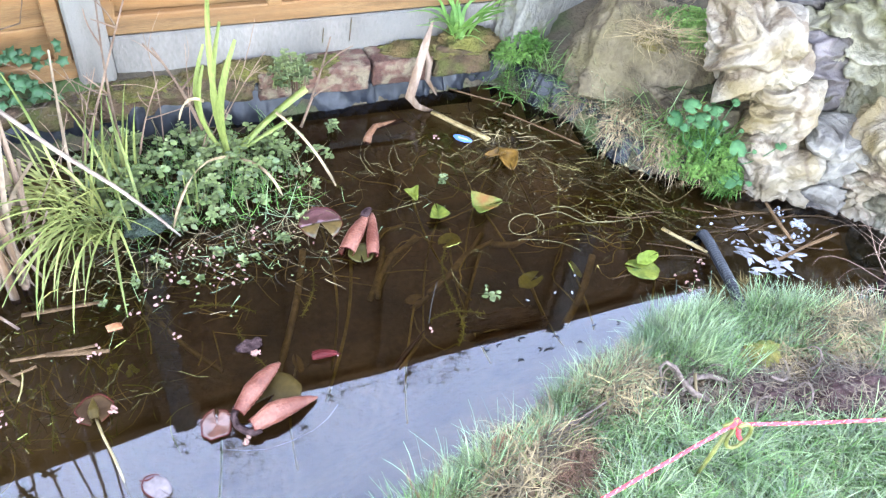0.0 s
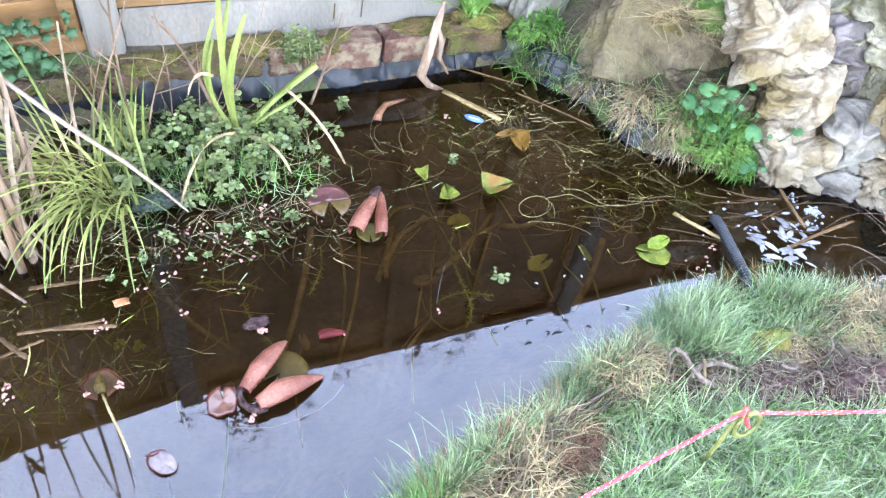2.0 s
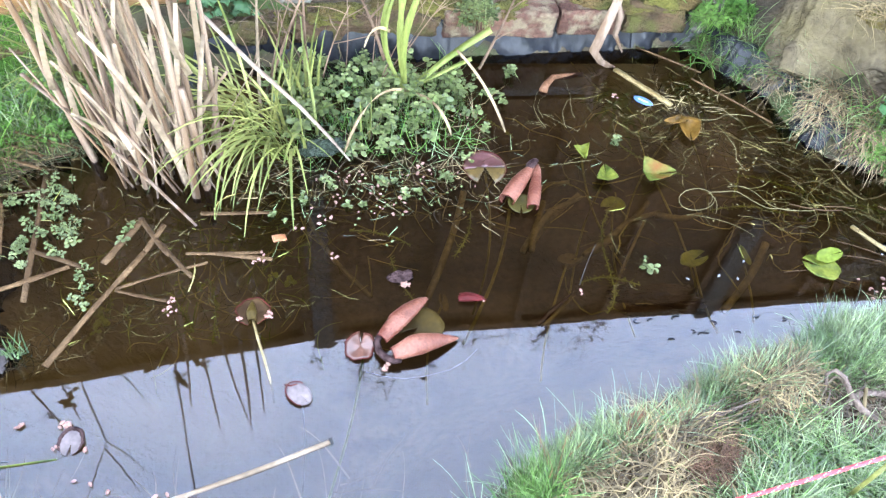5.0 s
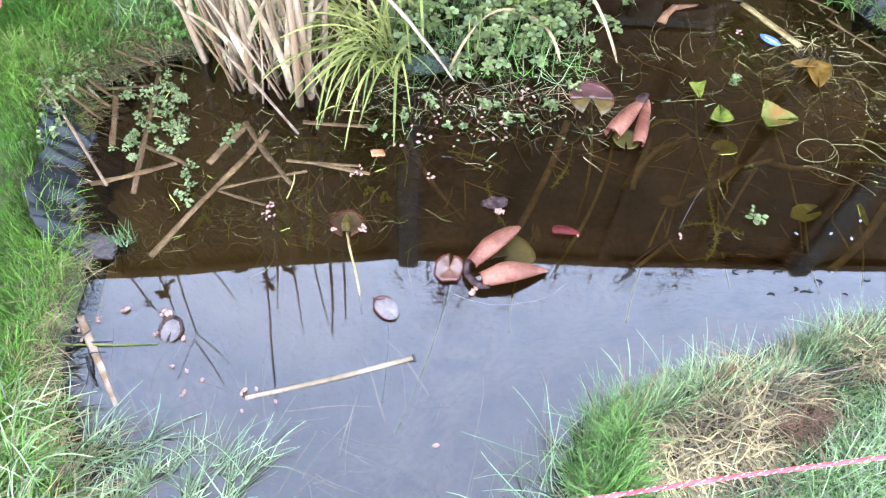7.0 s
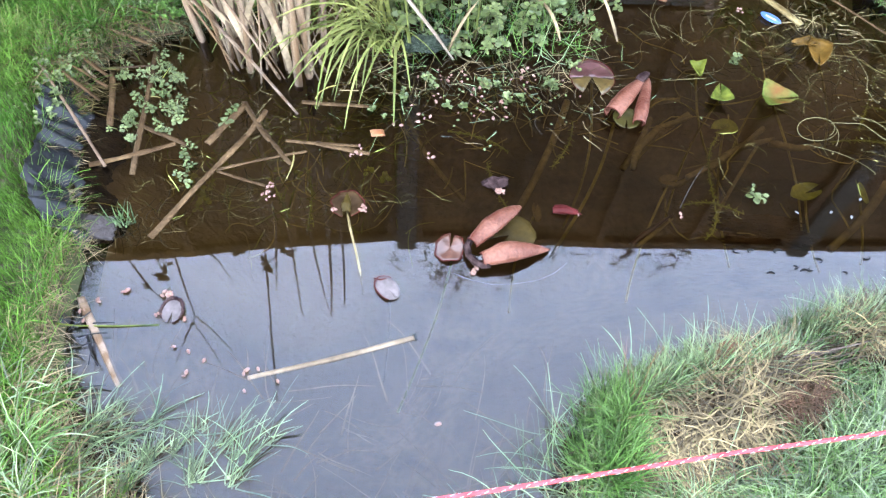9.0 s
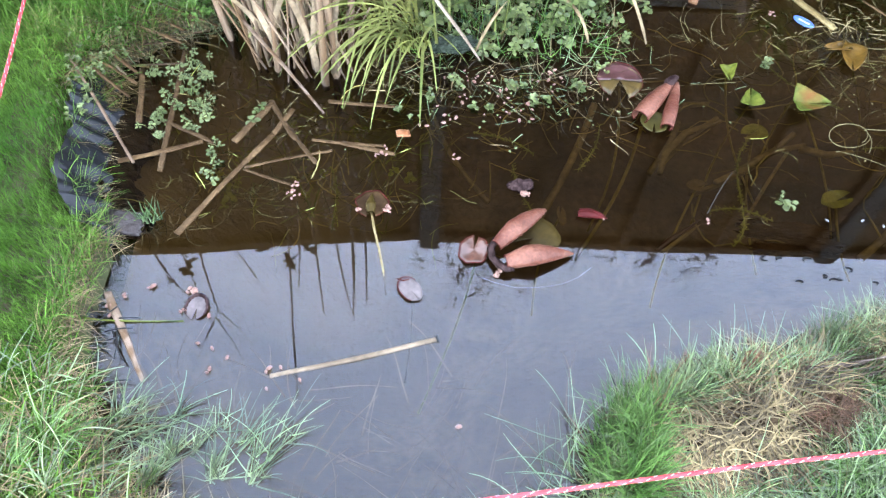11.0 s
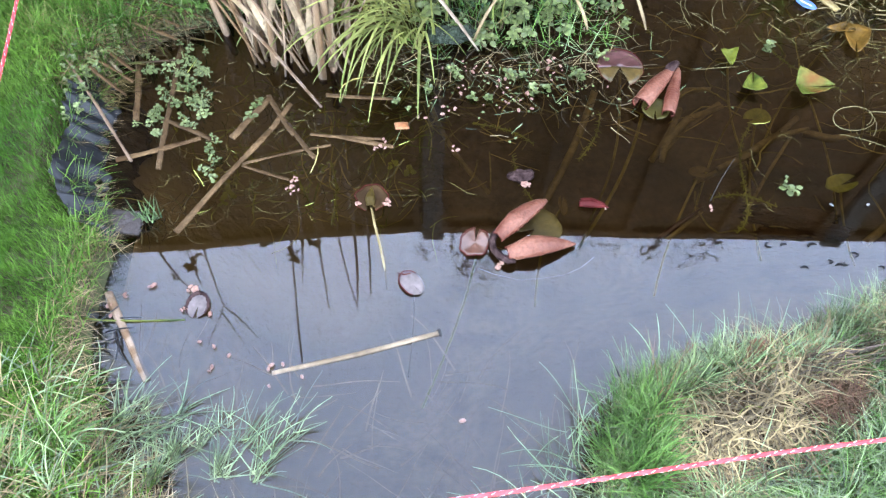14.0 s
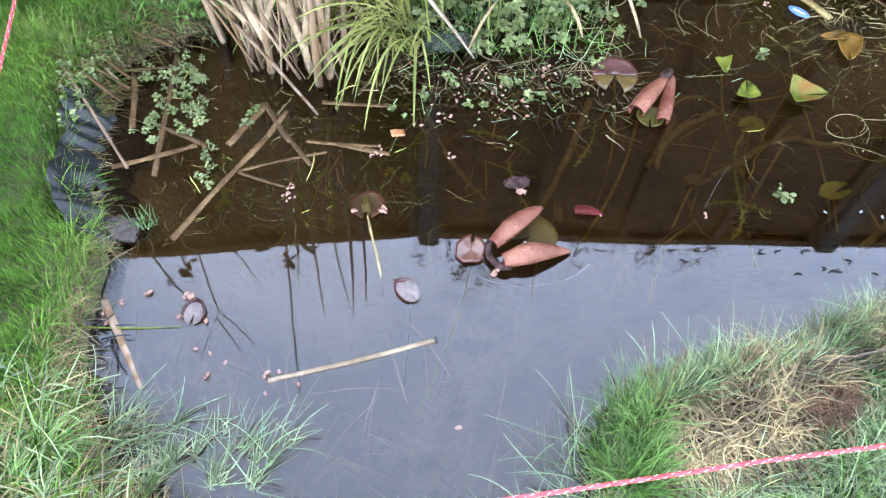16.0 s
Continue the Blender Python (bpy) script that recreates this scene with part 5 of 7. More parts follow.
stalk_down(t, (0.08, 1.17, -0.002), (0.07, 1.05, -0.15), 0.0025, PALELEAF)
t = lily("lily_leaf", (-0.345, 1.125, 0.0), "grey-green curled lily leaf with a dark rim")
blade = part("blade", pad((-0.343, 1.130, 0.002), 0.027, -90, GREYLEAF, 0.2, 0.1, squash=0.78), GREYLEAF, t, thick=0.001)
edge(blade, (-0.343, 1.130, 0.002), 0.027, -90, 0.2, 0.1, squash=0.78, start=0.12, stop=0.88, thick=0.0042, mat=FRILL)
t = lily("lily_leaf", (0.46, 1.385, 0.0), "small dark red lily leaf rolled shut")
part("roll", rolled((0.428, 1.39, 0.0), (0.492, 1.385, 0.002), 0.013), RUBY, t, thick=0.001)
part("roll", rolled((0.432, 1.40, 0.0), (0.488, 1.393, 0.002), 0.009), RUBY, t, thick=0.001)
t = lily("lily_leaf", (0.66, 1.38, 0.0), "narrow red unopened lily leaf under the surface")
part("roll", rolled((0.60, 1.325, -0.03), (0.705, 1.405, -0.015), 0.009), PADDARK, t, thick=0.001)
part("roll", rolled((0.612, 1.32, -0.03), (0.705, 1.395, -0.018), 0.007), SUNKROOT, t, thick=0.001)
part("spike", Geo().tube(wander((0.715, 1.41, 0), (0.735, 1.44, 0.11), 0.03, 5), [0.0013, 0.0012, 0.001, 0.0009, 0.0008], 5), DARKTWIG, t)

for at, r, turn, mat, tilt, sq, taper, label in (
        ((0.832, 1.835, 0.011), 0.034, -92, PADGREEN, 10, 0.72, 0.9, "small green lily leaf standing at the surface"),
        ((0.871, 1.742, 0.012), 0.040, 82, PADGREEN, -6, 0.8, 0.9, "folded bright green lily leaf breaking the surface"),
        ((0.868, 1.655, -0.010), 0.036, 200, PADSUNK, 4, 0.75, 0.2, "olive lily leaf just under water"),
        ((1.006, 1.742, 0.011), 0.056, -4, PADMIX, 10, 0.8, 0.85, "green lily leaf turning red with a raised edge"),
        ((1.138, 1.945, 0.003), 0.050, 190, PADBROWN, 10, 0.5, 0.7, "green-brown lily leaf lobe lying at the surface"),
        ((1.168, 1.912, 0.005), 0.056, 253, PADBROWN, 12, 0.6, 0.4, "yellow-brown lily leaf lobe curling up"),
        ((1.02, 1.47, -0.014), 0.042, 20, PADSUNK, 2, 0.6, 0.2, "olive-green lily leaf under water"),
        ((1.15, 1.475, -0.015), 0.036, 90, PADSUNK, 30, 0.5, 0.2, "narrow olive leaf under water"),
        ((0.73, 1.53, -0.06), 0.026, 0, YELLOWSTEM, 5, 0.6, 0.0, "small yellow-brown leaf under water"),
        ((0.40, 1.42, -0.05), 0.026, 90, YELLOWSTEM, 25, 0.5, 0.0, "thin yellow-brown leaf under water")):
    t = lily("lily_leaf", at, label, "sunken lily leaves")
    part("blade", pad(at, r, turn, mat, 0.06 if at[2] > 0.003 else 0.3, 0.15, tilt, 0, squash=sq, fold=0.3 if at[2] > 0.01 else 0.12, wave=0.12, taper=taper), mat, t, thick=0.001)
    stalk_down(t, at, (at[0] + rng.normal() * 0.12, at[1] - 0.18 + rng.normal() * 0.05, -0.3), 0.003)
t = lily("lily_leaf", (1.38, 1.43, 0.0), "bright yellow-green lily leaf with a folded lobe", "sunken lily leaves")
part("blade", pad((1.325, 1.412, 0.003), 0.050, 150, PADGREEN, 0.12, 0.04, 4, squash=0.85, taper=0.25, wave=0.12), PADGREEN, t, thick=0.001)
part("lobe", pad((1.352, 1.440, 0.010), 0.040, 10, PADFRESH, 0.05, 0.1, 24, squash=0.5, taper=0.2, wave=0.15), PADFRESH, t, "lighter upturned lobe", thick=0.001)
stalk_down(t, (1.38, 1.42, -0.01), (1.33, 1.3, -0.2), 0.003)

# ---- sticks and reed pieces on the water ----


def stick(a, b, r, label="broken dead reed piece floating on the water", mat=STICK, flat=0.45):
    a, b = Vector(a), Vector(b)
    pts, r = wander(a, b, 0.014, 7), r * 0.72
    pts = [Vector((p.x, p.y, a.z + (b.z - a.z) * k / 6)) for k, p in enumerate(pts)]
    g = Geo().tube(pts, [r * (1 + 0.1 * rng.normal()) for _ in pts], 8, flat, 0.12)
    single("stick", g, mat, tuple(a.lerp(b, 0.5)), label, "stick", "floating sticks")


for a, b, r in (((-0.42, 1.30), (-0.26, 1.58), 0.0095), ((-0.262, 1.578), (-0.225, 1.66), 0.009), ((-0.345, 1.555), (-0.275, 1.675), 0.011), ((-0.28, 1.685), (-0.205, 1.565), 0.0105),
                ((-0.515, 1.85), (-0.492, 1.462), 0.0095), ((-0.605, 1.77), (-0.572, 1.60), 0.010), ((-0.59, 1.485), (-0.415, 1.552), 0.0095),
                ((-0.52, 1.61), (-0.388, 1.548), 0.0085), ((-0.31, 1.482), (-0.12, 1.54), 0.0055), ((-0.31, 1.478), (-0.20, 1.44), 0.006),
                ((-0.145, 1.69), (0.022, 1.682), 0.0085), ((-0.10, 1.565), (0.022, 1.538), 0.010), ((-0.17, 1.57), (0.00, 1.56), 0.007),
                ((-0.225, 1.60), (-0.15, 1.50), 0.009)):
    stick((*a, 0.002), (*b, 0.003), r)
stick((0.133, 1.083, 0.0018), (-0.179, 0.994, 0.0005), 0.0074, "long pale dead reed floating on the water", REEDBLADE)
single("stick_end", Geo().tube([(0.131, 1.0825, 0.002), (0.136, 1.084, 0.002)], 0.0085, 8, 0.5), CHARRED, (0.133, 1.083, 0), "dark cut end of the floating reed", "stick")
stick((-0.524, 1.155, 0.005), (-0.41, 0.975, -0.004), 0.0115, "brown reed sloping into the water", REED)
stick((-0.72, 1.81, 0.05), (-0.63, 1.73, 0.02), 0.006, "pale split reed lying on the bank", REEDBLADE)
stick((-0.75, 1.74, 0.07), (-0.55, 1.475, 0.012), 0.005, "thin grey stem lying over the liner", TWIG)
stick((1.47, 1.535, 0.0), (1.54, 1.415, 0.004), 0.013, "pale brown stick beside the hose", YELLOWSTEM)
stick((1.83, 1.53, 0.02), (1.815, 1.385, 0.004), 0.010, "wet brown stick below the waterfall", STICK)
stick((1.71, 1.335, 0.0), (1.96, 1.36, 0.02), 0.008, "wet brown stick lying across the outlet", STICK)
stick((1.03, 2.19, 0.004), (1.15, 2.02, 0.004), 0.020, "yellow dead stem in the back corner", YELLOWSTEM)
stick((1.13, 2.30, 0.004), (1.30, 2.17, 0.0), 0.008, "brown dead blade along the liner", STICK)
stick((1.25, 2.13, 0.01), (1.42, 1.92, 0.01), 0.007, "brown rotting stem along the bank", STICK)
for x, y in ((-0.62, 1.83), (-0.60, 1.76), (-0.55, 1.86), (-0.68, 1.78)):
    a = rng.uniform(-0.4, 0.4)
    stick((x - 0.09, y - 0.09 * a, 0.03), (x + 0.09, y + 0.09 * a, 0.02), 0.005, "rotting brown reed on the bank", SLEEPER)
t = thing("sunken_root", (0.83, 2.13, 0.0), "short reddish bent root at the surface", "root")
part("root", Geo().tube([(0.785, 2.10, 0.004), (0.80, 2.13, 0.002), (0.83, 2.165, 0.0), (0.93, 2.19, -0.01)], [0.013, 0.011, 0.010, 0.007], 8), TERRA, t)
log = thing("sunken_log", (0.90, 1.36, -0.03), "dark split log lying just under water", "log")
for dx, dy, long, wide, turn, seed in ((0.0, 0.018, 0.10, 0.020, -5, 1), (0.02, -0.012, 0.085, 0.016, -10, 2), (-0.03, -0.03, 0.06, 0.012, -2, 3)):
    part("split_piece", boulder((0.90 + dx, 1.375 + dy, -0.03), (long, wide, 0.014), (0, 0, turn), seed + 30, 0.3, 0.16, 0.05), STICK, log)

# ---- sunken stems and weed ----
g = Geo()
for k in range(46):
    x, y = rng.uniform(0.65, 1.45), rng.uniform(1.45, 2.15)
    if shore_distance([x], [y])[0] > -0.05:
        continue
    a, p, pts = rng.uniform(0, 6.28), Vector((x, y, rng.uniform(-0.06, -0.003))), []
    for s in range(9):
        pts.append(p.copy())
        a += rng.normal() * 0.45
        p = p + Vector((math.cos(a), math.sin(a), rng.normal() * 0.15)) * 0.028
        p.z = min(p.z, -0.005)
    g.tube(pts, rng.uniform(0.0008, 0.0022), 5)
for k in range(70):
    x, y = rng.uniform(1.2, 1.75), rng.uniform(1.45, 1.95)
    a, p, pts = rng.uniform(0, 6.28), Vector((x, y, rng.uniform(-0.03, 0.003))), []
    if shore_distance([x], [y])[0] > -0.02:
        continue
    for s in range(8):
        pts.append(p.copy())
        a += rng.normal() * 0.5
        p = p + Vector((math.cos(a), math.sin(a), rng.normal() * 0.1)) * 0.024
        p.z = min(p.z, -0.005)
    g.tube(pts, rng.uniform(0.0007, 0.0016), 5)
single("water_weed", g, WEED, (1.2, 1.8, 0), "tangle of brown sunken weed stems", "water weed", kind="stuff")
g = Geo()
for k in range(150):
    x, y = rng.normal(0.12, 0.26), rng.normal(1.70, 0.09)
    a = rng.uniform(0, 6.28)
    if shore_distance([x], [y])[0] > -0.03:
        continue
    long = rng.uniform(0.04, 0.13)
    g.tube(wander((x, y, rng.uniform(-0.03, -0.008)), (x + long * math.cos(a), y + long * math.sin(a), rng.uniform(-0.03, -0.006)), 0.12, 5), rng.uniform(0.0008, 0.0018), 4)
for k in range(70):
    x, y = rng.normal(-0.15, 0.16), rng.normal(1.48, 0.08)
    a, long = rng.uniform(0, 6.28), rng.uniform(0.05, 0.16)
    g.tube(wander((x, y, -0.02), (x + long * math.cos(a), y + long * math.sin(a), rng.uniform(-0.04, -0.012)), 0.25, 6), rng.uniform(0.0008, 0.0016), 4)
single("water_weed", g, WEED, (0.1, 1.7, 0), "thin drifting weed below the mint", "water weed", kind="stuff")
n = 100
base = np.stack([rng.normal(0.30, 0.2, n), rng.normal(1.77, 0.07, n), np.full(n, 0.0)], 1)
base = base[shore_distance(base[:, 0], base[:, 1]) < -0.03]
n = len(base)
strand_mesh("floating_grass", base, rng.uniform(0, 6.28, n), rng.uniform(1.2, 1.6, n), rng.uniform(0.02, 0.06, n), rng.uniform(0.0010, 0.002, n), rng.uniform(0, 0.2, n), rng.normal(0, 0.25, n), GRASS, 7, None, 0.001, 0.1)
tagged(bpy.data.objects["floating_grass"], "fine green grass blades floating by the mint", "grass", kind="stuff")
for k, (x, y, tx, ty, tz, r) in enumerate(((0.50, 1.75, 0.36, 1.45, -0.3, 0.009), (0.70, 1.70, 0.62, 1.56, -0.14, 0.008), (0.80, 1.72, 0.66, 1.60, -0.16, 0.007), (0.98, 1.68, 0.72, 1.52, -0.2, 0.007),
                                           (1.24, 1.52, 1.08, 1.36, -0.2, 0.010), (0.10, 1.70, 0.24, 1.46, -0.15, 0.006), (0.95, 1.62, 0.80, 1.40, -0.06, 0.004))):
    single("lily_root", Geo().tube(wander((x, y, -0.03), (tx, ty, tz * 0.4), 0.06, 10), r, 7), SUNKROOT, (x, y, -0.05), "thick dull-brown lily stem under water", "root", "sunken lily roots")

n = 170
base = np.stack([rng.uniform(-0.52, 0.12, n), rng.uniform(1.33, 1.74, n), rng.uniform(-0.03, -0.006, n)], 1)
base = base[shore_distance(base[:, 0], base[:, 1]) < -0.04]
n = len(base)
strand_mesh("sunken_weed", base, rng.uniform(0, 6.28, n), rng.uniform(1.3, 1.8, n), rng.uniform(0.03, 0.10, n), rng.uniform(0.0012, 0.0034, n), rng.uniform(-0.2, 0.3, n), rng.normal(0, 0.5, n), MILFOIL, 6, None, None, 0.15)
tagged(bpy.data.objects["sunken_weed"], "olive weed strands sunk among the floating sticks", "water weed", kind="stuff")
for x, y in ((-0.385, 1.47), (-0.335, 1.42), (-0.30, 1.52), (-0.16, 1.47), (-0.06, 1.62), (0.06, 1.48), (-0.22, 1.64)):
    shoots("sunken_sprig", (x, y, -0.012), "yellow-green weed sprig under the surface", scatter(3, x, y, 0.018, 0.018), 0.013, PADSUNK, (0.0, 0.006), 3, "sunken sprigs")


def milfoil(line, label):
    """A trailing water plant: a bent runner with whorls of fine leaflets."""
    t = thing("water_milfoil", line[0], label, "water plant", "water milfoil")
    pts = [Vector((p.x, p.y, min(p.z, -0.004))) for p in line]
    runner = part("runner", Geo().tube(pts, 0.0016, 5), MILFOIL, t)
    g = Geo()
    for a, b in zip(pts, pts[1:]):
        for s in np.arange(0, 1, 0.006 / (b - a).length):
            c = a.lerp(b, float(s))
            for _ in range(3):
                w = rng.uniform(0, 6.28)
                g.leaf(c, (math.cos(w), math.sin(w), 0.1 * rng.normal()), rng.uniform(0.004, 0.013), 0.0022, (0, 0, 1), 0.0)
    for v in g.v:
        v.z = min(v.z, -0.0015)
    part("leaflet_growth", g, MILFOIL, runner)["kind"] = "stuff"


for x0, y0, x1, y1 in ((0.88, 1.67, 0.80, 1.44), (0.80, 1.44, 0.76, 1.33), (0.29, 1.53, 0.33, 1.40), (0.93, 1.92, 1.10, 1.74), (-0.12, 1.50, -0.10, 1.33), (-0.20, 1.47, -0.14, 1.36), (0.20, 1.62, 0.34, 1.56),
                       (0.50, 1.66, 0.44, 1.52), (0.72, 1.42, 0.86, 1.40), (1.12, 1.62, 1.36, 1.56), (1.24, 1.74, 1.40, 1.66), (0.56, 2.02, 0.66, 1.92), (1.5, 1.62, 1.66, 1.52), (1.2, 1.66, 1.3, 1.84)):
    milfoil(wander((x0, y0, -0.006), (x1, y1, -0.003), 0.14, 9), "olive-green water milfoil trailing at the surface")

n = 70
base = np.stack([rng.normal(1.22, 0.10, n), rng.normal(2.08, 0.07, n), np.full(n, 0.0)], 1)
base = base[shore_distance(base[:, 0], base[:, 1]) < -0.01]
n = len(base)
strand_mesh("leaf_litter", base, rng.uniform(0, 6.28, n), rng.uniform(1.3, 1.7, n), rng.uniform(0.03, 0.12, n), rng.uniform(0.001, 0.0032, n), rng.uniform(-0.1, 0.3, n), rng.normal(0, 0.8, n), LITTER, 6, None, -0.004, 0.2)
tagged(bpy.data.objects["leaf_litter"], "sodden brown leaf litter in the pond corner", "leaf litter", kind="stuff")
n = 90
base = np.stack([rng.uniform(1.2, 1.75, n), rng.uniform(1.5, 1.95, n), np.full(n, 0.0)], 1)
d = shore_distance(base[:, 0], base[:, 1])
base = base[(d < -0.005) & (d > -0.16)]
n = len(base)
strand_mesh("bank_litter", base, rng.uniform(0, 6.28, n), rng.uniform(1.3, 1.7, n), rng.uniform(0.05, 0.2, n), rng.uniform(0.0008, 0.0026, n), rng.uniform(-0.1, 0.2, n), rng.normal(0, 0.9, n), LITTER, 6, None, -0.003, 0.3)
tagged(bpy.data.objects["bank_litter"], "floating brown stems and litter under the bank", "leaf litter", kind="stuff")

n = 130
base = np.stack([rng.uniform(-0.06, 0.62, n), rng.normal(1.78, 0.065, n), np.full(n, 0.001)], 1)
base = base[shore_distance(base[:, 0], base[:, 1]) < -0.03]
n = len(base)
strand_mesh("drift_litter", base, rng.uniform(0, 6.28, n), rng.uniform(1.35, 1.6, n), rng.uniform(0.02, 0.07, n), rng.uniform(0.0009, 0.002, n), rng.uniform(-0.05, 0.15, n), rng.normal(0, 0.35, n), STRAW, 6, None, 0.001, 0.15)
tagged(bpy.data.objects["drift_litter"], "dead brown stems drifting in front of the mint", "leaf litter", kind="stuff")
for x, y, many in ((0.10, 1.72, 5), (0.22, 1.69, 4), (0.36, 1.72, 5), (0.45, 1.78, 6), (0.52, 1.84, 5), (0.03, 1.66, 3), (0.30, 1.77, 6), (0.15, 1.77, 6), (0.60, 1.95, 4)):
    leafy("mint_sprig", (x, y, 0.002), "small floating sprig of water mint", "water plant", many, 0.022, 0.018, 0.012, 0.014, MINT, mound=False, group="mint sprigs")

# ---- pellets, foam, scraps ----


def pellet(x, y, s, turn, z=0.003):
    bm = bmesh.new()
    bmesh.ops.create_icosphere(bm, subdivisions=2, radius=1)
    for v in bm.verts:
        v.co *= 1 + 0.25 * noise.noise(v.co * 2 + Vector((x * 50, y * 50, 0)))
    bmesh.ops.transform(bm, matrix=pose(x, y, z, 0, 0, turn) @ Matrix.Diagonal((s, s * 0.6, s * 0.55, 1)), verts=bm.verts[:])
    single("pellet", bm, PELLET, (x, y, z), "pale pink food pellet floating on the water", "pellet", "floating pellets")


CLUSTERS = [(-0.19, 1.415, 7, 0.016), (0.016, 1.384, 8, 0.012), (-0.046, 1.376, 5, 0.008), (0.255, 1.245, 9, 0.014), (0.312, 1.440, 12, 0.011), (0.16, 1.535, 3, 0.008), (-0.36, 1.163, 9, 0.010), (-0.316, 1.111, 2, 0.004),
            (-0.36, 1.12, 3, 0.012), (-0.441, 1.171, 5, 0.006), (0.0, 1.54, 5, 0.02), (0.33, 1.69, 6, 0.03), (0.14, 1.66, 6, 0.03), (0.40, 1.80, 6, 0.03), (0.25, 1.75, 7, 0.05), (-0.52, 1.12, 3, 0.02),
            (-0.29, 1.02, 5, 0.03), (-0.16, 1.0, 5, 0.03), (-0.491, 1.146, 2, 0.004), (1.43, 1.345, 9, 0.03), (1.00, 2.07, 4, 0.012), (0.485, 1.38, 1, 0.002), (0.72, 1.40, 2, 0.01), (-0.20, 1.45, 4, 0.03), (0.08, 1.60, 2, 0.02), (1.5, 1.38, 3, 0.015)]
for x, y, c, spread_by in CLUSTERS:
    for _ in range(c):
        pellet(x + rng.normal() * spread_by * 0.6, y + rng.normal() * spread_by * 0.6, rng.uniform(0.0036, 0.0066), rng.uniform(0, 180), rng.uniform(0.003, 0.007))
for x, y in scatter(30, 0.30, 1.745, 0.24, 0.085) + scatter(7, 0.0, 1.535, 0.025, 0.012) + scatter(8, 0.50, 1.95, 0.06, 0.1):
    pellet(x, y, rng.uniform(0.0026, 0.0042), rng.uniform(0, 180), 0.003)
pellet(0.178, 0.909, 0.007, 10)
pellet(0.62, 1.04, 0.007, 30)
for k in range(28):
    x, y = 1.84 + rng.normal() * 0.10, 1.42 + rng.normal() * 0.07
    s = rng.uniform(0.002, 0.006)
    if k > 12:
        x, y = rng.uniform(1.5, 1.95), rng.uniform(1.36, 1.56)
    bm = bmesh.new()
    bmesh.ops.create_icosphere(bm, subdivisions=2, radius=1, matrix=pose(x, y, 0.002) @ Matrix.Diagonal((s, s, s * 0.45, 1)))
    single("foam_bubble", bm, FOAM, (x, y, 0.002), "white foam bubble below the waterfall", "foam", "foam bubbles")
for cx, cy, many, wide in ((1.885, 1.435, 60, 0.012), (1.86, 1.50, 12, 0.012), (1.83, 1.40, 8, 0.012)):
    bm = bmesh.new()
    for k in range(many):
        s = rng.uniform(0.0022, 0.0058)
        bmesh.ops.create_icosphere(bm, subdivisions=1, radius=s, matrix=pose(cx + rng.normal() * wide, cy + rng.normal() * wide, 0.001 + 0.003 * rng.random()))
    single("foam_patch", bm, FOAM, (cx, cy, 0), "white splash foam at the foot of the waterfall", "foam", "foam patches")
for x, y, many in ((1.625, 1.40, 5), (1.66, 1.335, 6), (1.71, 1.40, 5), (1.735, 1.345, 5), (1.79, 1.39, 4), (1.70, 1.30, 5), (1.77, 1.33, 4), (1.66, 1.45, 3), (1.76, 1.44, 4), (1.61, 1.32, 3)):
    t, first = thing("bleached_leaves", (x, y, 0.003), "bleached grey-white leaves floating by the outlet", "leaf", "bleached leaves"), rng.normal()
    for k in range(many):
        a, s = (-0.75 if rng.random() < 0.7 else 0.6) + rng.normal() * 0.45 + 0.3 * first, rng.uniform(0.025, 0.058)
        g = Geo().leaf((x + rng.normal() * 0.016, y + rng.normal() * 0.014, 0.003 + 0.002 * rng.random()), (math.cos(a), math.sin(a), 0.0), s, s * rng.uniform(0.26, 0.4), (rng.normal() * 0.1, rng.normal() * 0.1, 1), 0.12)
        part("leaf", g, PALELEAF, t, thick=0.0006)
t = thing("plastic_tag", (1.07, 2.04, 0.005), "oval blue plastic tag with white print", "plastic tag")
g = pad((1.07, 2.04, 0.006), 0.030, -42, BLUE, 0.0, 0.03, squash=0.48)
part("tag", g, BLUE, t, thick=0.002)
for k in range(3):
    part("print_bar", box((0.012, 0.0035, 0.0015), pose(1.07 + 0.007 * (k - 1), 2.04 - 0.006 * (k - 1), 0.0078, 0, 0, -42), 0), WHITE, t, smooth=False)
single("orange_petal", box((0.034, 0.022, 0.004), pose(0.037, 1.60, 0.004, 2, 3, 12), 0, 0.006, 3, 3), ORANGE, (0.037, 1.6, 0), "orange-brown leaf scrap on the water", "leaf")
shoots("sprig", (0.895, 1.462, 0.002), "pale green floating sprig", scatter(3, 0.895, 1.462, 0.014, 0.01), 0.017, CRESS, (0.003, 0.01), 2)
leafy("sprig", (0.94, 1.89, 0.002), "small floating cress sprig", "water plant", 4, 0.012, 0.012, 0.012, 0.016, CRESS, mound=False)
leafy("sprig", (0.70, 2.17, 0.002), "small cress sprig by the liner", "water plant", 6, 0.015, 0.02, 0.03, 0.016, CRESS, mound=False)
for x, y in ((0.98, 1.40), (1.06, 1.41), (1.10, 1.40), (1.13, 1.44)):
    g = Geo().leaf((x, y, 0.003), (rng.normal(), rng.normal(), 0), 0.011, 0.006)
    single("bleached_leaf", g, PALELEAF, (x, y, 0.003), "tiny bleached leaf scrap on the water", "leaf", "bleached leaves", thick=0.0006)

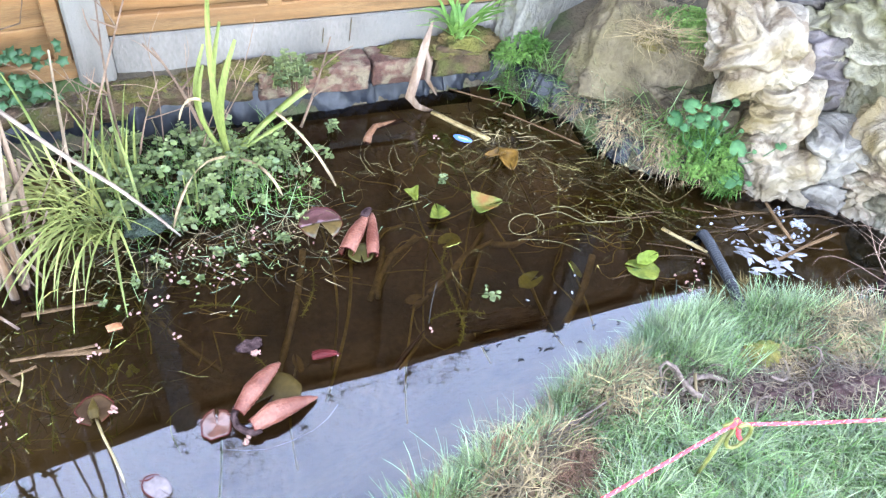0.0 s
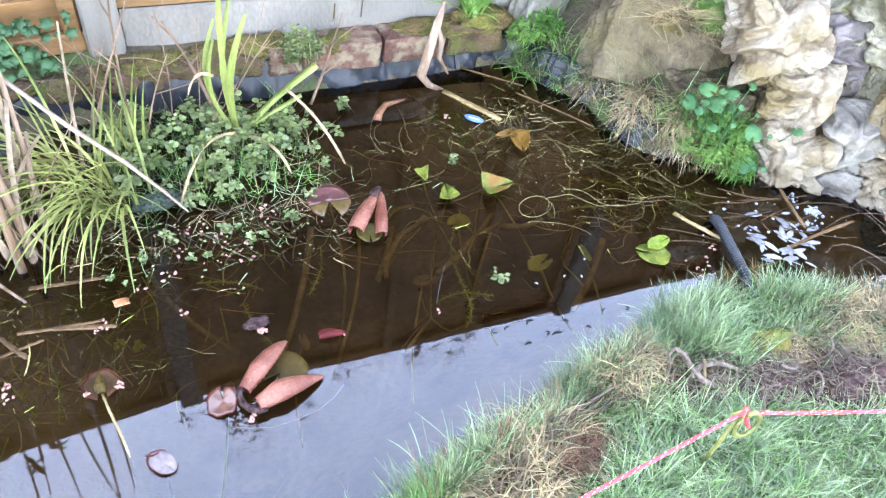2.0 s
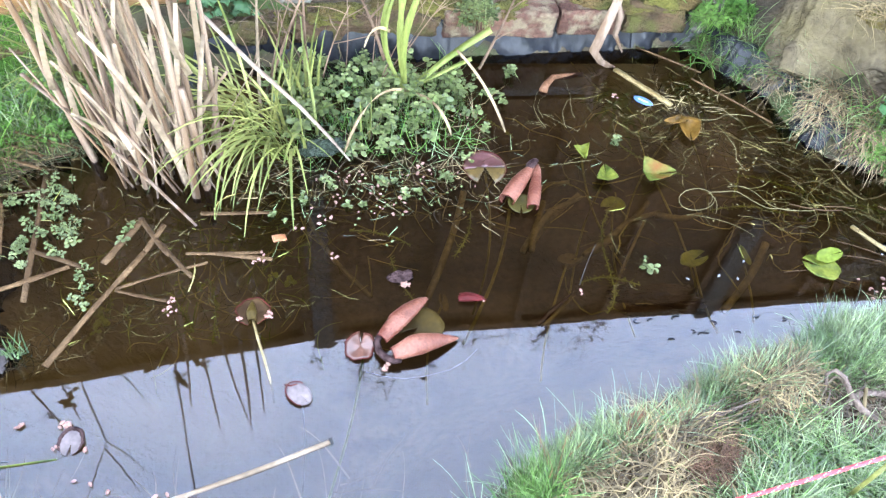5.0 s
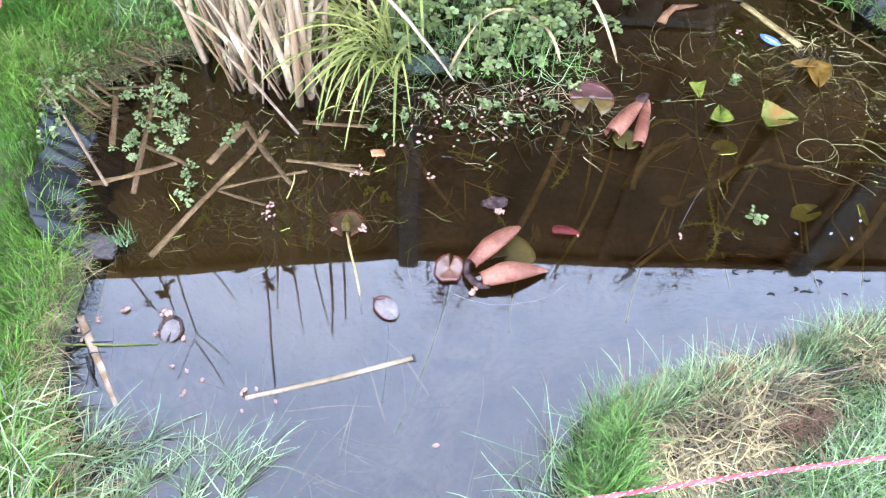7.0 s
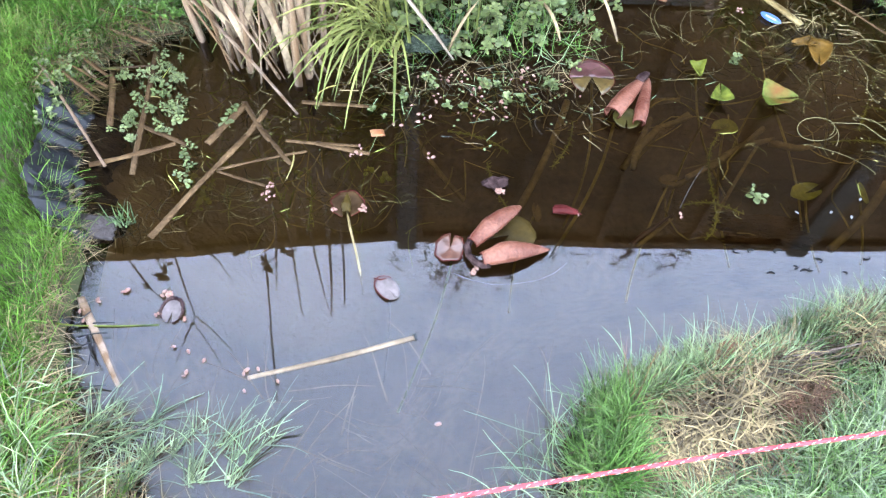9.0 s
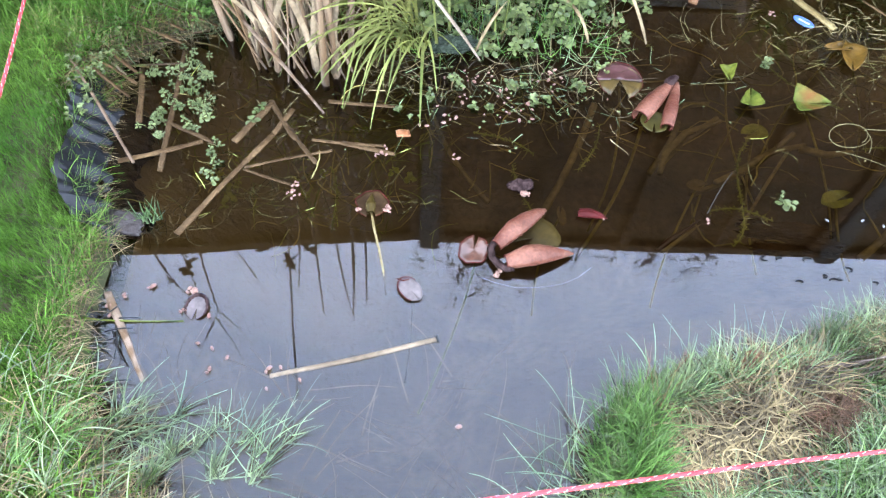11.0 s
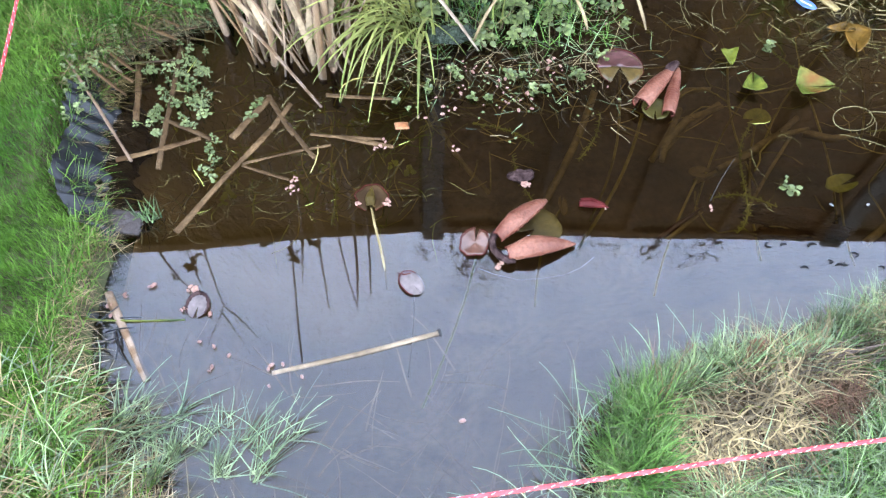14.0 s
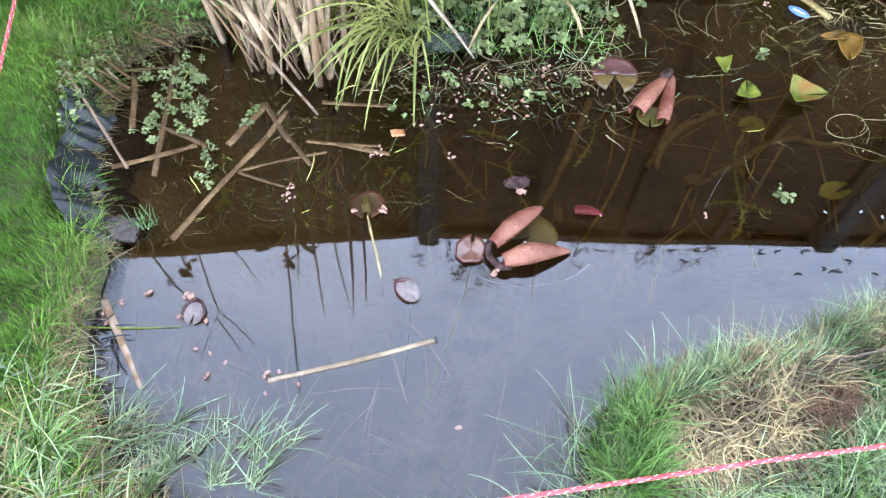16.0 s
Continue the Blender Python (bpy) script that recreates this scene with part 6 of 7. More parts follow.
g = Geo()
for k in range(26):
    x, y, a = rng.uniform(1.22, 1.85), rng.uniform(1.40, 1.62), rng.normal(-0.35, 0.5)
    long = rng.uniform(0.06, 0.22)
    if shore_distance([x], [y])[0] < -0.04:
        g.tube(wander((x, y, 0.003), (x + long * math.cos(a), y + long * math.sin(a), 0.004), 0.06, 7), rng.uniform(0.0009, 0.002), 5)
single("floating_stems", g, STICK, (1.5, 1.5, 0), "thin brown dead stems drifting below the waterfall", "water weed", kind="stuff")

g = Geo()
for k in range(120):
    x, y = rng.normal(0.26, 0.17), rng.normal(1.74, 0.07)
    if shore_distance([x], [y])[0] < -0.03:
        a, w = rng.uniform(0.004, 0.010), rng.uniform(0, 6.28)
        g.leaf((x, y, 0.002 + 0.003 * rng.random()), (math.cos(w), math.sin(w), 0), a, a * 0.7, (0, 0, 1), 0.1)
single("duckweed", g, CRESS, (0.3, 1.7, 0), "scattered tiny floating leaves and duckweed", "water plant", kind="stuff")

for x, y in ((0.82, 1.30), (0.85, 1.30), (0.91, 1.30), (0.935, 1.262), (0.955, 1.252), (0.97, 1.258), (0.99, 1.28), (1.04, 1.25), (0.88, 1.245), (1.10, 1.29), (1.16, 1.275)):
    turn, s = rng.uniform(0, 6.28), rng.uniform(0.006, 0.010)
    pts = [(x + s * math.cos(turn + a), y + 0.6 * s * math.sin(turn + a), 0.002) for a in np.linspace(0, 3.6, 9)]
    single("dark_curl", Geo().tube(pts, [0.0008, 0.0014, 0.002, 0.0022, 0.0024, 0.0022, 0.002, 0.0014, 0.0008], 6), CHARRED, (x, y, 0), "tiny dark curled leaf scrap on the water", "leaf", "dark leaf scraps")

single("dark_frill", lump((0.308, 1.464, 0.003), (0.025, 0.016, 0.011), 10, 4.4, 4, 0.5, 0.4), FRILL, (0.31, 1.468, 0), "dark frilled leaf tip carrying pale pellets", "leaf")

arc = [(0.211, 1.229), (0.245, 1.215), (0.288, 1.205), (0.336, 1.208), (0.385, 1.218), (0.42, 1.236), (0.449, 1.261)]
single("water_weed", Geo().tube([(x, y, 0.0) for x, y in arc], 0.0009, 6), GREYLEAF, (0.33, 1.21, 0), "thin pale weed runner looping on the water", "water weed")
single("water_weed", Geo().tube([(-0.55, 1.09, 0.02), (-0.518, 1.093, 0.006), (-0.446, 1.095, 0.002), (-0.363, 1.10, 0.001)], 0.0018, 6), PADGREEN, (-0.45, 1.095, 0), "thin green weed runner floating from the bank", "water weed")
for k in range(8):
    a = Vector((-0.51 + rng.normal() * 0.018, 1.06 + rng.normal() * 0.045, 0.004))
    w = rng.uniform(-1.6, 1.2)
    single("blackened_twig", Geo().tube(wander(a, a + Vector((math.cos(w), math.sin(w), 0.15)) * rng.uniform(0.03, 0.08), 0.06, 6), 0.0016, 5), CHARRED, tuple(a), "blackened dead twig at the bank edge", "twig", "blackened twigs")

# ---- corrugated hose ----
pts = [Vector((1.575, 1.50, -0.07)), Vector((1.565, 1.475, 0.012)), Vector((1.545, 1.43, 0.028)), Vector((1.515, 1.35, 0.04)), Vector((1.485, 1.26, 0.05)), Vector((1.47, 1.21, 0.045)), Vector((1.45, 1.14, 0.02))]
fine = []
for k in range(len(pts) - 1):
    for s in np.arange(0, 1, 0.0022 / (pts[k + 1] - pts[k]).length):
        fine.append(pts[k].lerp(pts[k + 1], float(s)))
single("corrugated_hose", Geo().tube(fine, [0.0125 + 0.0022 * math.sin(2 * math.pi * k / 4) for k in range(len(fine))], 14), PIPE, (1.5, 1.3, 0), "black corrugated pond hose entering the water", "hose")

# ---- rope and its wire peg ----


def rope(points, name, label):
    """A twisted red cord with pale flecks."""
    t = thing(name, points[0], label, "rope", "rope round the pond")
    line = []
    for a, b in zip(points, points[1:]):
        a, b = Vector(a), Vector(b)
        m = max(2, int((b - a).length / 0.012))
        line += [a.lerp(b, k / m) - Vector((0, 0, 0.003)) * math.sin(math.pi * k / m) for k in range(m)]
    line.append(Vector(points[-1]))
    part("cord", Geo().tube(line, [0.0033 + 0.0003 * math.sin(k * 2.1) for k in range(len(line))], 9), ROPERED, t)
    g = Geo()
    for k in range(1, len(line) - 1):
        way = (line[k + 1] - line[k - 1]).normalized()
        s = way.cross(Vector((0, 0, 1))).normalized()
        u = s.cross(way)
        for o in range(2):
            a = k * 1.3 + o * 3.14
            c = line[k] + (s * math.cos(a) + u * math.sin(a)) * 0.0031
            d = (u * math.cos(a) - s * math.sin(a)) * 0.0012
            g.tube([c - way * 0.0032 - d, c + way * 0.0032 + d], 0.0007, 5)
    part("fleck_pattern", g, ROPEWHITE, t, "pale woven flecks")["kind"] = "stuff"
    return t


KNOT = (1.072, 0.852, 0.25)
rope([(-0.75, 0.57, 0.25), (0.14, 0.711, 0.25), (0.61, 0.786, 0.25), KNOT], "rope", "red and white cord stretched low over the grass")
rope([KNOT, (1.40, 0.755, 0.255), (2.1, 0.60, 0.25)], "rope", "red and white cord running on from the wire peg")
rope([(-0.70, 0.75, 0.25), (-0.712, 1.38, 0.25), (-0.762, 1.72, 0.25), (-0.85, 2.15, 0.25)], "rope", "red and white cord along the lawn")
t = thing("wire_peg", (1.07, 0.85, 0.05), "olive-green coated wire peg with curled top holding the cord", "peg")
part("shaft", Geo().tube([(1.065, 0.848, -0.05), (1.068, 0.85, 0.1), (1.07, 0.852, 0.238)], 0.0042, 8), PEG, t)
ring = [Vector((1.085 + 0.028 * math.cos(a), 0.838 + 0.006 * math.sin(a), 0.225 + 0.028 * math.sin(a))) for a in np.linspace(2.4, 8.2, 22)]
part("curl", Geo().tube([Vector((1.05, 0.855, 0.25)), Vector((1.075, 0.852, 0.262))] + ring, 0.004, 8), PEG, t)
knot = [Vector((KNOT[0] + 0.011 * math.cos(a), KNOT[1] + 0.004 * math.sin(2 * a), KNOT[2] + 0.009 * math.sin(a))) for a in np.linspace(0, 8.5, 22)]
single("rope_knot", Geo().tube(knot, 0.0045, 8), ROPERED, KNOT, "red cord knot tied to the wire peg", "knot")
t2 = [Vector((1.08, 0.845, 0.245)), Vector((1.09, 0.843, 0.22)), Vector((1.10, 0.84, 0.205))]
single("rope_end", Geo().tube(t2, 0.0045, 8), ROPERED, KNOT, "loose end of the red cord at the peg", "rope")

# ---- heaps of pulled weed and roots on the bank ----


def heap(at, rx, ry, high, turn, n, mat, label, dark=SOIL, long=(0.03, 0.10), wide=(0.0009, 0.0026), along=None):
    t = thing("weed_heap", at, label, "heap of weed", "pulled weed on the bank")
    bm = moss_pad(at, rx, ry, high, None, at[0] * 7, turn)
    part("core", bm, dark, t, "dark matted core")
    a, r = rng.uniform(0, 6.28, n), np.sqrt(rng.random(n)) * 0.98
    u, v = r * np.cos(a), r * np.sin(a)
    c, s = math.cos(radians(turn)), math.sin(radians(turn))
    z = at[2] + high * np.sqrt(np.clip(1 - r * r, 0, 1)) * rng.uniform(0.75, 1.2, n)
    base = np.stack([at[0] + c * rx * u - s * ry * v, at[1] + s * rx * u + c * ry * v, z], 1)
    yaw = rng.uniform(0, 6.28, n) if along is None else radians(along) + rng.normal(0, 0.75, n) + np.pi * rng.integers(0, 2, n)
    ob = strand_mesh("straw", base, yaw, rng.uniform(1.2, 1.6, n), rng.uniform(*long, n), rng.uniform(*wide, n), rng.uniform(-0.2, 0.7, n),
                     rng.normal(0, 1.3, n), mat, 9, t)
    ob["kind"] = "stuff"


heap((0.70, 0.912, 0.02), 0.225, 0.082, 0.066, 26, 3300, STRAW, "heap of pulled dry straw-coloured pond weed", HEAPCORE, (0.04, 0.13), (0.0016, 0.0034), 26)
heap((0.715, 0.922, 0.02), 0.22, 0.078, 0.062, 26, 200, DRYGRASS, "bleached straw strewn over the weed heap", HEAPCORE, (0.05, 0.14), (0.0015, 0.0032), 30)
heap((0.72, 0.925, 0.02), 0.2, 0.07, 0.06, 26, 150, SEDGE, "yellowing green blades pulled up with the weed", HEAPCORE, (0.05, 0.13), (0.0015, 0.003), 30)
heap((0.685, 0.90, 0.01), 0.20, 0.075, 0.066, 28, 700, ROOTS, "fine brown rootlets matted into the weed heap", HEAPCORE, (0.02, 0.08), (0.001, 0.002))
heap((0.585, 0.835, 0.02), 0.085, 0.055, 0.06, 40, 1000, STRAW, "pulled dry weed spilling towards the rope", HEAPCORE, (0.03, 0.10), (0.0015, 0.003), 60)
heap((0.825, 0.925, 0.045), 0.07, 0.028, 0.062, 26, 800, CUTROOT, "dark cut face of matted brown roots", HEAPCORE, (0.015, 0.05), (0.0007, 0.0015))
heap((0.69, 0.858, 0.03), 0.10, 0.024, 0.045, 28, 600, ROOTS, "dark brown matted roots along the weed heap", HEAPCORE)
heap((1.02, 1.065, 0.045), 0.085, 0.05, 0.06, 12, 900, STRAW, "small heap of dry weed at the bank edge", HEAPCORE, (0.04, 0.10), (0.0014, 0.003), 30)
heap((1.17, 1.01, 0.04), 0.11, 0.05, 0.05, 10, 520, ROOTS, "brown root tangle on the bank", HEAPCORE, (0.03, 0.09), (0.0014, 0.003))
heap((1.33, 0.965, 0.045), 0.095, 0.052, 0.05, -8, 420, ROOTS, "dark brown root mat on the grass", FRILL, (0.03, 0.08))
heap((1.52, 0.905, 0.05), 0.15, 0.066, 0.06, -12, 420, ROOTS, "black root clod with pale rootlets", FRILL, (0.03, 0.1))
heap((1.50, 0.975, 0.035), 0.20, 0.055, 0.04, -10, 520, STRAW, "trampled dry grass and roots on the bank", HEAPCORE, (0.03, 0.11), (0.0014, 0.003))
heap((1.67, 1.045, 0.05), 0.14, 0.06, 0.05, -12, 1500, STRAW, "dry grass and straw on the bank", long=(0.04, 0.12))
heap((1.50, 1.245, 0.0), 0.06, 0.03, 0.03, -5, 220, LITTER, "rotting brown stems beside the hose", SOIL, (0.04, 0.1), (0.0015, 0.004))
heap((1.60, 1.95, 0.335), 0.06, 0.06, 0.03, -20, 420, STRAW, "pale dry roots hanging over the boulder", MOSS, (0.06, 0.2))
heap((2.12, 1.12, 0.03), 0.26, 0.09, 0.05, 8, 130, TWIG, "dry brown stems at the outlet", FRILL, (0.15, 0.45), (0.0012, 0.0024))
t = thing("bent_root", (1.13, 1.03, 0.08), "grey-brown looping root sticking out of the heap", "root")
part("root", Geo().tube([(1.18, 0.98, 0.09), (1.145, 0.995, 0.11), (1.125, 1.02, 0.13), (1.118, 1.045, 0.145), (1.105, 1.062, 0.148), (1.092, 1.06, 0.138), (1.088, 1.045, 0.125)], [0.006, 0.0065, 0.0055, 0.005, 0.0045, 0.004, 0.003], 8, 1, 0.2), ROOTBARK, t)
part("root", Geo().tube([(1.13, 1.01, 0.09), (1.165, 1.03, 0.105), (1.21, 1.025, 0.105), (1.26, 1.0, 0.09)], [0.006, 0.007, 0.006, 0.004], 8, 1, 0.2), ROOTBARK, t)
part("root", Geo().tube([(1.16, 0.97, 0.07), (1.155, 1.0, 0.11), (1.17, 1.03, 0.12), (1.19, 1.045, 0.09)], [0.004, 0.004, 0.0035, 0.002], 7, 1, 0.2), STRAW, t)
for k in range(22):
    x, y = (1.16 + rng.normal() * 0.07, 1.01 + rng.normal() * 0.03) if k < 9 else (rng.uniform(1.22, 1.55), rng.uniform(0.90, 1.0))
    a, size = rng.uniform(0, 6.28), rng.uniform(0.02, 0.05)
    pts = [(x + size * math.cos(a + s), y + 0.7 * size * math.sin(a + s * 1.3), 0.08 + 0.03 * math.sin(s * 0.8 + k)) for s in np.linspace(0, rng.uniform(2.5, 5), 12)]
    part("root", Geo().tube(pts, [rng.uniform(0.0018, 0.0036) * (1 - 0.04 * m) for m in range(12)], 7, 1, 0.2), ROOTBARK if k % 3 else ROOTS, t)
t = thing("reed_bundle", (0.93, 1.02, 0.09), "long grey-brown dead reed blades lying on the weed heap", "reeds")
for k in range(13):
    o = Vector((rng.normal() * 0.010, rng.normal() * 0.008, rng.normal() * 0.004))
    a, e = Vector((0.76, 1.0, 0.085)) + o, Vector((1.10, 1.07, 0.095)) + o * 1.5
    cut = sorted(rng.uniform(0, 1, 2))
    pts = wander(a.lerp(e, cut[0] * 0.4), a.lerp(e, 0.6 + 0.4 * cut[1]), 0.08, 9)
    part("blade", Geo().tube(pts, rng.uniform(0.001, 0.0026), 6, 0.5), ROOTBARK if k % 2 else ROOTS, t)
single("dead_leaf", pad((0.705, 1.02, 0.075), 0.034, 40, TERRA, 0.1, 0.25, 20, 10, wave=0.4, squash=0.7), TERRA, (0.705, 1.02, 0.06), "crumpled brown dead leaf on the grass", "leaf", thick=0.001)
single("rubber_scrap", lump((1.60, 1.08, 0.075), (0.022, 0.016, 0.02), 20, 3.3, 3), LINER, (1.6, 1.08, 0.05), "small scrap of black liner in the grass", "liner scrap")
single("yellow_moss", moss_pad((1.40, 1.05, 0.055), 0.055, 0.036, 0.035, None, 2.2), GOLDMOSS, (1.4, 1.06, 0.04), "yellow-green moss patch in the grass", "moss")
# ---- grass ----


def turf(name, n, x0, x1, y0, y1, keep, length, width, lean, droop, mat, label, lean_to=None, lean_spread=3.2, floor=0.001, seg=4, curved=False):
    base = spread(n, x0, x1, y0, y1, keep)
    n = len(base)
    yaw = rng.uniform(0, 6.28, n) if lean_to is None else lean_to + rng.normal(0, lean_spread, n)
    if lean_to is None and n > 3000:
        # tufts: blades gather round centres, lean away from them and differ in length from tuft to tuft
        size = 0.034
        cell = np.floor(base[:, :2] / size)
        toss = np.sin(cell @ np.array([[127.1, 269.5, 419.2], [311.7, 183.3, 371.9]])) * 43758.5453
        toss -= np.floor(toss)
        away = base[:, :2] - (cell + 0.15 + 0.7 * toss[:, :2]) * size
        base[:, :2] -= away * (0.15 if mat is LAWN else 0.45)
        base[:, 2] = ground_height(base[:, 0], base[:, 1]) - 0.004
        yaw = np.arctan2(away[:, 1], away[:, 0]) + rng.normal(0, 0.7, n)
        tuft = 0.85 + 0.3 * toss[:, 2] if mat is LAWN else 0.55 + 0.8 * toss[:, 2]
    else:
        tuft = 1.0
    patch = tuft * (0.75 + 0.5 * (0.5 + 0.5 * np.sin(base[:, 0] * 23 + 3 * np.sin(base[:, 1] * 17)) * np.sin(base[:, 1] * 19 + 1)))
    if curved:
        ob = strand_mesh(name, base, yaw, rng.uniform(*lean, n), rng.uniform(*length, n) * patch, rng.uniform(*width, n), rng.uniform(*droop, n) * 1.6, rng.normal(0, 0.4, n), mat, 7, None, floor, 0.08)
        return tagged(ob, label, "grass", kind="stuff")
    ob = blade_mesh(name, base, yaw, rng.uniform(*lean, n), rng.uniform(*length, n) * patch, rng.uniform(*width, n), rng.uniform(*droop, n), mat, seg, floor)
    return tagged(ob, label, "grass", kind="stuff")


BARE = [(0.705, 0.90, 0.225, 0.078, 26), (0.585, 0.835, 0.085, 0.06, 40), (1.02, 1.065, 0.075, 0.042, 12), (1.17, 1.01, 0.11, 0.05, 10), (1.32, 0.955, 0.08, 0.05, -8),
        (1.52, 0.90, 0.15, 0.065, -12), (1.67, 1.045, 0.15, 0.065, -12), (1.50, 0.975, 0.2, 0.055, -10), (1.40, 1.045, 0.075, 0.05, 0)]


def off_heaps(x, y):
    """Where grass grows: away from the heaps, with a ragged fringe."""
    ok = np.ones(x.shape, bool)
    for cx, cy, rx, ry, turn in BARE:
        c, q = math.cos(radians(turn)), math.sin(radians(turn))
        u, v = (c * (x - cx) + q * (y - cy)) / rx, (c * (y - cy) - q * (x - cx)) / ry
        ok &= u * u + v * v > 0.55 + 0.5 * rng.random(x.shape)
    return ok


RIGHT = lambda x, y, d: (d > 0.012) & off_heaps(x, y) & (x > 0.2) & (x + 0.35 * (y - 1.0) + 0.03 * np.sin(y * 40) < 1.82)
turf("bank_grass", 24000, 0.3, 2.0, 0.52, 1.30, RIGHT, (0.04, 0.105), (0.0014, 0.003), (0.0, 0.8), (0.1, 0.7), GRASS, "lush blue-green grass on the pond bank")
turf("bank_grass", 6000, 0.2, 2.5, 0.28, 1.0, lambda x, y, d: (d > 0.03) & ((y < 0.52) | ((x > 2.0) & (y < 0.9))) & (y > 0.28 + 0.25 * rng.random(x.shape) ** 2) & (x < 2.5 - 0.4 * rng.random(x.shape) ** 2), (0.04, 0.09), (0.002, 0.0035), (0.0, 0.8), (0.1, 0.7), GRASS, "lush grass between the rope and the lawn")
turf("right_edge_grass", 900, 1.48, 1.80, 0.98, 1.22, lambda x, y, d: (d > 0.0) & (d < 0.09) & off_heaps(x, y), (0.04, 0.10), (0.0013, 0.0028), (0.0, 0.6), (0.1, 0.6), GRASS, "grass at the bank beside the hose", 1.9, 0.9, curved=True)
turf("bank_edge_grass", 2600, 0.40, 1.42, 0.80, 1.30, lambda x, y, d: (d > 0.0) & (d < 0.06) & (np.sin(x * 29 + 2.2) + 0.6 * np.sin(x * 13 + y * 21) > -0.55) & (np.hypot(x - 0.76, y - 1.05) > 0.05), (0.04, 0.10), (0.001, 0.0021), (0.05, 0.75), (0.1, 0.7), GRASS,
     "long grass hanging over the water", 1.9, 0.9, curved=True)
for x, y, rx, ry, many in ((0.55, 0.97, 0.06, 0.03, 520), (0.66, 1.01, 0.06, 0.025, 420), (0.94, 1.105, 0.10, 0.035, 750), (1.26, 1.205, 0.12, 0.04, 1000), (1.22, 1.09, 0.05, 0.04, 380), (1.58, 1.12, 0.08, 0.04, 380)):
    turf("bank_tuft", many, x - rx, x + rx, y - ry, y + ry, lambda u, v, d: (d > 0.0) & (((u - x) / rx) ** 2 + ((v - y) / ry) ** 2 < 1), (0.06, 0.125), (0.001, 0.002), (0.0, 0.65), (0.0, 0.5), GRASS, "soft upright tuft of bank grass", curved=True)
turf("leaning_grass", 70, 0.40, 1.35, 0.8, 1.28, lambda x, y, d: (d > 0.0) & (d < 0.05), (0.09, 0.17), (0.0014, 0.0024), (0.2, 0.9), (0.0, 0.5), GRASS, "single long grass blades leaning over the water", 2.2, 0.8, curved=True)
turf("bank_tuft", 900, 0.36, 0.56, 0.74, 1.0, lambda x, y, d: (d > -0.005) & (((x - 0.465) / 0.055) ** 2 + ((y - 0.88) / 0.11) ** 2 < 1), (0.08, 0.18), (0.0018, 0.0036), (0.0, 0.5), (0.0, 0.4), TUFT,
     "taller tuft of fresh green grass at the bank corner")
turf("tall_grass", 44, 0.43, 0.68, 0.93, 1.06, lambda x, y, d: (d > -0.005) & (d < 0.05), (0.12, 0.22), (0.0018, 0.0034), (0.0, 0.5), (0.0, 0.5), GRASS, "tall thin grass blades at the bank's tip", 2.4, 1.2, curved=True)
turf("mossy_grass", 420, 1.33, 1.48, 1.0, 1.1, lambda x, y, d: ((x - 1.40) / 0.07) ** 2 + ((y - 1.05) / 0.045) ** 2 < 1, (0.02, 0.045), (0.0012, 0.0024), (0.1, 1.1), (0.1, 0.6), SEDGE, "yellow-green mossy grass patch on the bank")
turf("bank_stalks", 12, 0.40, 0.53, 0.86, 0.98, lambda x, y, d: d > -0.01, (0.16, 0.24), (0.0016, 0.0026), (0.1, 0.5), (0.0, 0.2), TERRA, "thin red-brown dead grass stalks in the tuft", 2.4, 0.8)
turf("fresh_bank_grass", 9500, 0.42, 1.78, 0.55, 1.26, RIGHT, (0.04, 0.10), (0.0014, 0.003), (0.0, 0.8), (0.1, 0.7), TUFT, "fresh green blades among the bank grass")
turf("dry_grass", 3600, 0.35, 2.0, 0.5, 1.28, lambda x, y, d: d > 0.0, (0.03, 0.10), (0.001, 0.0024), (0.4, 1.5), (0.1, 0.7), STRAW, "dead straw blades among the bank grass")
turf("sparse_grass", 80, 0.22, 0.44, 0.70, 0.92, lambda x, y, d: (d > -0.08) & (d < 0.02), (0.06, 0.15), (0.0014, 0.0028), (0.5, 1.3), (0.2, 0.7), GRASS, "pale drowned grass at the bank's foot", 2.4, 0.9, -0.002, curved=True)


def lawn_edge(y):
    """How far the lawn stays from the waterline."""
    return 0.03 + 0.018 * ease(y, 1.25, 1.38) - 0.03 * ease(y, 1.70, 1.82)


turf("lawn", 78000, -1.12, -0.40, 0.25, 2.0, lambda x, y, d: (d > lawn_edge(y)) & (x < -0.40), (0.022, 0.05), (0.0009, 0.0018), (0.0, 0.4), (0.05, 0.4), LAWN, "thick fresh green lawn beside the pond")
turf("lawn", 8000, -1.6, -1.1, 0.25, 2.0, lambda x, y, d: d > 0.05, (0.025, 0.06), (0.002, 0.0035), (0.0, 0.6), (0.1, 0.5), LAWN, "thick fresh green lawn along the rope")
turf("lawn", 9000, -1.6, -0.5, 1.85, 2.3, lambda x, y, d: d > 0.05, (0.03, 0.07), (0.0012, 0.0024), (0.0, 0.7), (0.1, 0.5), LAWN, "rough grass behind the reeds")
turf("lawn_edge_grass", 1050, -0.9, -0.3, 0.5, 1.85, lambda x, y, d: (d > lawn_edge(y) - 0.012) & (d < lawn_edge(y) + 0.05) & (x < -0.28), (0.05, 0.11), (0.001, 0.0022), (0.1, 0.9), (0.2, 0.7), LAWN, "long grass fringe on the lawn edge", 0.0, 1.4, curved=True)
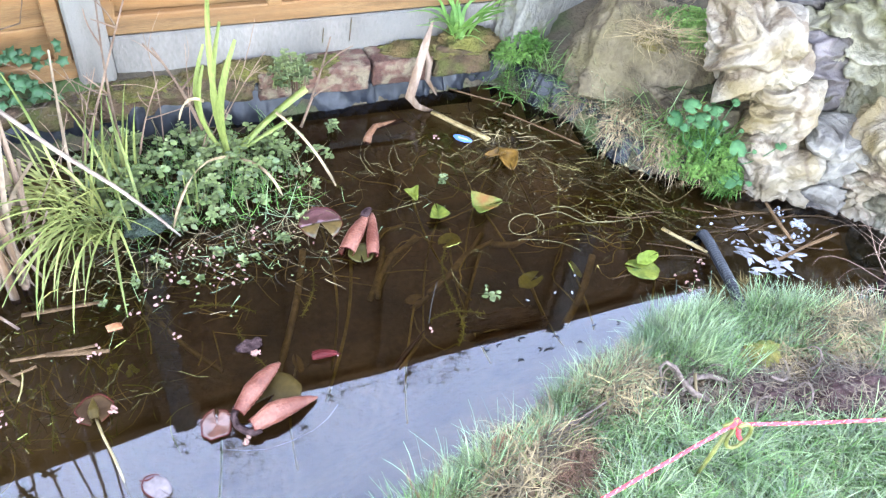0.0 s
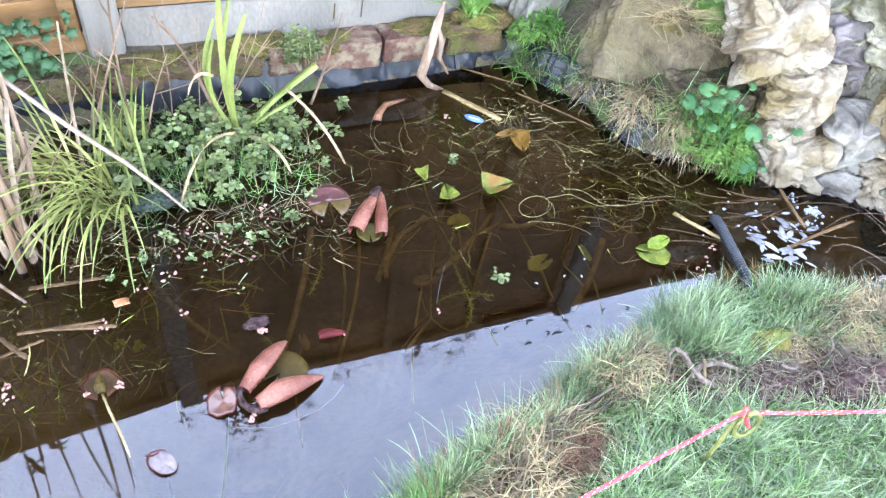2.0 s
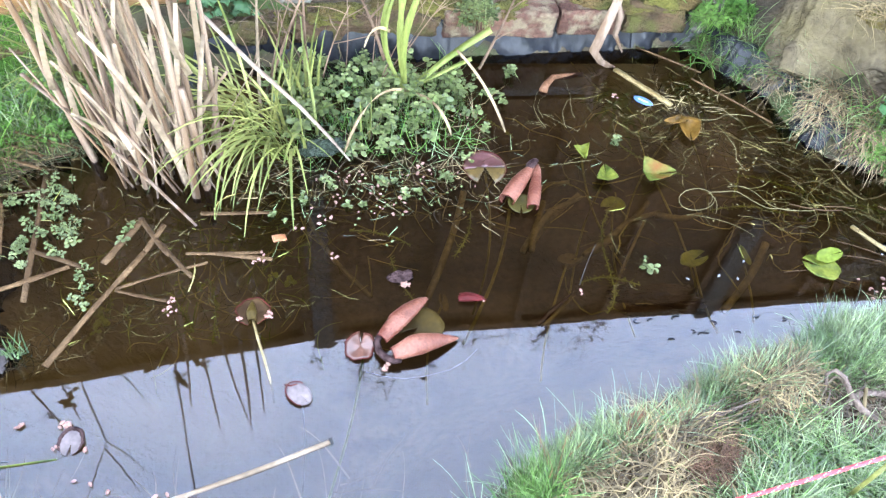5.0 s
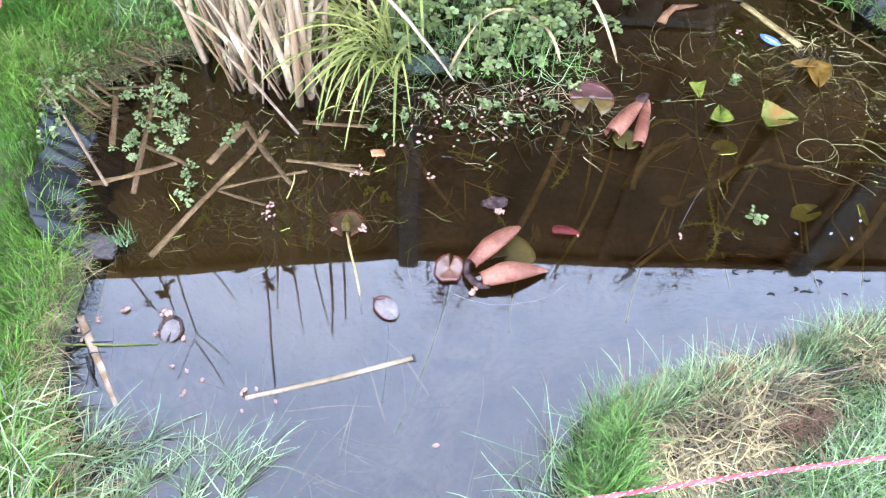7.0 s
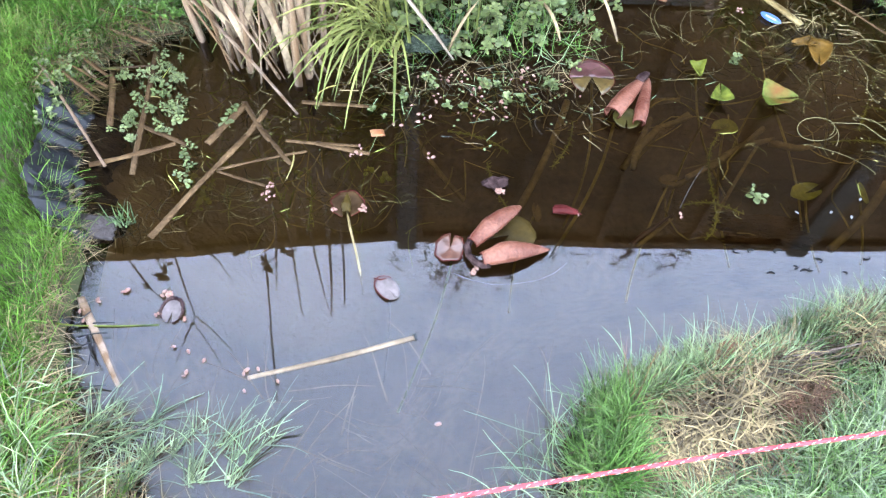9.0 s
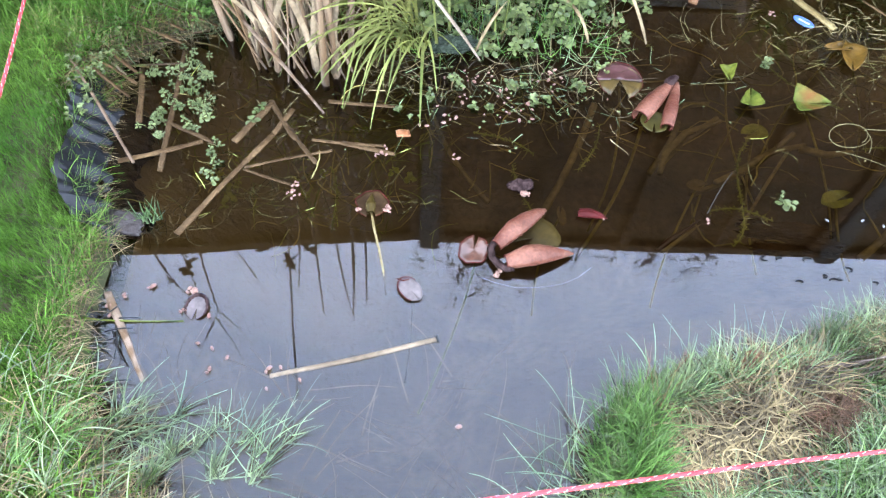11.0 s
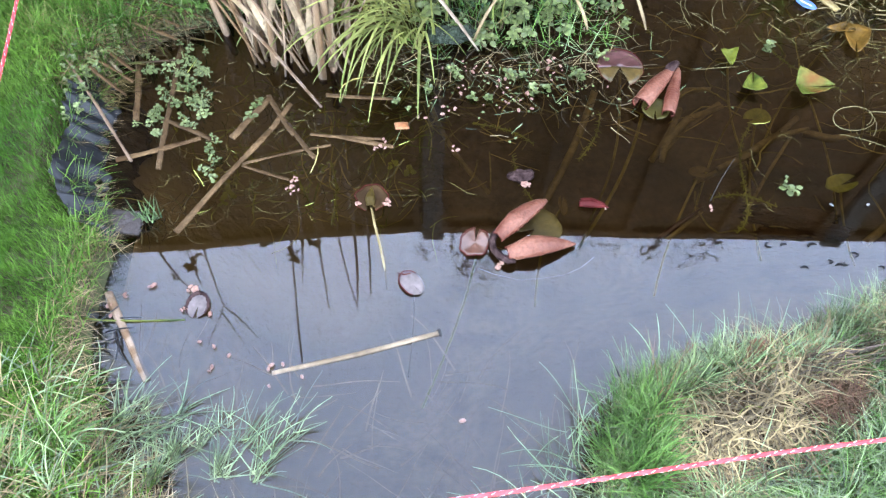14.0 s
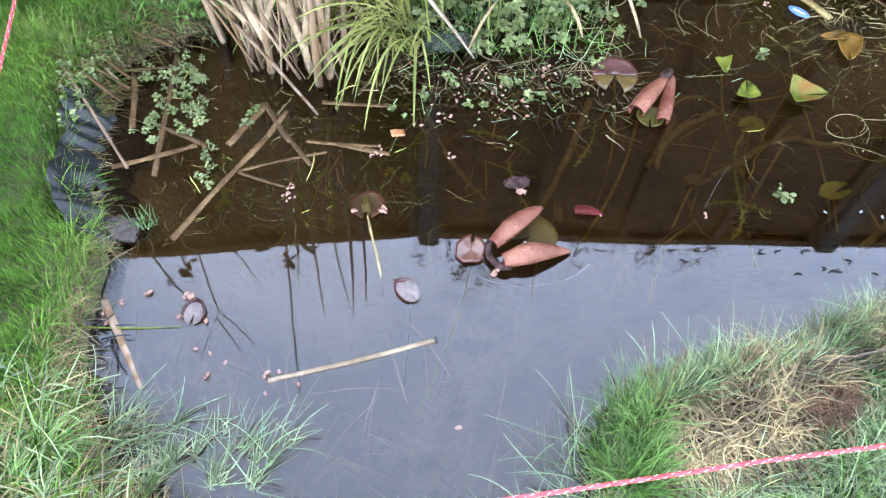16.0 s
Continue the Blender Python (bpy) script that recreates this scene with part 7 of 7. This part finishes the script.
turf("lawn_pale_edge", 800, -0.95, -0.3, 0.5, 1.95, lambda x, y, d: (d > lawn_edge(y) - 0.015) & (d < lawn_edge(y) + 0.03) & (x < -0.28), (0.03, 0.07), (0.0009, 0.002), (0.4, 1.4), (0.1, 0.8), DRYGRASS, "bleached straw fringe on the lawn edge", 0.0, 1.3)
turf("lawn_dry_edge", 2100, -0.95, -0.3, 0.5, 1.95, lambda x, y, d: (d > lawn_edge(y) - 0.004) & (d < lawn_edge(y) + 0.05) & (x < -0.28), (0.03, 0.075), (0.0009, 0.0022), (0.4, 1.4), (0.1, 0.8), STRAW, "straw-coloured dead fringe on the lawn edge", 0.0, 1.5)
turf("far_lawn", 30000, -4.5, 5.5, -4.0, 2.15, lambda x, y, d: (d > 0.1) & ((x < -1.46) | (y < 0.27) | (x > 2.44)) & (np.hypot((x - 0.4) / 5.0, (y - 0.3) / 4.2) < 0.55 + 0.45 * rng.random(x.shape)), (0.04, 0.09), (0.003, 0.006), (0.0, 0.8), (0.1, 0.6), LAWN, "garden lawn spreading away from the pond")
turf("front_grass", 330, -0.75, -0.1, 0.45, 0.96, lambda x, y, d: (d > -0.005) & (d < 0.2), (0.06, 0.14), (0.0016, 0.0036), (0.3, 1.1), (0.3, 0.9), GRASS, "long pale grass lying over the water's corner", 0.5, 1.0, curved=True)
for x, y, many, mat, way, wide in ((-0.446, 0.797, 60, GRASS, 0.7, 0.0042), (-0.515, 0.834, 70, TUFT, 0.4, 0.0038), (-0.437, 0.876, 46, GRASS, 0.3, 0.0036), (-0.555, 0.775, 80, TUFT, 0.6, 0.004), (-0.49, 0.75, 60, GRASS, 0.9, 0.0042), (-0.56, 0.86, 50, LAWN, 0.3, 0.003),
                                   (-0.53, 0.93, 44, LAWN, 0.0, 0.003), (-0.60, 0.82, 60, TUFT, 0.3, 0.0036), (-0.62, 0.74, 60, TUFT, 0.4, 0.0036), (-0.36, 0.79, 54, GRASS, 1.2, 0.0042), (-0.335, 0.83, 44, GRASS, 1.4, 0.0042), (-0.295, 0.85, 22, GRASS, 0.7, 0.0038),
                                   (-0.25, 0.80, 34, GRASS, 1.3, 0.004), (-0.21, 0.855, 18, GRASS, 0.8, 0.0036), (-0.18, 0.80, 22, GRASS, 0.9, 0.0036), (-0.13, 0.875, 9, GRASS, 0.8, 0.0034), (-0.39, 0.87, 26, GRASS, 0.4, 0.0036), (-0.42, 0.92, 16, GRASS, 0.8, 0.0034), (-0.34, 0.905, 14, GRASS, 0.9, 0.0034), (-0.25, 0.895, 14, GRASS, 1.1, 0.0034), (-0.17, 0.84, 16, GRASS, 1.2, 0.0034)):
    turf("grass_fan", many, x - 0.06, x + 0.06, y - 0.05, y + 0.05, lambda u, v, d: np.hypot(u - x, (v - y) * 1.4) < 0.017, (0.04, 0.12), (0.0014, wide * 0.75), (0.1, 1.25), (0.2, 0.9), mat, "fan of pale grass blades at the water's corner", way, 0.75, 0.0005, curved=True)
turf("front_fresh_grass", 180, -0.75, -0.2, 0.45, 0.98, lambda x, y, d: (d > 0.0) & (d < 0.25), (0.05, 0.11), (0.0014, 0.0028), (0.2, 1.0), (0.3, 0.9), LAWN, "fresh green grass in the pond corner", 0.5, 1.2, curved=True)
turf("front_straw", 240, -0.75, -0.15, 0.45, 0.98, lambda x, y, d: d > -0.01, (0.05, 0.13), (0.0014, 0.0026), (0.4, 1.4), (0.2, 0.8), DRYGRASS, "bleached straw in the pond corner", 0.4, 1.5, curved=True)
turf("front_dry_grass", 1500, -0.7, -0.1, 0.45, 0.95, lambda x, y, d: d > -0.02, (0.06, 0.14), (0.0016, 0.003), (0.7, 1.5), (0.1, 0.7), STRAW, "dead blades in the corner grass")
turf("foreground_lawn", 6000, -0.8, 1.0, -0.3, 0.72, lambda x, y, d: (d > 0.02) & (np.hypot((x - 0.1) / 0.9, (y - 0.5) / 0.8) < 0.35 + 0.65 * rng.random(x.shape)), (0.04, 0.09), (0.0016, 0.003), (0.0, 0.7), (0.1, 0.6), GRASS, "lawn in front of the pond")
for x, y, r, many in ((1.545, 1.91, 0.042, 480), (1.62, 1.78, 0.045, 460), (1.68, 1.69, 0.03, 160), (1.49, 2.07, 0.03, 140)):
    turf("dry_tuft", many, x - r, x + r, y - r, y + r, lambda u, v, d: (np.hypot(u - x, v - y) < r) & (d > 0.02), (0.05, 0.13), (0.0009, 0.0022), (0.2, 1.4), (0.5, 1.3), DRYGRASS, "bleached dry grass hanging over the liner", -2.4, 0.9, curved=True)
turf("corner_weeds", 200, 1.24, 1.46, 2.06, 2.32, lambda x, y, d: (d > 0.0) & (d < 0.16), (0.06, 0.16), (0.0025, 0.005), (0.1, 1.0), (0.2, 0.8), BRIGHT, "fresh green grass tuft in the pond corner", -2.0, 1.3, curved=True)
turf("back_grass", 420, 1.25, 1.70, 1.66, 2.28, lambda x, y, d: (d > 0.0) & (d < 0.11), (0.05, 0.14), (0.0018, 0.0035), (0.1, 1.0), (0.2, 0.8), GRASS, "grass tufts between liner and boulder", -2.2, 1.4, curved=True)
turf("rock_grass", 260, 1.55, 1.80, 1.62, 1.85, lambda x, y, d: d > 0.0, (0.05, 0.15), (0.0022, 0.004), (0.1, 0.9), (0.2, 0.8), BRIGHT, "grass below the round-leaved plant", -2.2, 1.4, curved=True)
turf("mint_grass", 620, 0.02, 0.55, 1.86, 2.22, lambda x, y, d: d < 0.02, (0.05, 0.13), (0.0012, 0.0024), (0.0, 0.9), (0.0, 0.5), BRIGHT, "fine grass growing through the mint")
turf("mint_pale_grass", 190, 0.02, 0.55, 1.84, 2.2, lambda x, y, d: d < 0.02, (0.05, 0.14), (0.0012, 0.0026), (0.1, 1.3), (0.0, 0.6), GRASS, "pale blue-green grass in the mint", curved=True)
turf("corner_grass", 900, -0.62, -0.38, 1.9, 2.15, lambda x, y, d: d > -0.02, (0.05, 0.14), (0.0016, 0.0032), (0.0, 0.9), (0.1, 0.6), GRASS, "green grass at the reed bank")
turf("shore_tuft", 30, -0.54, -0.42, 1.28, 1.42, lambda x, y, d: np.hypot((x + 0.485) / 2, y - 1.335) < 0.014, (0.05, 0.11), (0.003, 0.005), (0.0, 0.4), (0.0, 0.25), GRASS, "small pale-green grass tuft at the waterline")
turf("black_blades", 9, 0.28, 0.50, 0.78, 1.02, lambda x, y, d: np.abs(d) < 0.025, (0.08, 0.15), (0.003, 0.005), (0.1, 0.8), (0.0, 0.3), CHARRED, "blackened dead blades at the bank edge", 2.2, 0.8)

turf("mint_straw", 220, -0.05, 0.60, 1.76, 2.25, lambda x, y, d: d < 0.02, (0.05, 0.13), (0.0014, 0.0028), (0.2, 1.4), (0.1, 0.6), STRAW, "dead brown stems tangled through the mint", curved=True)
turf("sunken_grass", 100, -0.45, 0.40, 0.70, 1.02, lambda x, y, d: (d < -0.01) & (np.sin(x * 21 + 1) * np.sin(y * 29 + 1) > -0.2), (0.06, 0.16), (0.002, 0.004), (1.5, 1.62), (0.0, 0.05), REEDBLADE, "pale drowned grass in the shallows", 1.2, 1.2, -0.02, curved=True)

single("flat_stone", boulder((-0.555, 1.325, -0.006), (0.066, 0.028, 0.014), (0, 0, -6), 21), WETROCK, (-0.56, 1.322, 0), "flat wet grey stone at the waterline", "rock")
drift(70, -0.50, 0.15, 1.34, 1.78, (0.04, 0.16), "fine olive strands adrift among the floating sticks", DRIFT, 0.2, (0.0003, 0.0006), clumps=12)
drift(60, -0.46, 0.04, 1.54, 1.80, (0.02, 0.09), "short brown dead stems afloat below the reeds", RUNNER, 0.04, (0.0004, 0.0011), clumps=10)
n = 420
base = np.stack([rng.uniform(-0.82, -0.42, n), rng.uniform(1.62, 2.0, n), np.zeros(n)], 1)
d = shore_distance(base[:, 0], base[:, 1])
base = base[(d > -0.03) & (d < 0.2)]
base[:, 2] = np.maximum(ground_height(base[:, 0], base[:, 1]), 0.0) + 0.006
n = len(base)
strand_mesh("bank_debris", base, rng.normal(0.1, 0.8, n), rng.uniform(1.45, 1.6, n), rng.uniform(0.03, 0.10, n), rng.uniform(0.001, 0.004, n), rng.uniform(-0.05, 0.1, n), rng.normal(0, 0.15, n), LITTER, 6, None, 0.004, 0.05)
tagged(bpy.data.objects["bank_debris"], "rotting brown reed leaves and litter on the bank", "leaf litter", kind="stuff")
turf("bank_straw", 800, -0.78, -0.40, 1.64, 2.0, lambda x, y, d: (d > 0.02) & (d < 0.12), (0.03, 0.07), (0.0014, 0.0032), (0.4, 1.2), (0.1, 0.6), STRAW, "dead brown litter on the bank slope", -0.6, 1.6)
for a, b, r in (((-0.70, 1.79, 0.07), (-0.60, 1.735, 0.02), 0.008), ((-0.66, 1.86, 0.075), (-0.52, 1.845, 0.02), 0.007), ((-0.70, 1.745, 0.065), (-0.60, 1.71, 0.012), 0.006), ((-0.64, 1.90, 0.08), (-0.52, 1.88, 0.03), 0.007),
                ((-0.58, 1.92, 0.075), (-0.44, 1.90, 0.03), 0.006), ((-0.68, 1.70, 0.07), (-0.605, 1.665, 0.015), 0.006)):
    stick(a, b, r, "rotting brown reed lying down the bank", STICK)
turf("bank_moss_grass", 3400, -0.9, -0.32, 1.76, 2.12, lambda x, y, d: (d > 0.01), (0.02, 0.055), (0.0012, 0.0024), (0.1, 1.2), (0.2, 0.8), SEDGE, "yellow-green mossy grass on the reed bank", curved=True)
turf("bank_weeds", 800, -0.86, -0.40, 1.66, 2.05, lambda x, y, d: (d > 0.02) & (np.sin(x * 40) * np.sin(y * 31) > -0.3), (0.03, 0.09), (0.0016, 0.0034), (0.1, 1.0), (0.2, 0.8), LAWN, "mixed grass on the reed bank", 0.0, 1.5, curved=True)
leafy("bank_weed", (-0.70, 1.80, 0.06), "ragged green weed seedlings on the bank", "plant", 40, 0.10, 0.12, 0.025, 0.011, MINT, mound=False)
leafy("bank_weed", (-0.72, 1.62, 0.05), "ragged green weed seedlings at the lawn edge", "plant", 22, 0.06, 0.10, 0.025, 0.011, MINT, mound=False)

# ---- shrubs mirrored from above the fence ----


t = thing("shrub", (0.7, 2.55, 0.0), "leafing thin-stemmed shrub standing behind the fence", "shrub")
g = Geo()
for k in range(34):
    x = rng.uniform(-0.02, 1.5)
    high = 1.72 + (0.95 if 0.05 < x < 0.75 else 0.45) * rng.uniform(0.35, 1.0)
    lean = rng.normal() * 0.12
    pts = wander((x, 2.53, 0.3), (x + lean, 2.50 + rng.normal() * 0.03, high), 0.03, 16)
    part("shoot", Geo().tube(pts, [0.0038 - 0.0024 * s for s in np.linspace(0, 1, 16)], 5), DARKTWIG, t)
    for p in pts[9:]:
        for _ in range(2):
            way = Vector((rng.normal(), rng.normal() * 0.5, rng.uniform(0.2, 1.0))).normalized()
            size = rng.uniform(0.02, 0.09)
            g.tube([p, p + way * size], 0.0017, 3)
            for m in range(3):
                g.leaf(p + way * size * rng.uniform(0.3, 1.0), (rng.normal(), rng.normal(), rng.normal()), 0.02, 0.011, (rng.normal(), rng.normal(), 1))
part("leaf_growth", g, DARKTWIG, t)["kind"] = "stuff"
t = thing("bramble", (-1.05, 2.36, 1.6), "thin forked bramble branches rising above the fence", "shrub")
for pts, r in (([(-1.0, 2.36, 0.1), (-1.01, 2.36, 1.2), (-1.022, 2.35, 1.781), (-1.055, 2.35, 2.12), (-1.081, 2.35, 2.433), (-1.20, 2.35, 2.72), (-1.359, 2.35, 3.128)], 0.0055),
               ([(-1.081, 2.35, 2.433), (-1.02, 2.35, 2.60), (-0.964, 2.35, 2.863)], 0.0045), ([(-1.11, 2.35, 2.52), (-1.078, 2.35, 2.829), (-1.065, 2.35, 3.116)], 0.0045),
               ([(-1.24, 2.33, 0.1), (-1.25, 2.33, 1.7), (-1.241, 2.35, 2.013), (-1.227, 2.35, 2.155), (-1.195, 2.35, 2.245)], 0.0055),
               ([(-1.10, 2.35, 0.1), (-1.115, 2.35, 1.809), (-1.123, 2.35, 1.981), (-1.135, 2.35, 2.182)], 0.005), ([(-0.87, 2.37, 0.1), (-0.866, 2.37, 1.751), (-0.825, 2.36, 1.863), (-0.799, 2.36, 2.053)], 0.0045)):
    part("branch", Geo().tube(pts, [r * (1 - 0.5 * k / len(pts)) for k in range(len(pts))], 6, 1, 0.1), DARKTWIG, t)
g = Geo()
for x, z, many in ((-1.137, 2.0, 7), (-0.598, 1.895, 6), (-0.489, 1.788, 6), (-1.268, 2.128, 4), (-0.695, 1.77, 4), (-1.10, 1.9, 3)):
    for k in range(many):
        a = 6.28 * k / many + rng.normal() * 0.3
        g.leaf((x, 2.37, z), (math.cos(a), rng.normal() * 0.4, math.sin(a)), rng.uniform(0.035, 0.065), 0.03, (0.2, -1, rng.normal() * 0.5), 0.1)
part("leaf_growth", g, DARKTWIG, t)["kind"] = "stuff"

# ---- drifting weed in the back half of the pond ----
drift(95, 0.98, 1.46, 1.84, 2.14, (0.10, 0.34), "yellow-green weed stems afloat in the back corner", curl=0.16, thin=(0.0003, 0.0009), clumps=9)
drift(110, 1.10, 1.62, 1.56, 1.92, (0.10, 0.36), "curling tan weed stems afloat under the bank", curl=0.2, thin=(0.0003, 0.0009), clumps=11)
drift(26, 0.74, 1.02, 1.84, 1.98, (0.08, 0.2), "olive weed stems spread beside the lily leaves", RUNNER, curl=0.12, thin=(0.0003, 0.0008), clumps=3)
drift(55, 0.98, 1.30, 1.93, 2.08, (0.05, 0.18), "orange-brown broken stems caught by the dead leaf", SUNKROOT, 0.1, (0.0005, 0.0014), clumps=6)
drift(36, 0.55, 1.0, 1.86, 2.16, (0.03, 0.12), "thin brown stems adrift beside the mint", curl=0.1, thin=(0.0004, 0.0009), clumps=5)
g = Geo()
for k in range(80):
    x, y = (rng.normal(1.27, 0.07), rng.normal(1.77, 0.07)) if k % 3 else (rng.uniform(1.0, 1.6), rng.uniform(1.55, 2.1))
    if shore_distance([x], [y])[0] < -0.02:
        a, w = rng.uniform(0.003, 0.008), rng.uniform(0, 6.28)
        g.leaf((x, y, 0.001 + 0.003 * rng.random()), (math.cos(w), math.sin(w), 0), a, a * 0.55, (rng.normal() * 0.2, rng.normal() * 0.2, 1), 0.1)
single("duckweed", g, RUNNER, (1.27, 1.77, 0), "tiny olive leaves caught in the drifting weed", "water plant", kind="stuff")
drift(14, 0.74, 0.96, 1.36, 1.68, (0.06, 0.16), "thin olive weed stems by the green lily leaves", thin=(0.0004, 0.0008))
drift(70, -0.12, 0.56, 1.64, 1.84, (0.03, 0.1), "pale bent stems adrift along the mint", LITTER, 0.2, (0.0005, 0.0011))
drift(22, -0.34, 0.0, 1.37, 1.50, (0.05, 0.13), "olive hair-like weed under the floating sticks", DRIFT, 0.15, (0.0003, 0.0006))
drift(40, -0.52, -0.38, 1.29, 1.38, (0.03, 0.09), "brown weed strands by the flat stone", LITTER, 0.1, (0.0005, 0.001))
single("water_weed", Geo().tube([(1.092 + (0.046 + 0.0012 * a) * math.cos(a), 1.655 + (0.034 + 0.0012 * a) * math.sin(a + 0.25), 0.002 + 0.0006 * math.sin(3 * a)) for a in np.linspace(-1.0, 6.0, 40)], 0.0009, 5),
       RUNNER, (1.09, 1.655, 0), "thin tan weed runner curled into a ring", "water weed")
for line, r in (([(1.14, 1.668), (1.18, 1.675), (1.213, 1.672), (1.245, 1.635), (1.271, 1.612), (1.305, 1.606), (1.338, 1.60)], 0.0015), ([(1.20, 1.685), (1.235, 1.69), (1.262, 1.665), (1.285, 1.62), (1.33, 1.598), (1.40, 1.603)], 0.0013),
                ([(1.135, 1.672), (1.142, 1.64), (1.124, 1.603)], 0.0014), ([(1.05, 1.60), (1.10, 1.59), (1.16, 1.56), (1.19, 1.52)], 0.001), ([(1.265, 1.90), (1.275, 1.84), (1.26, 1.79), (1.272, 1.75)], 0.0013), ([(1.20, 1.96), (1.26, 1.955), (1.31, 1.975), (1.38, 1.96)], 0.0014)):
    pts = [Vector((p.x, p.y, 0.001)) for p in smooth_loop(line, 6)][:6 * (len(line) - 1) + 1]
    single("water_weed", Geo().tube(pts, r * 0.65, 5), RUNNER, (*line[0], 0), "tan weed runner trailing at the surface", "water weed", "weed runners")
for line in (((0.80, 1.70), (0.71, 1.66), (0.65, 1.59), (0.635, 1.54)), ((0.78, 1.755), (0.72, 1.75), (0.68, 1.72)), ((0.99, 1.635), (0.90, 1.61), (0.82, 1.55), (0.76, 1.52)), ((1.10, 1.62), (1.04, 1.61), (0.98, 1.63))):
    single("lily_root", Geo().tube([(x, y, -0.018 - 0.004 * k) for k, (x, y) in enumerate(line)], [0.005, 0.009, 0.010, 0.007][:len(line)], 8), SUNKROOT, (*line[0], -0.02),
           "thick dull-brown lily stem under water", "root", "sunken lily roots")
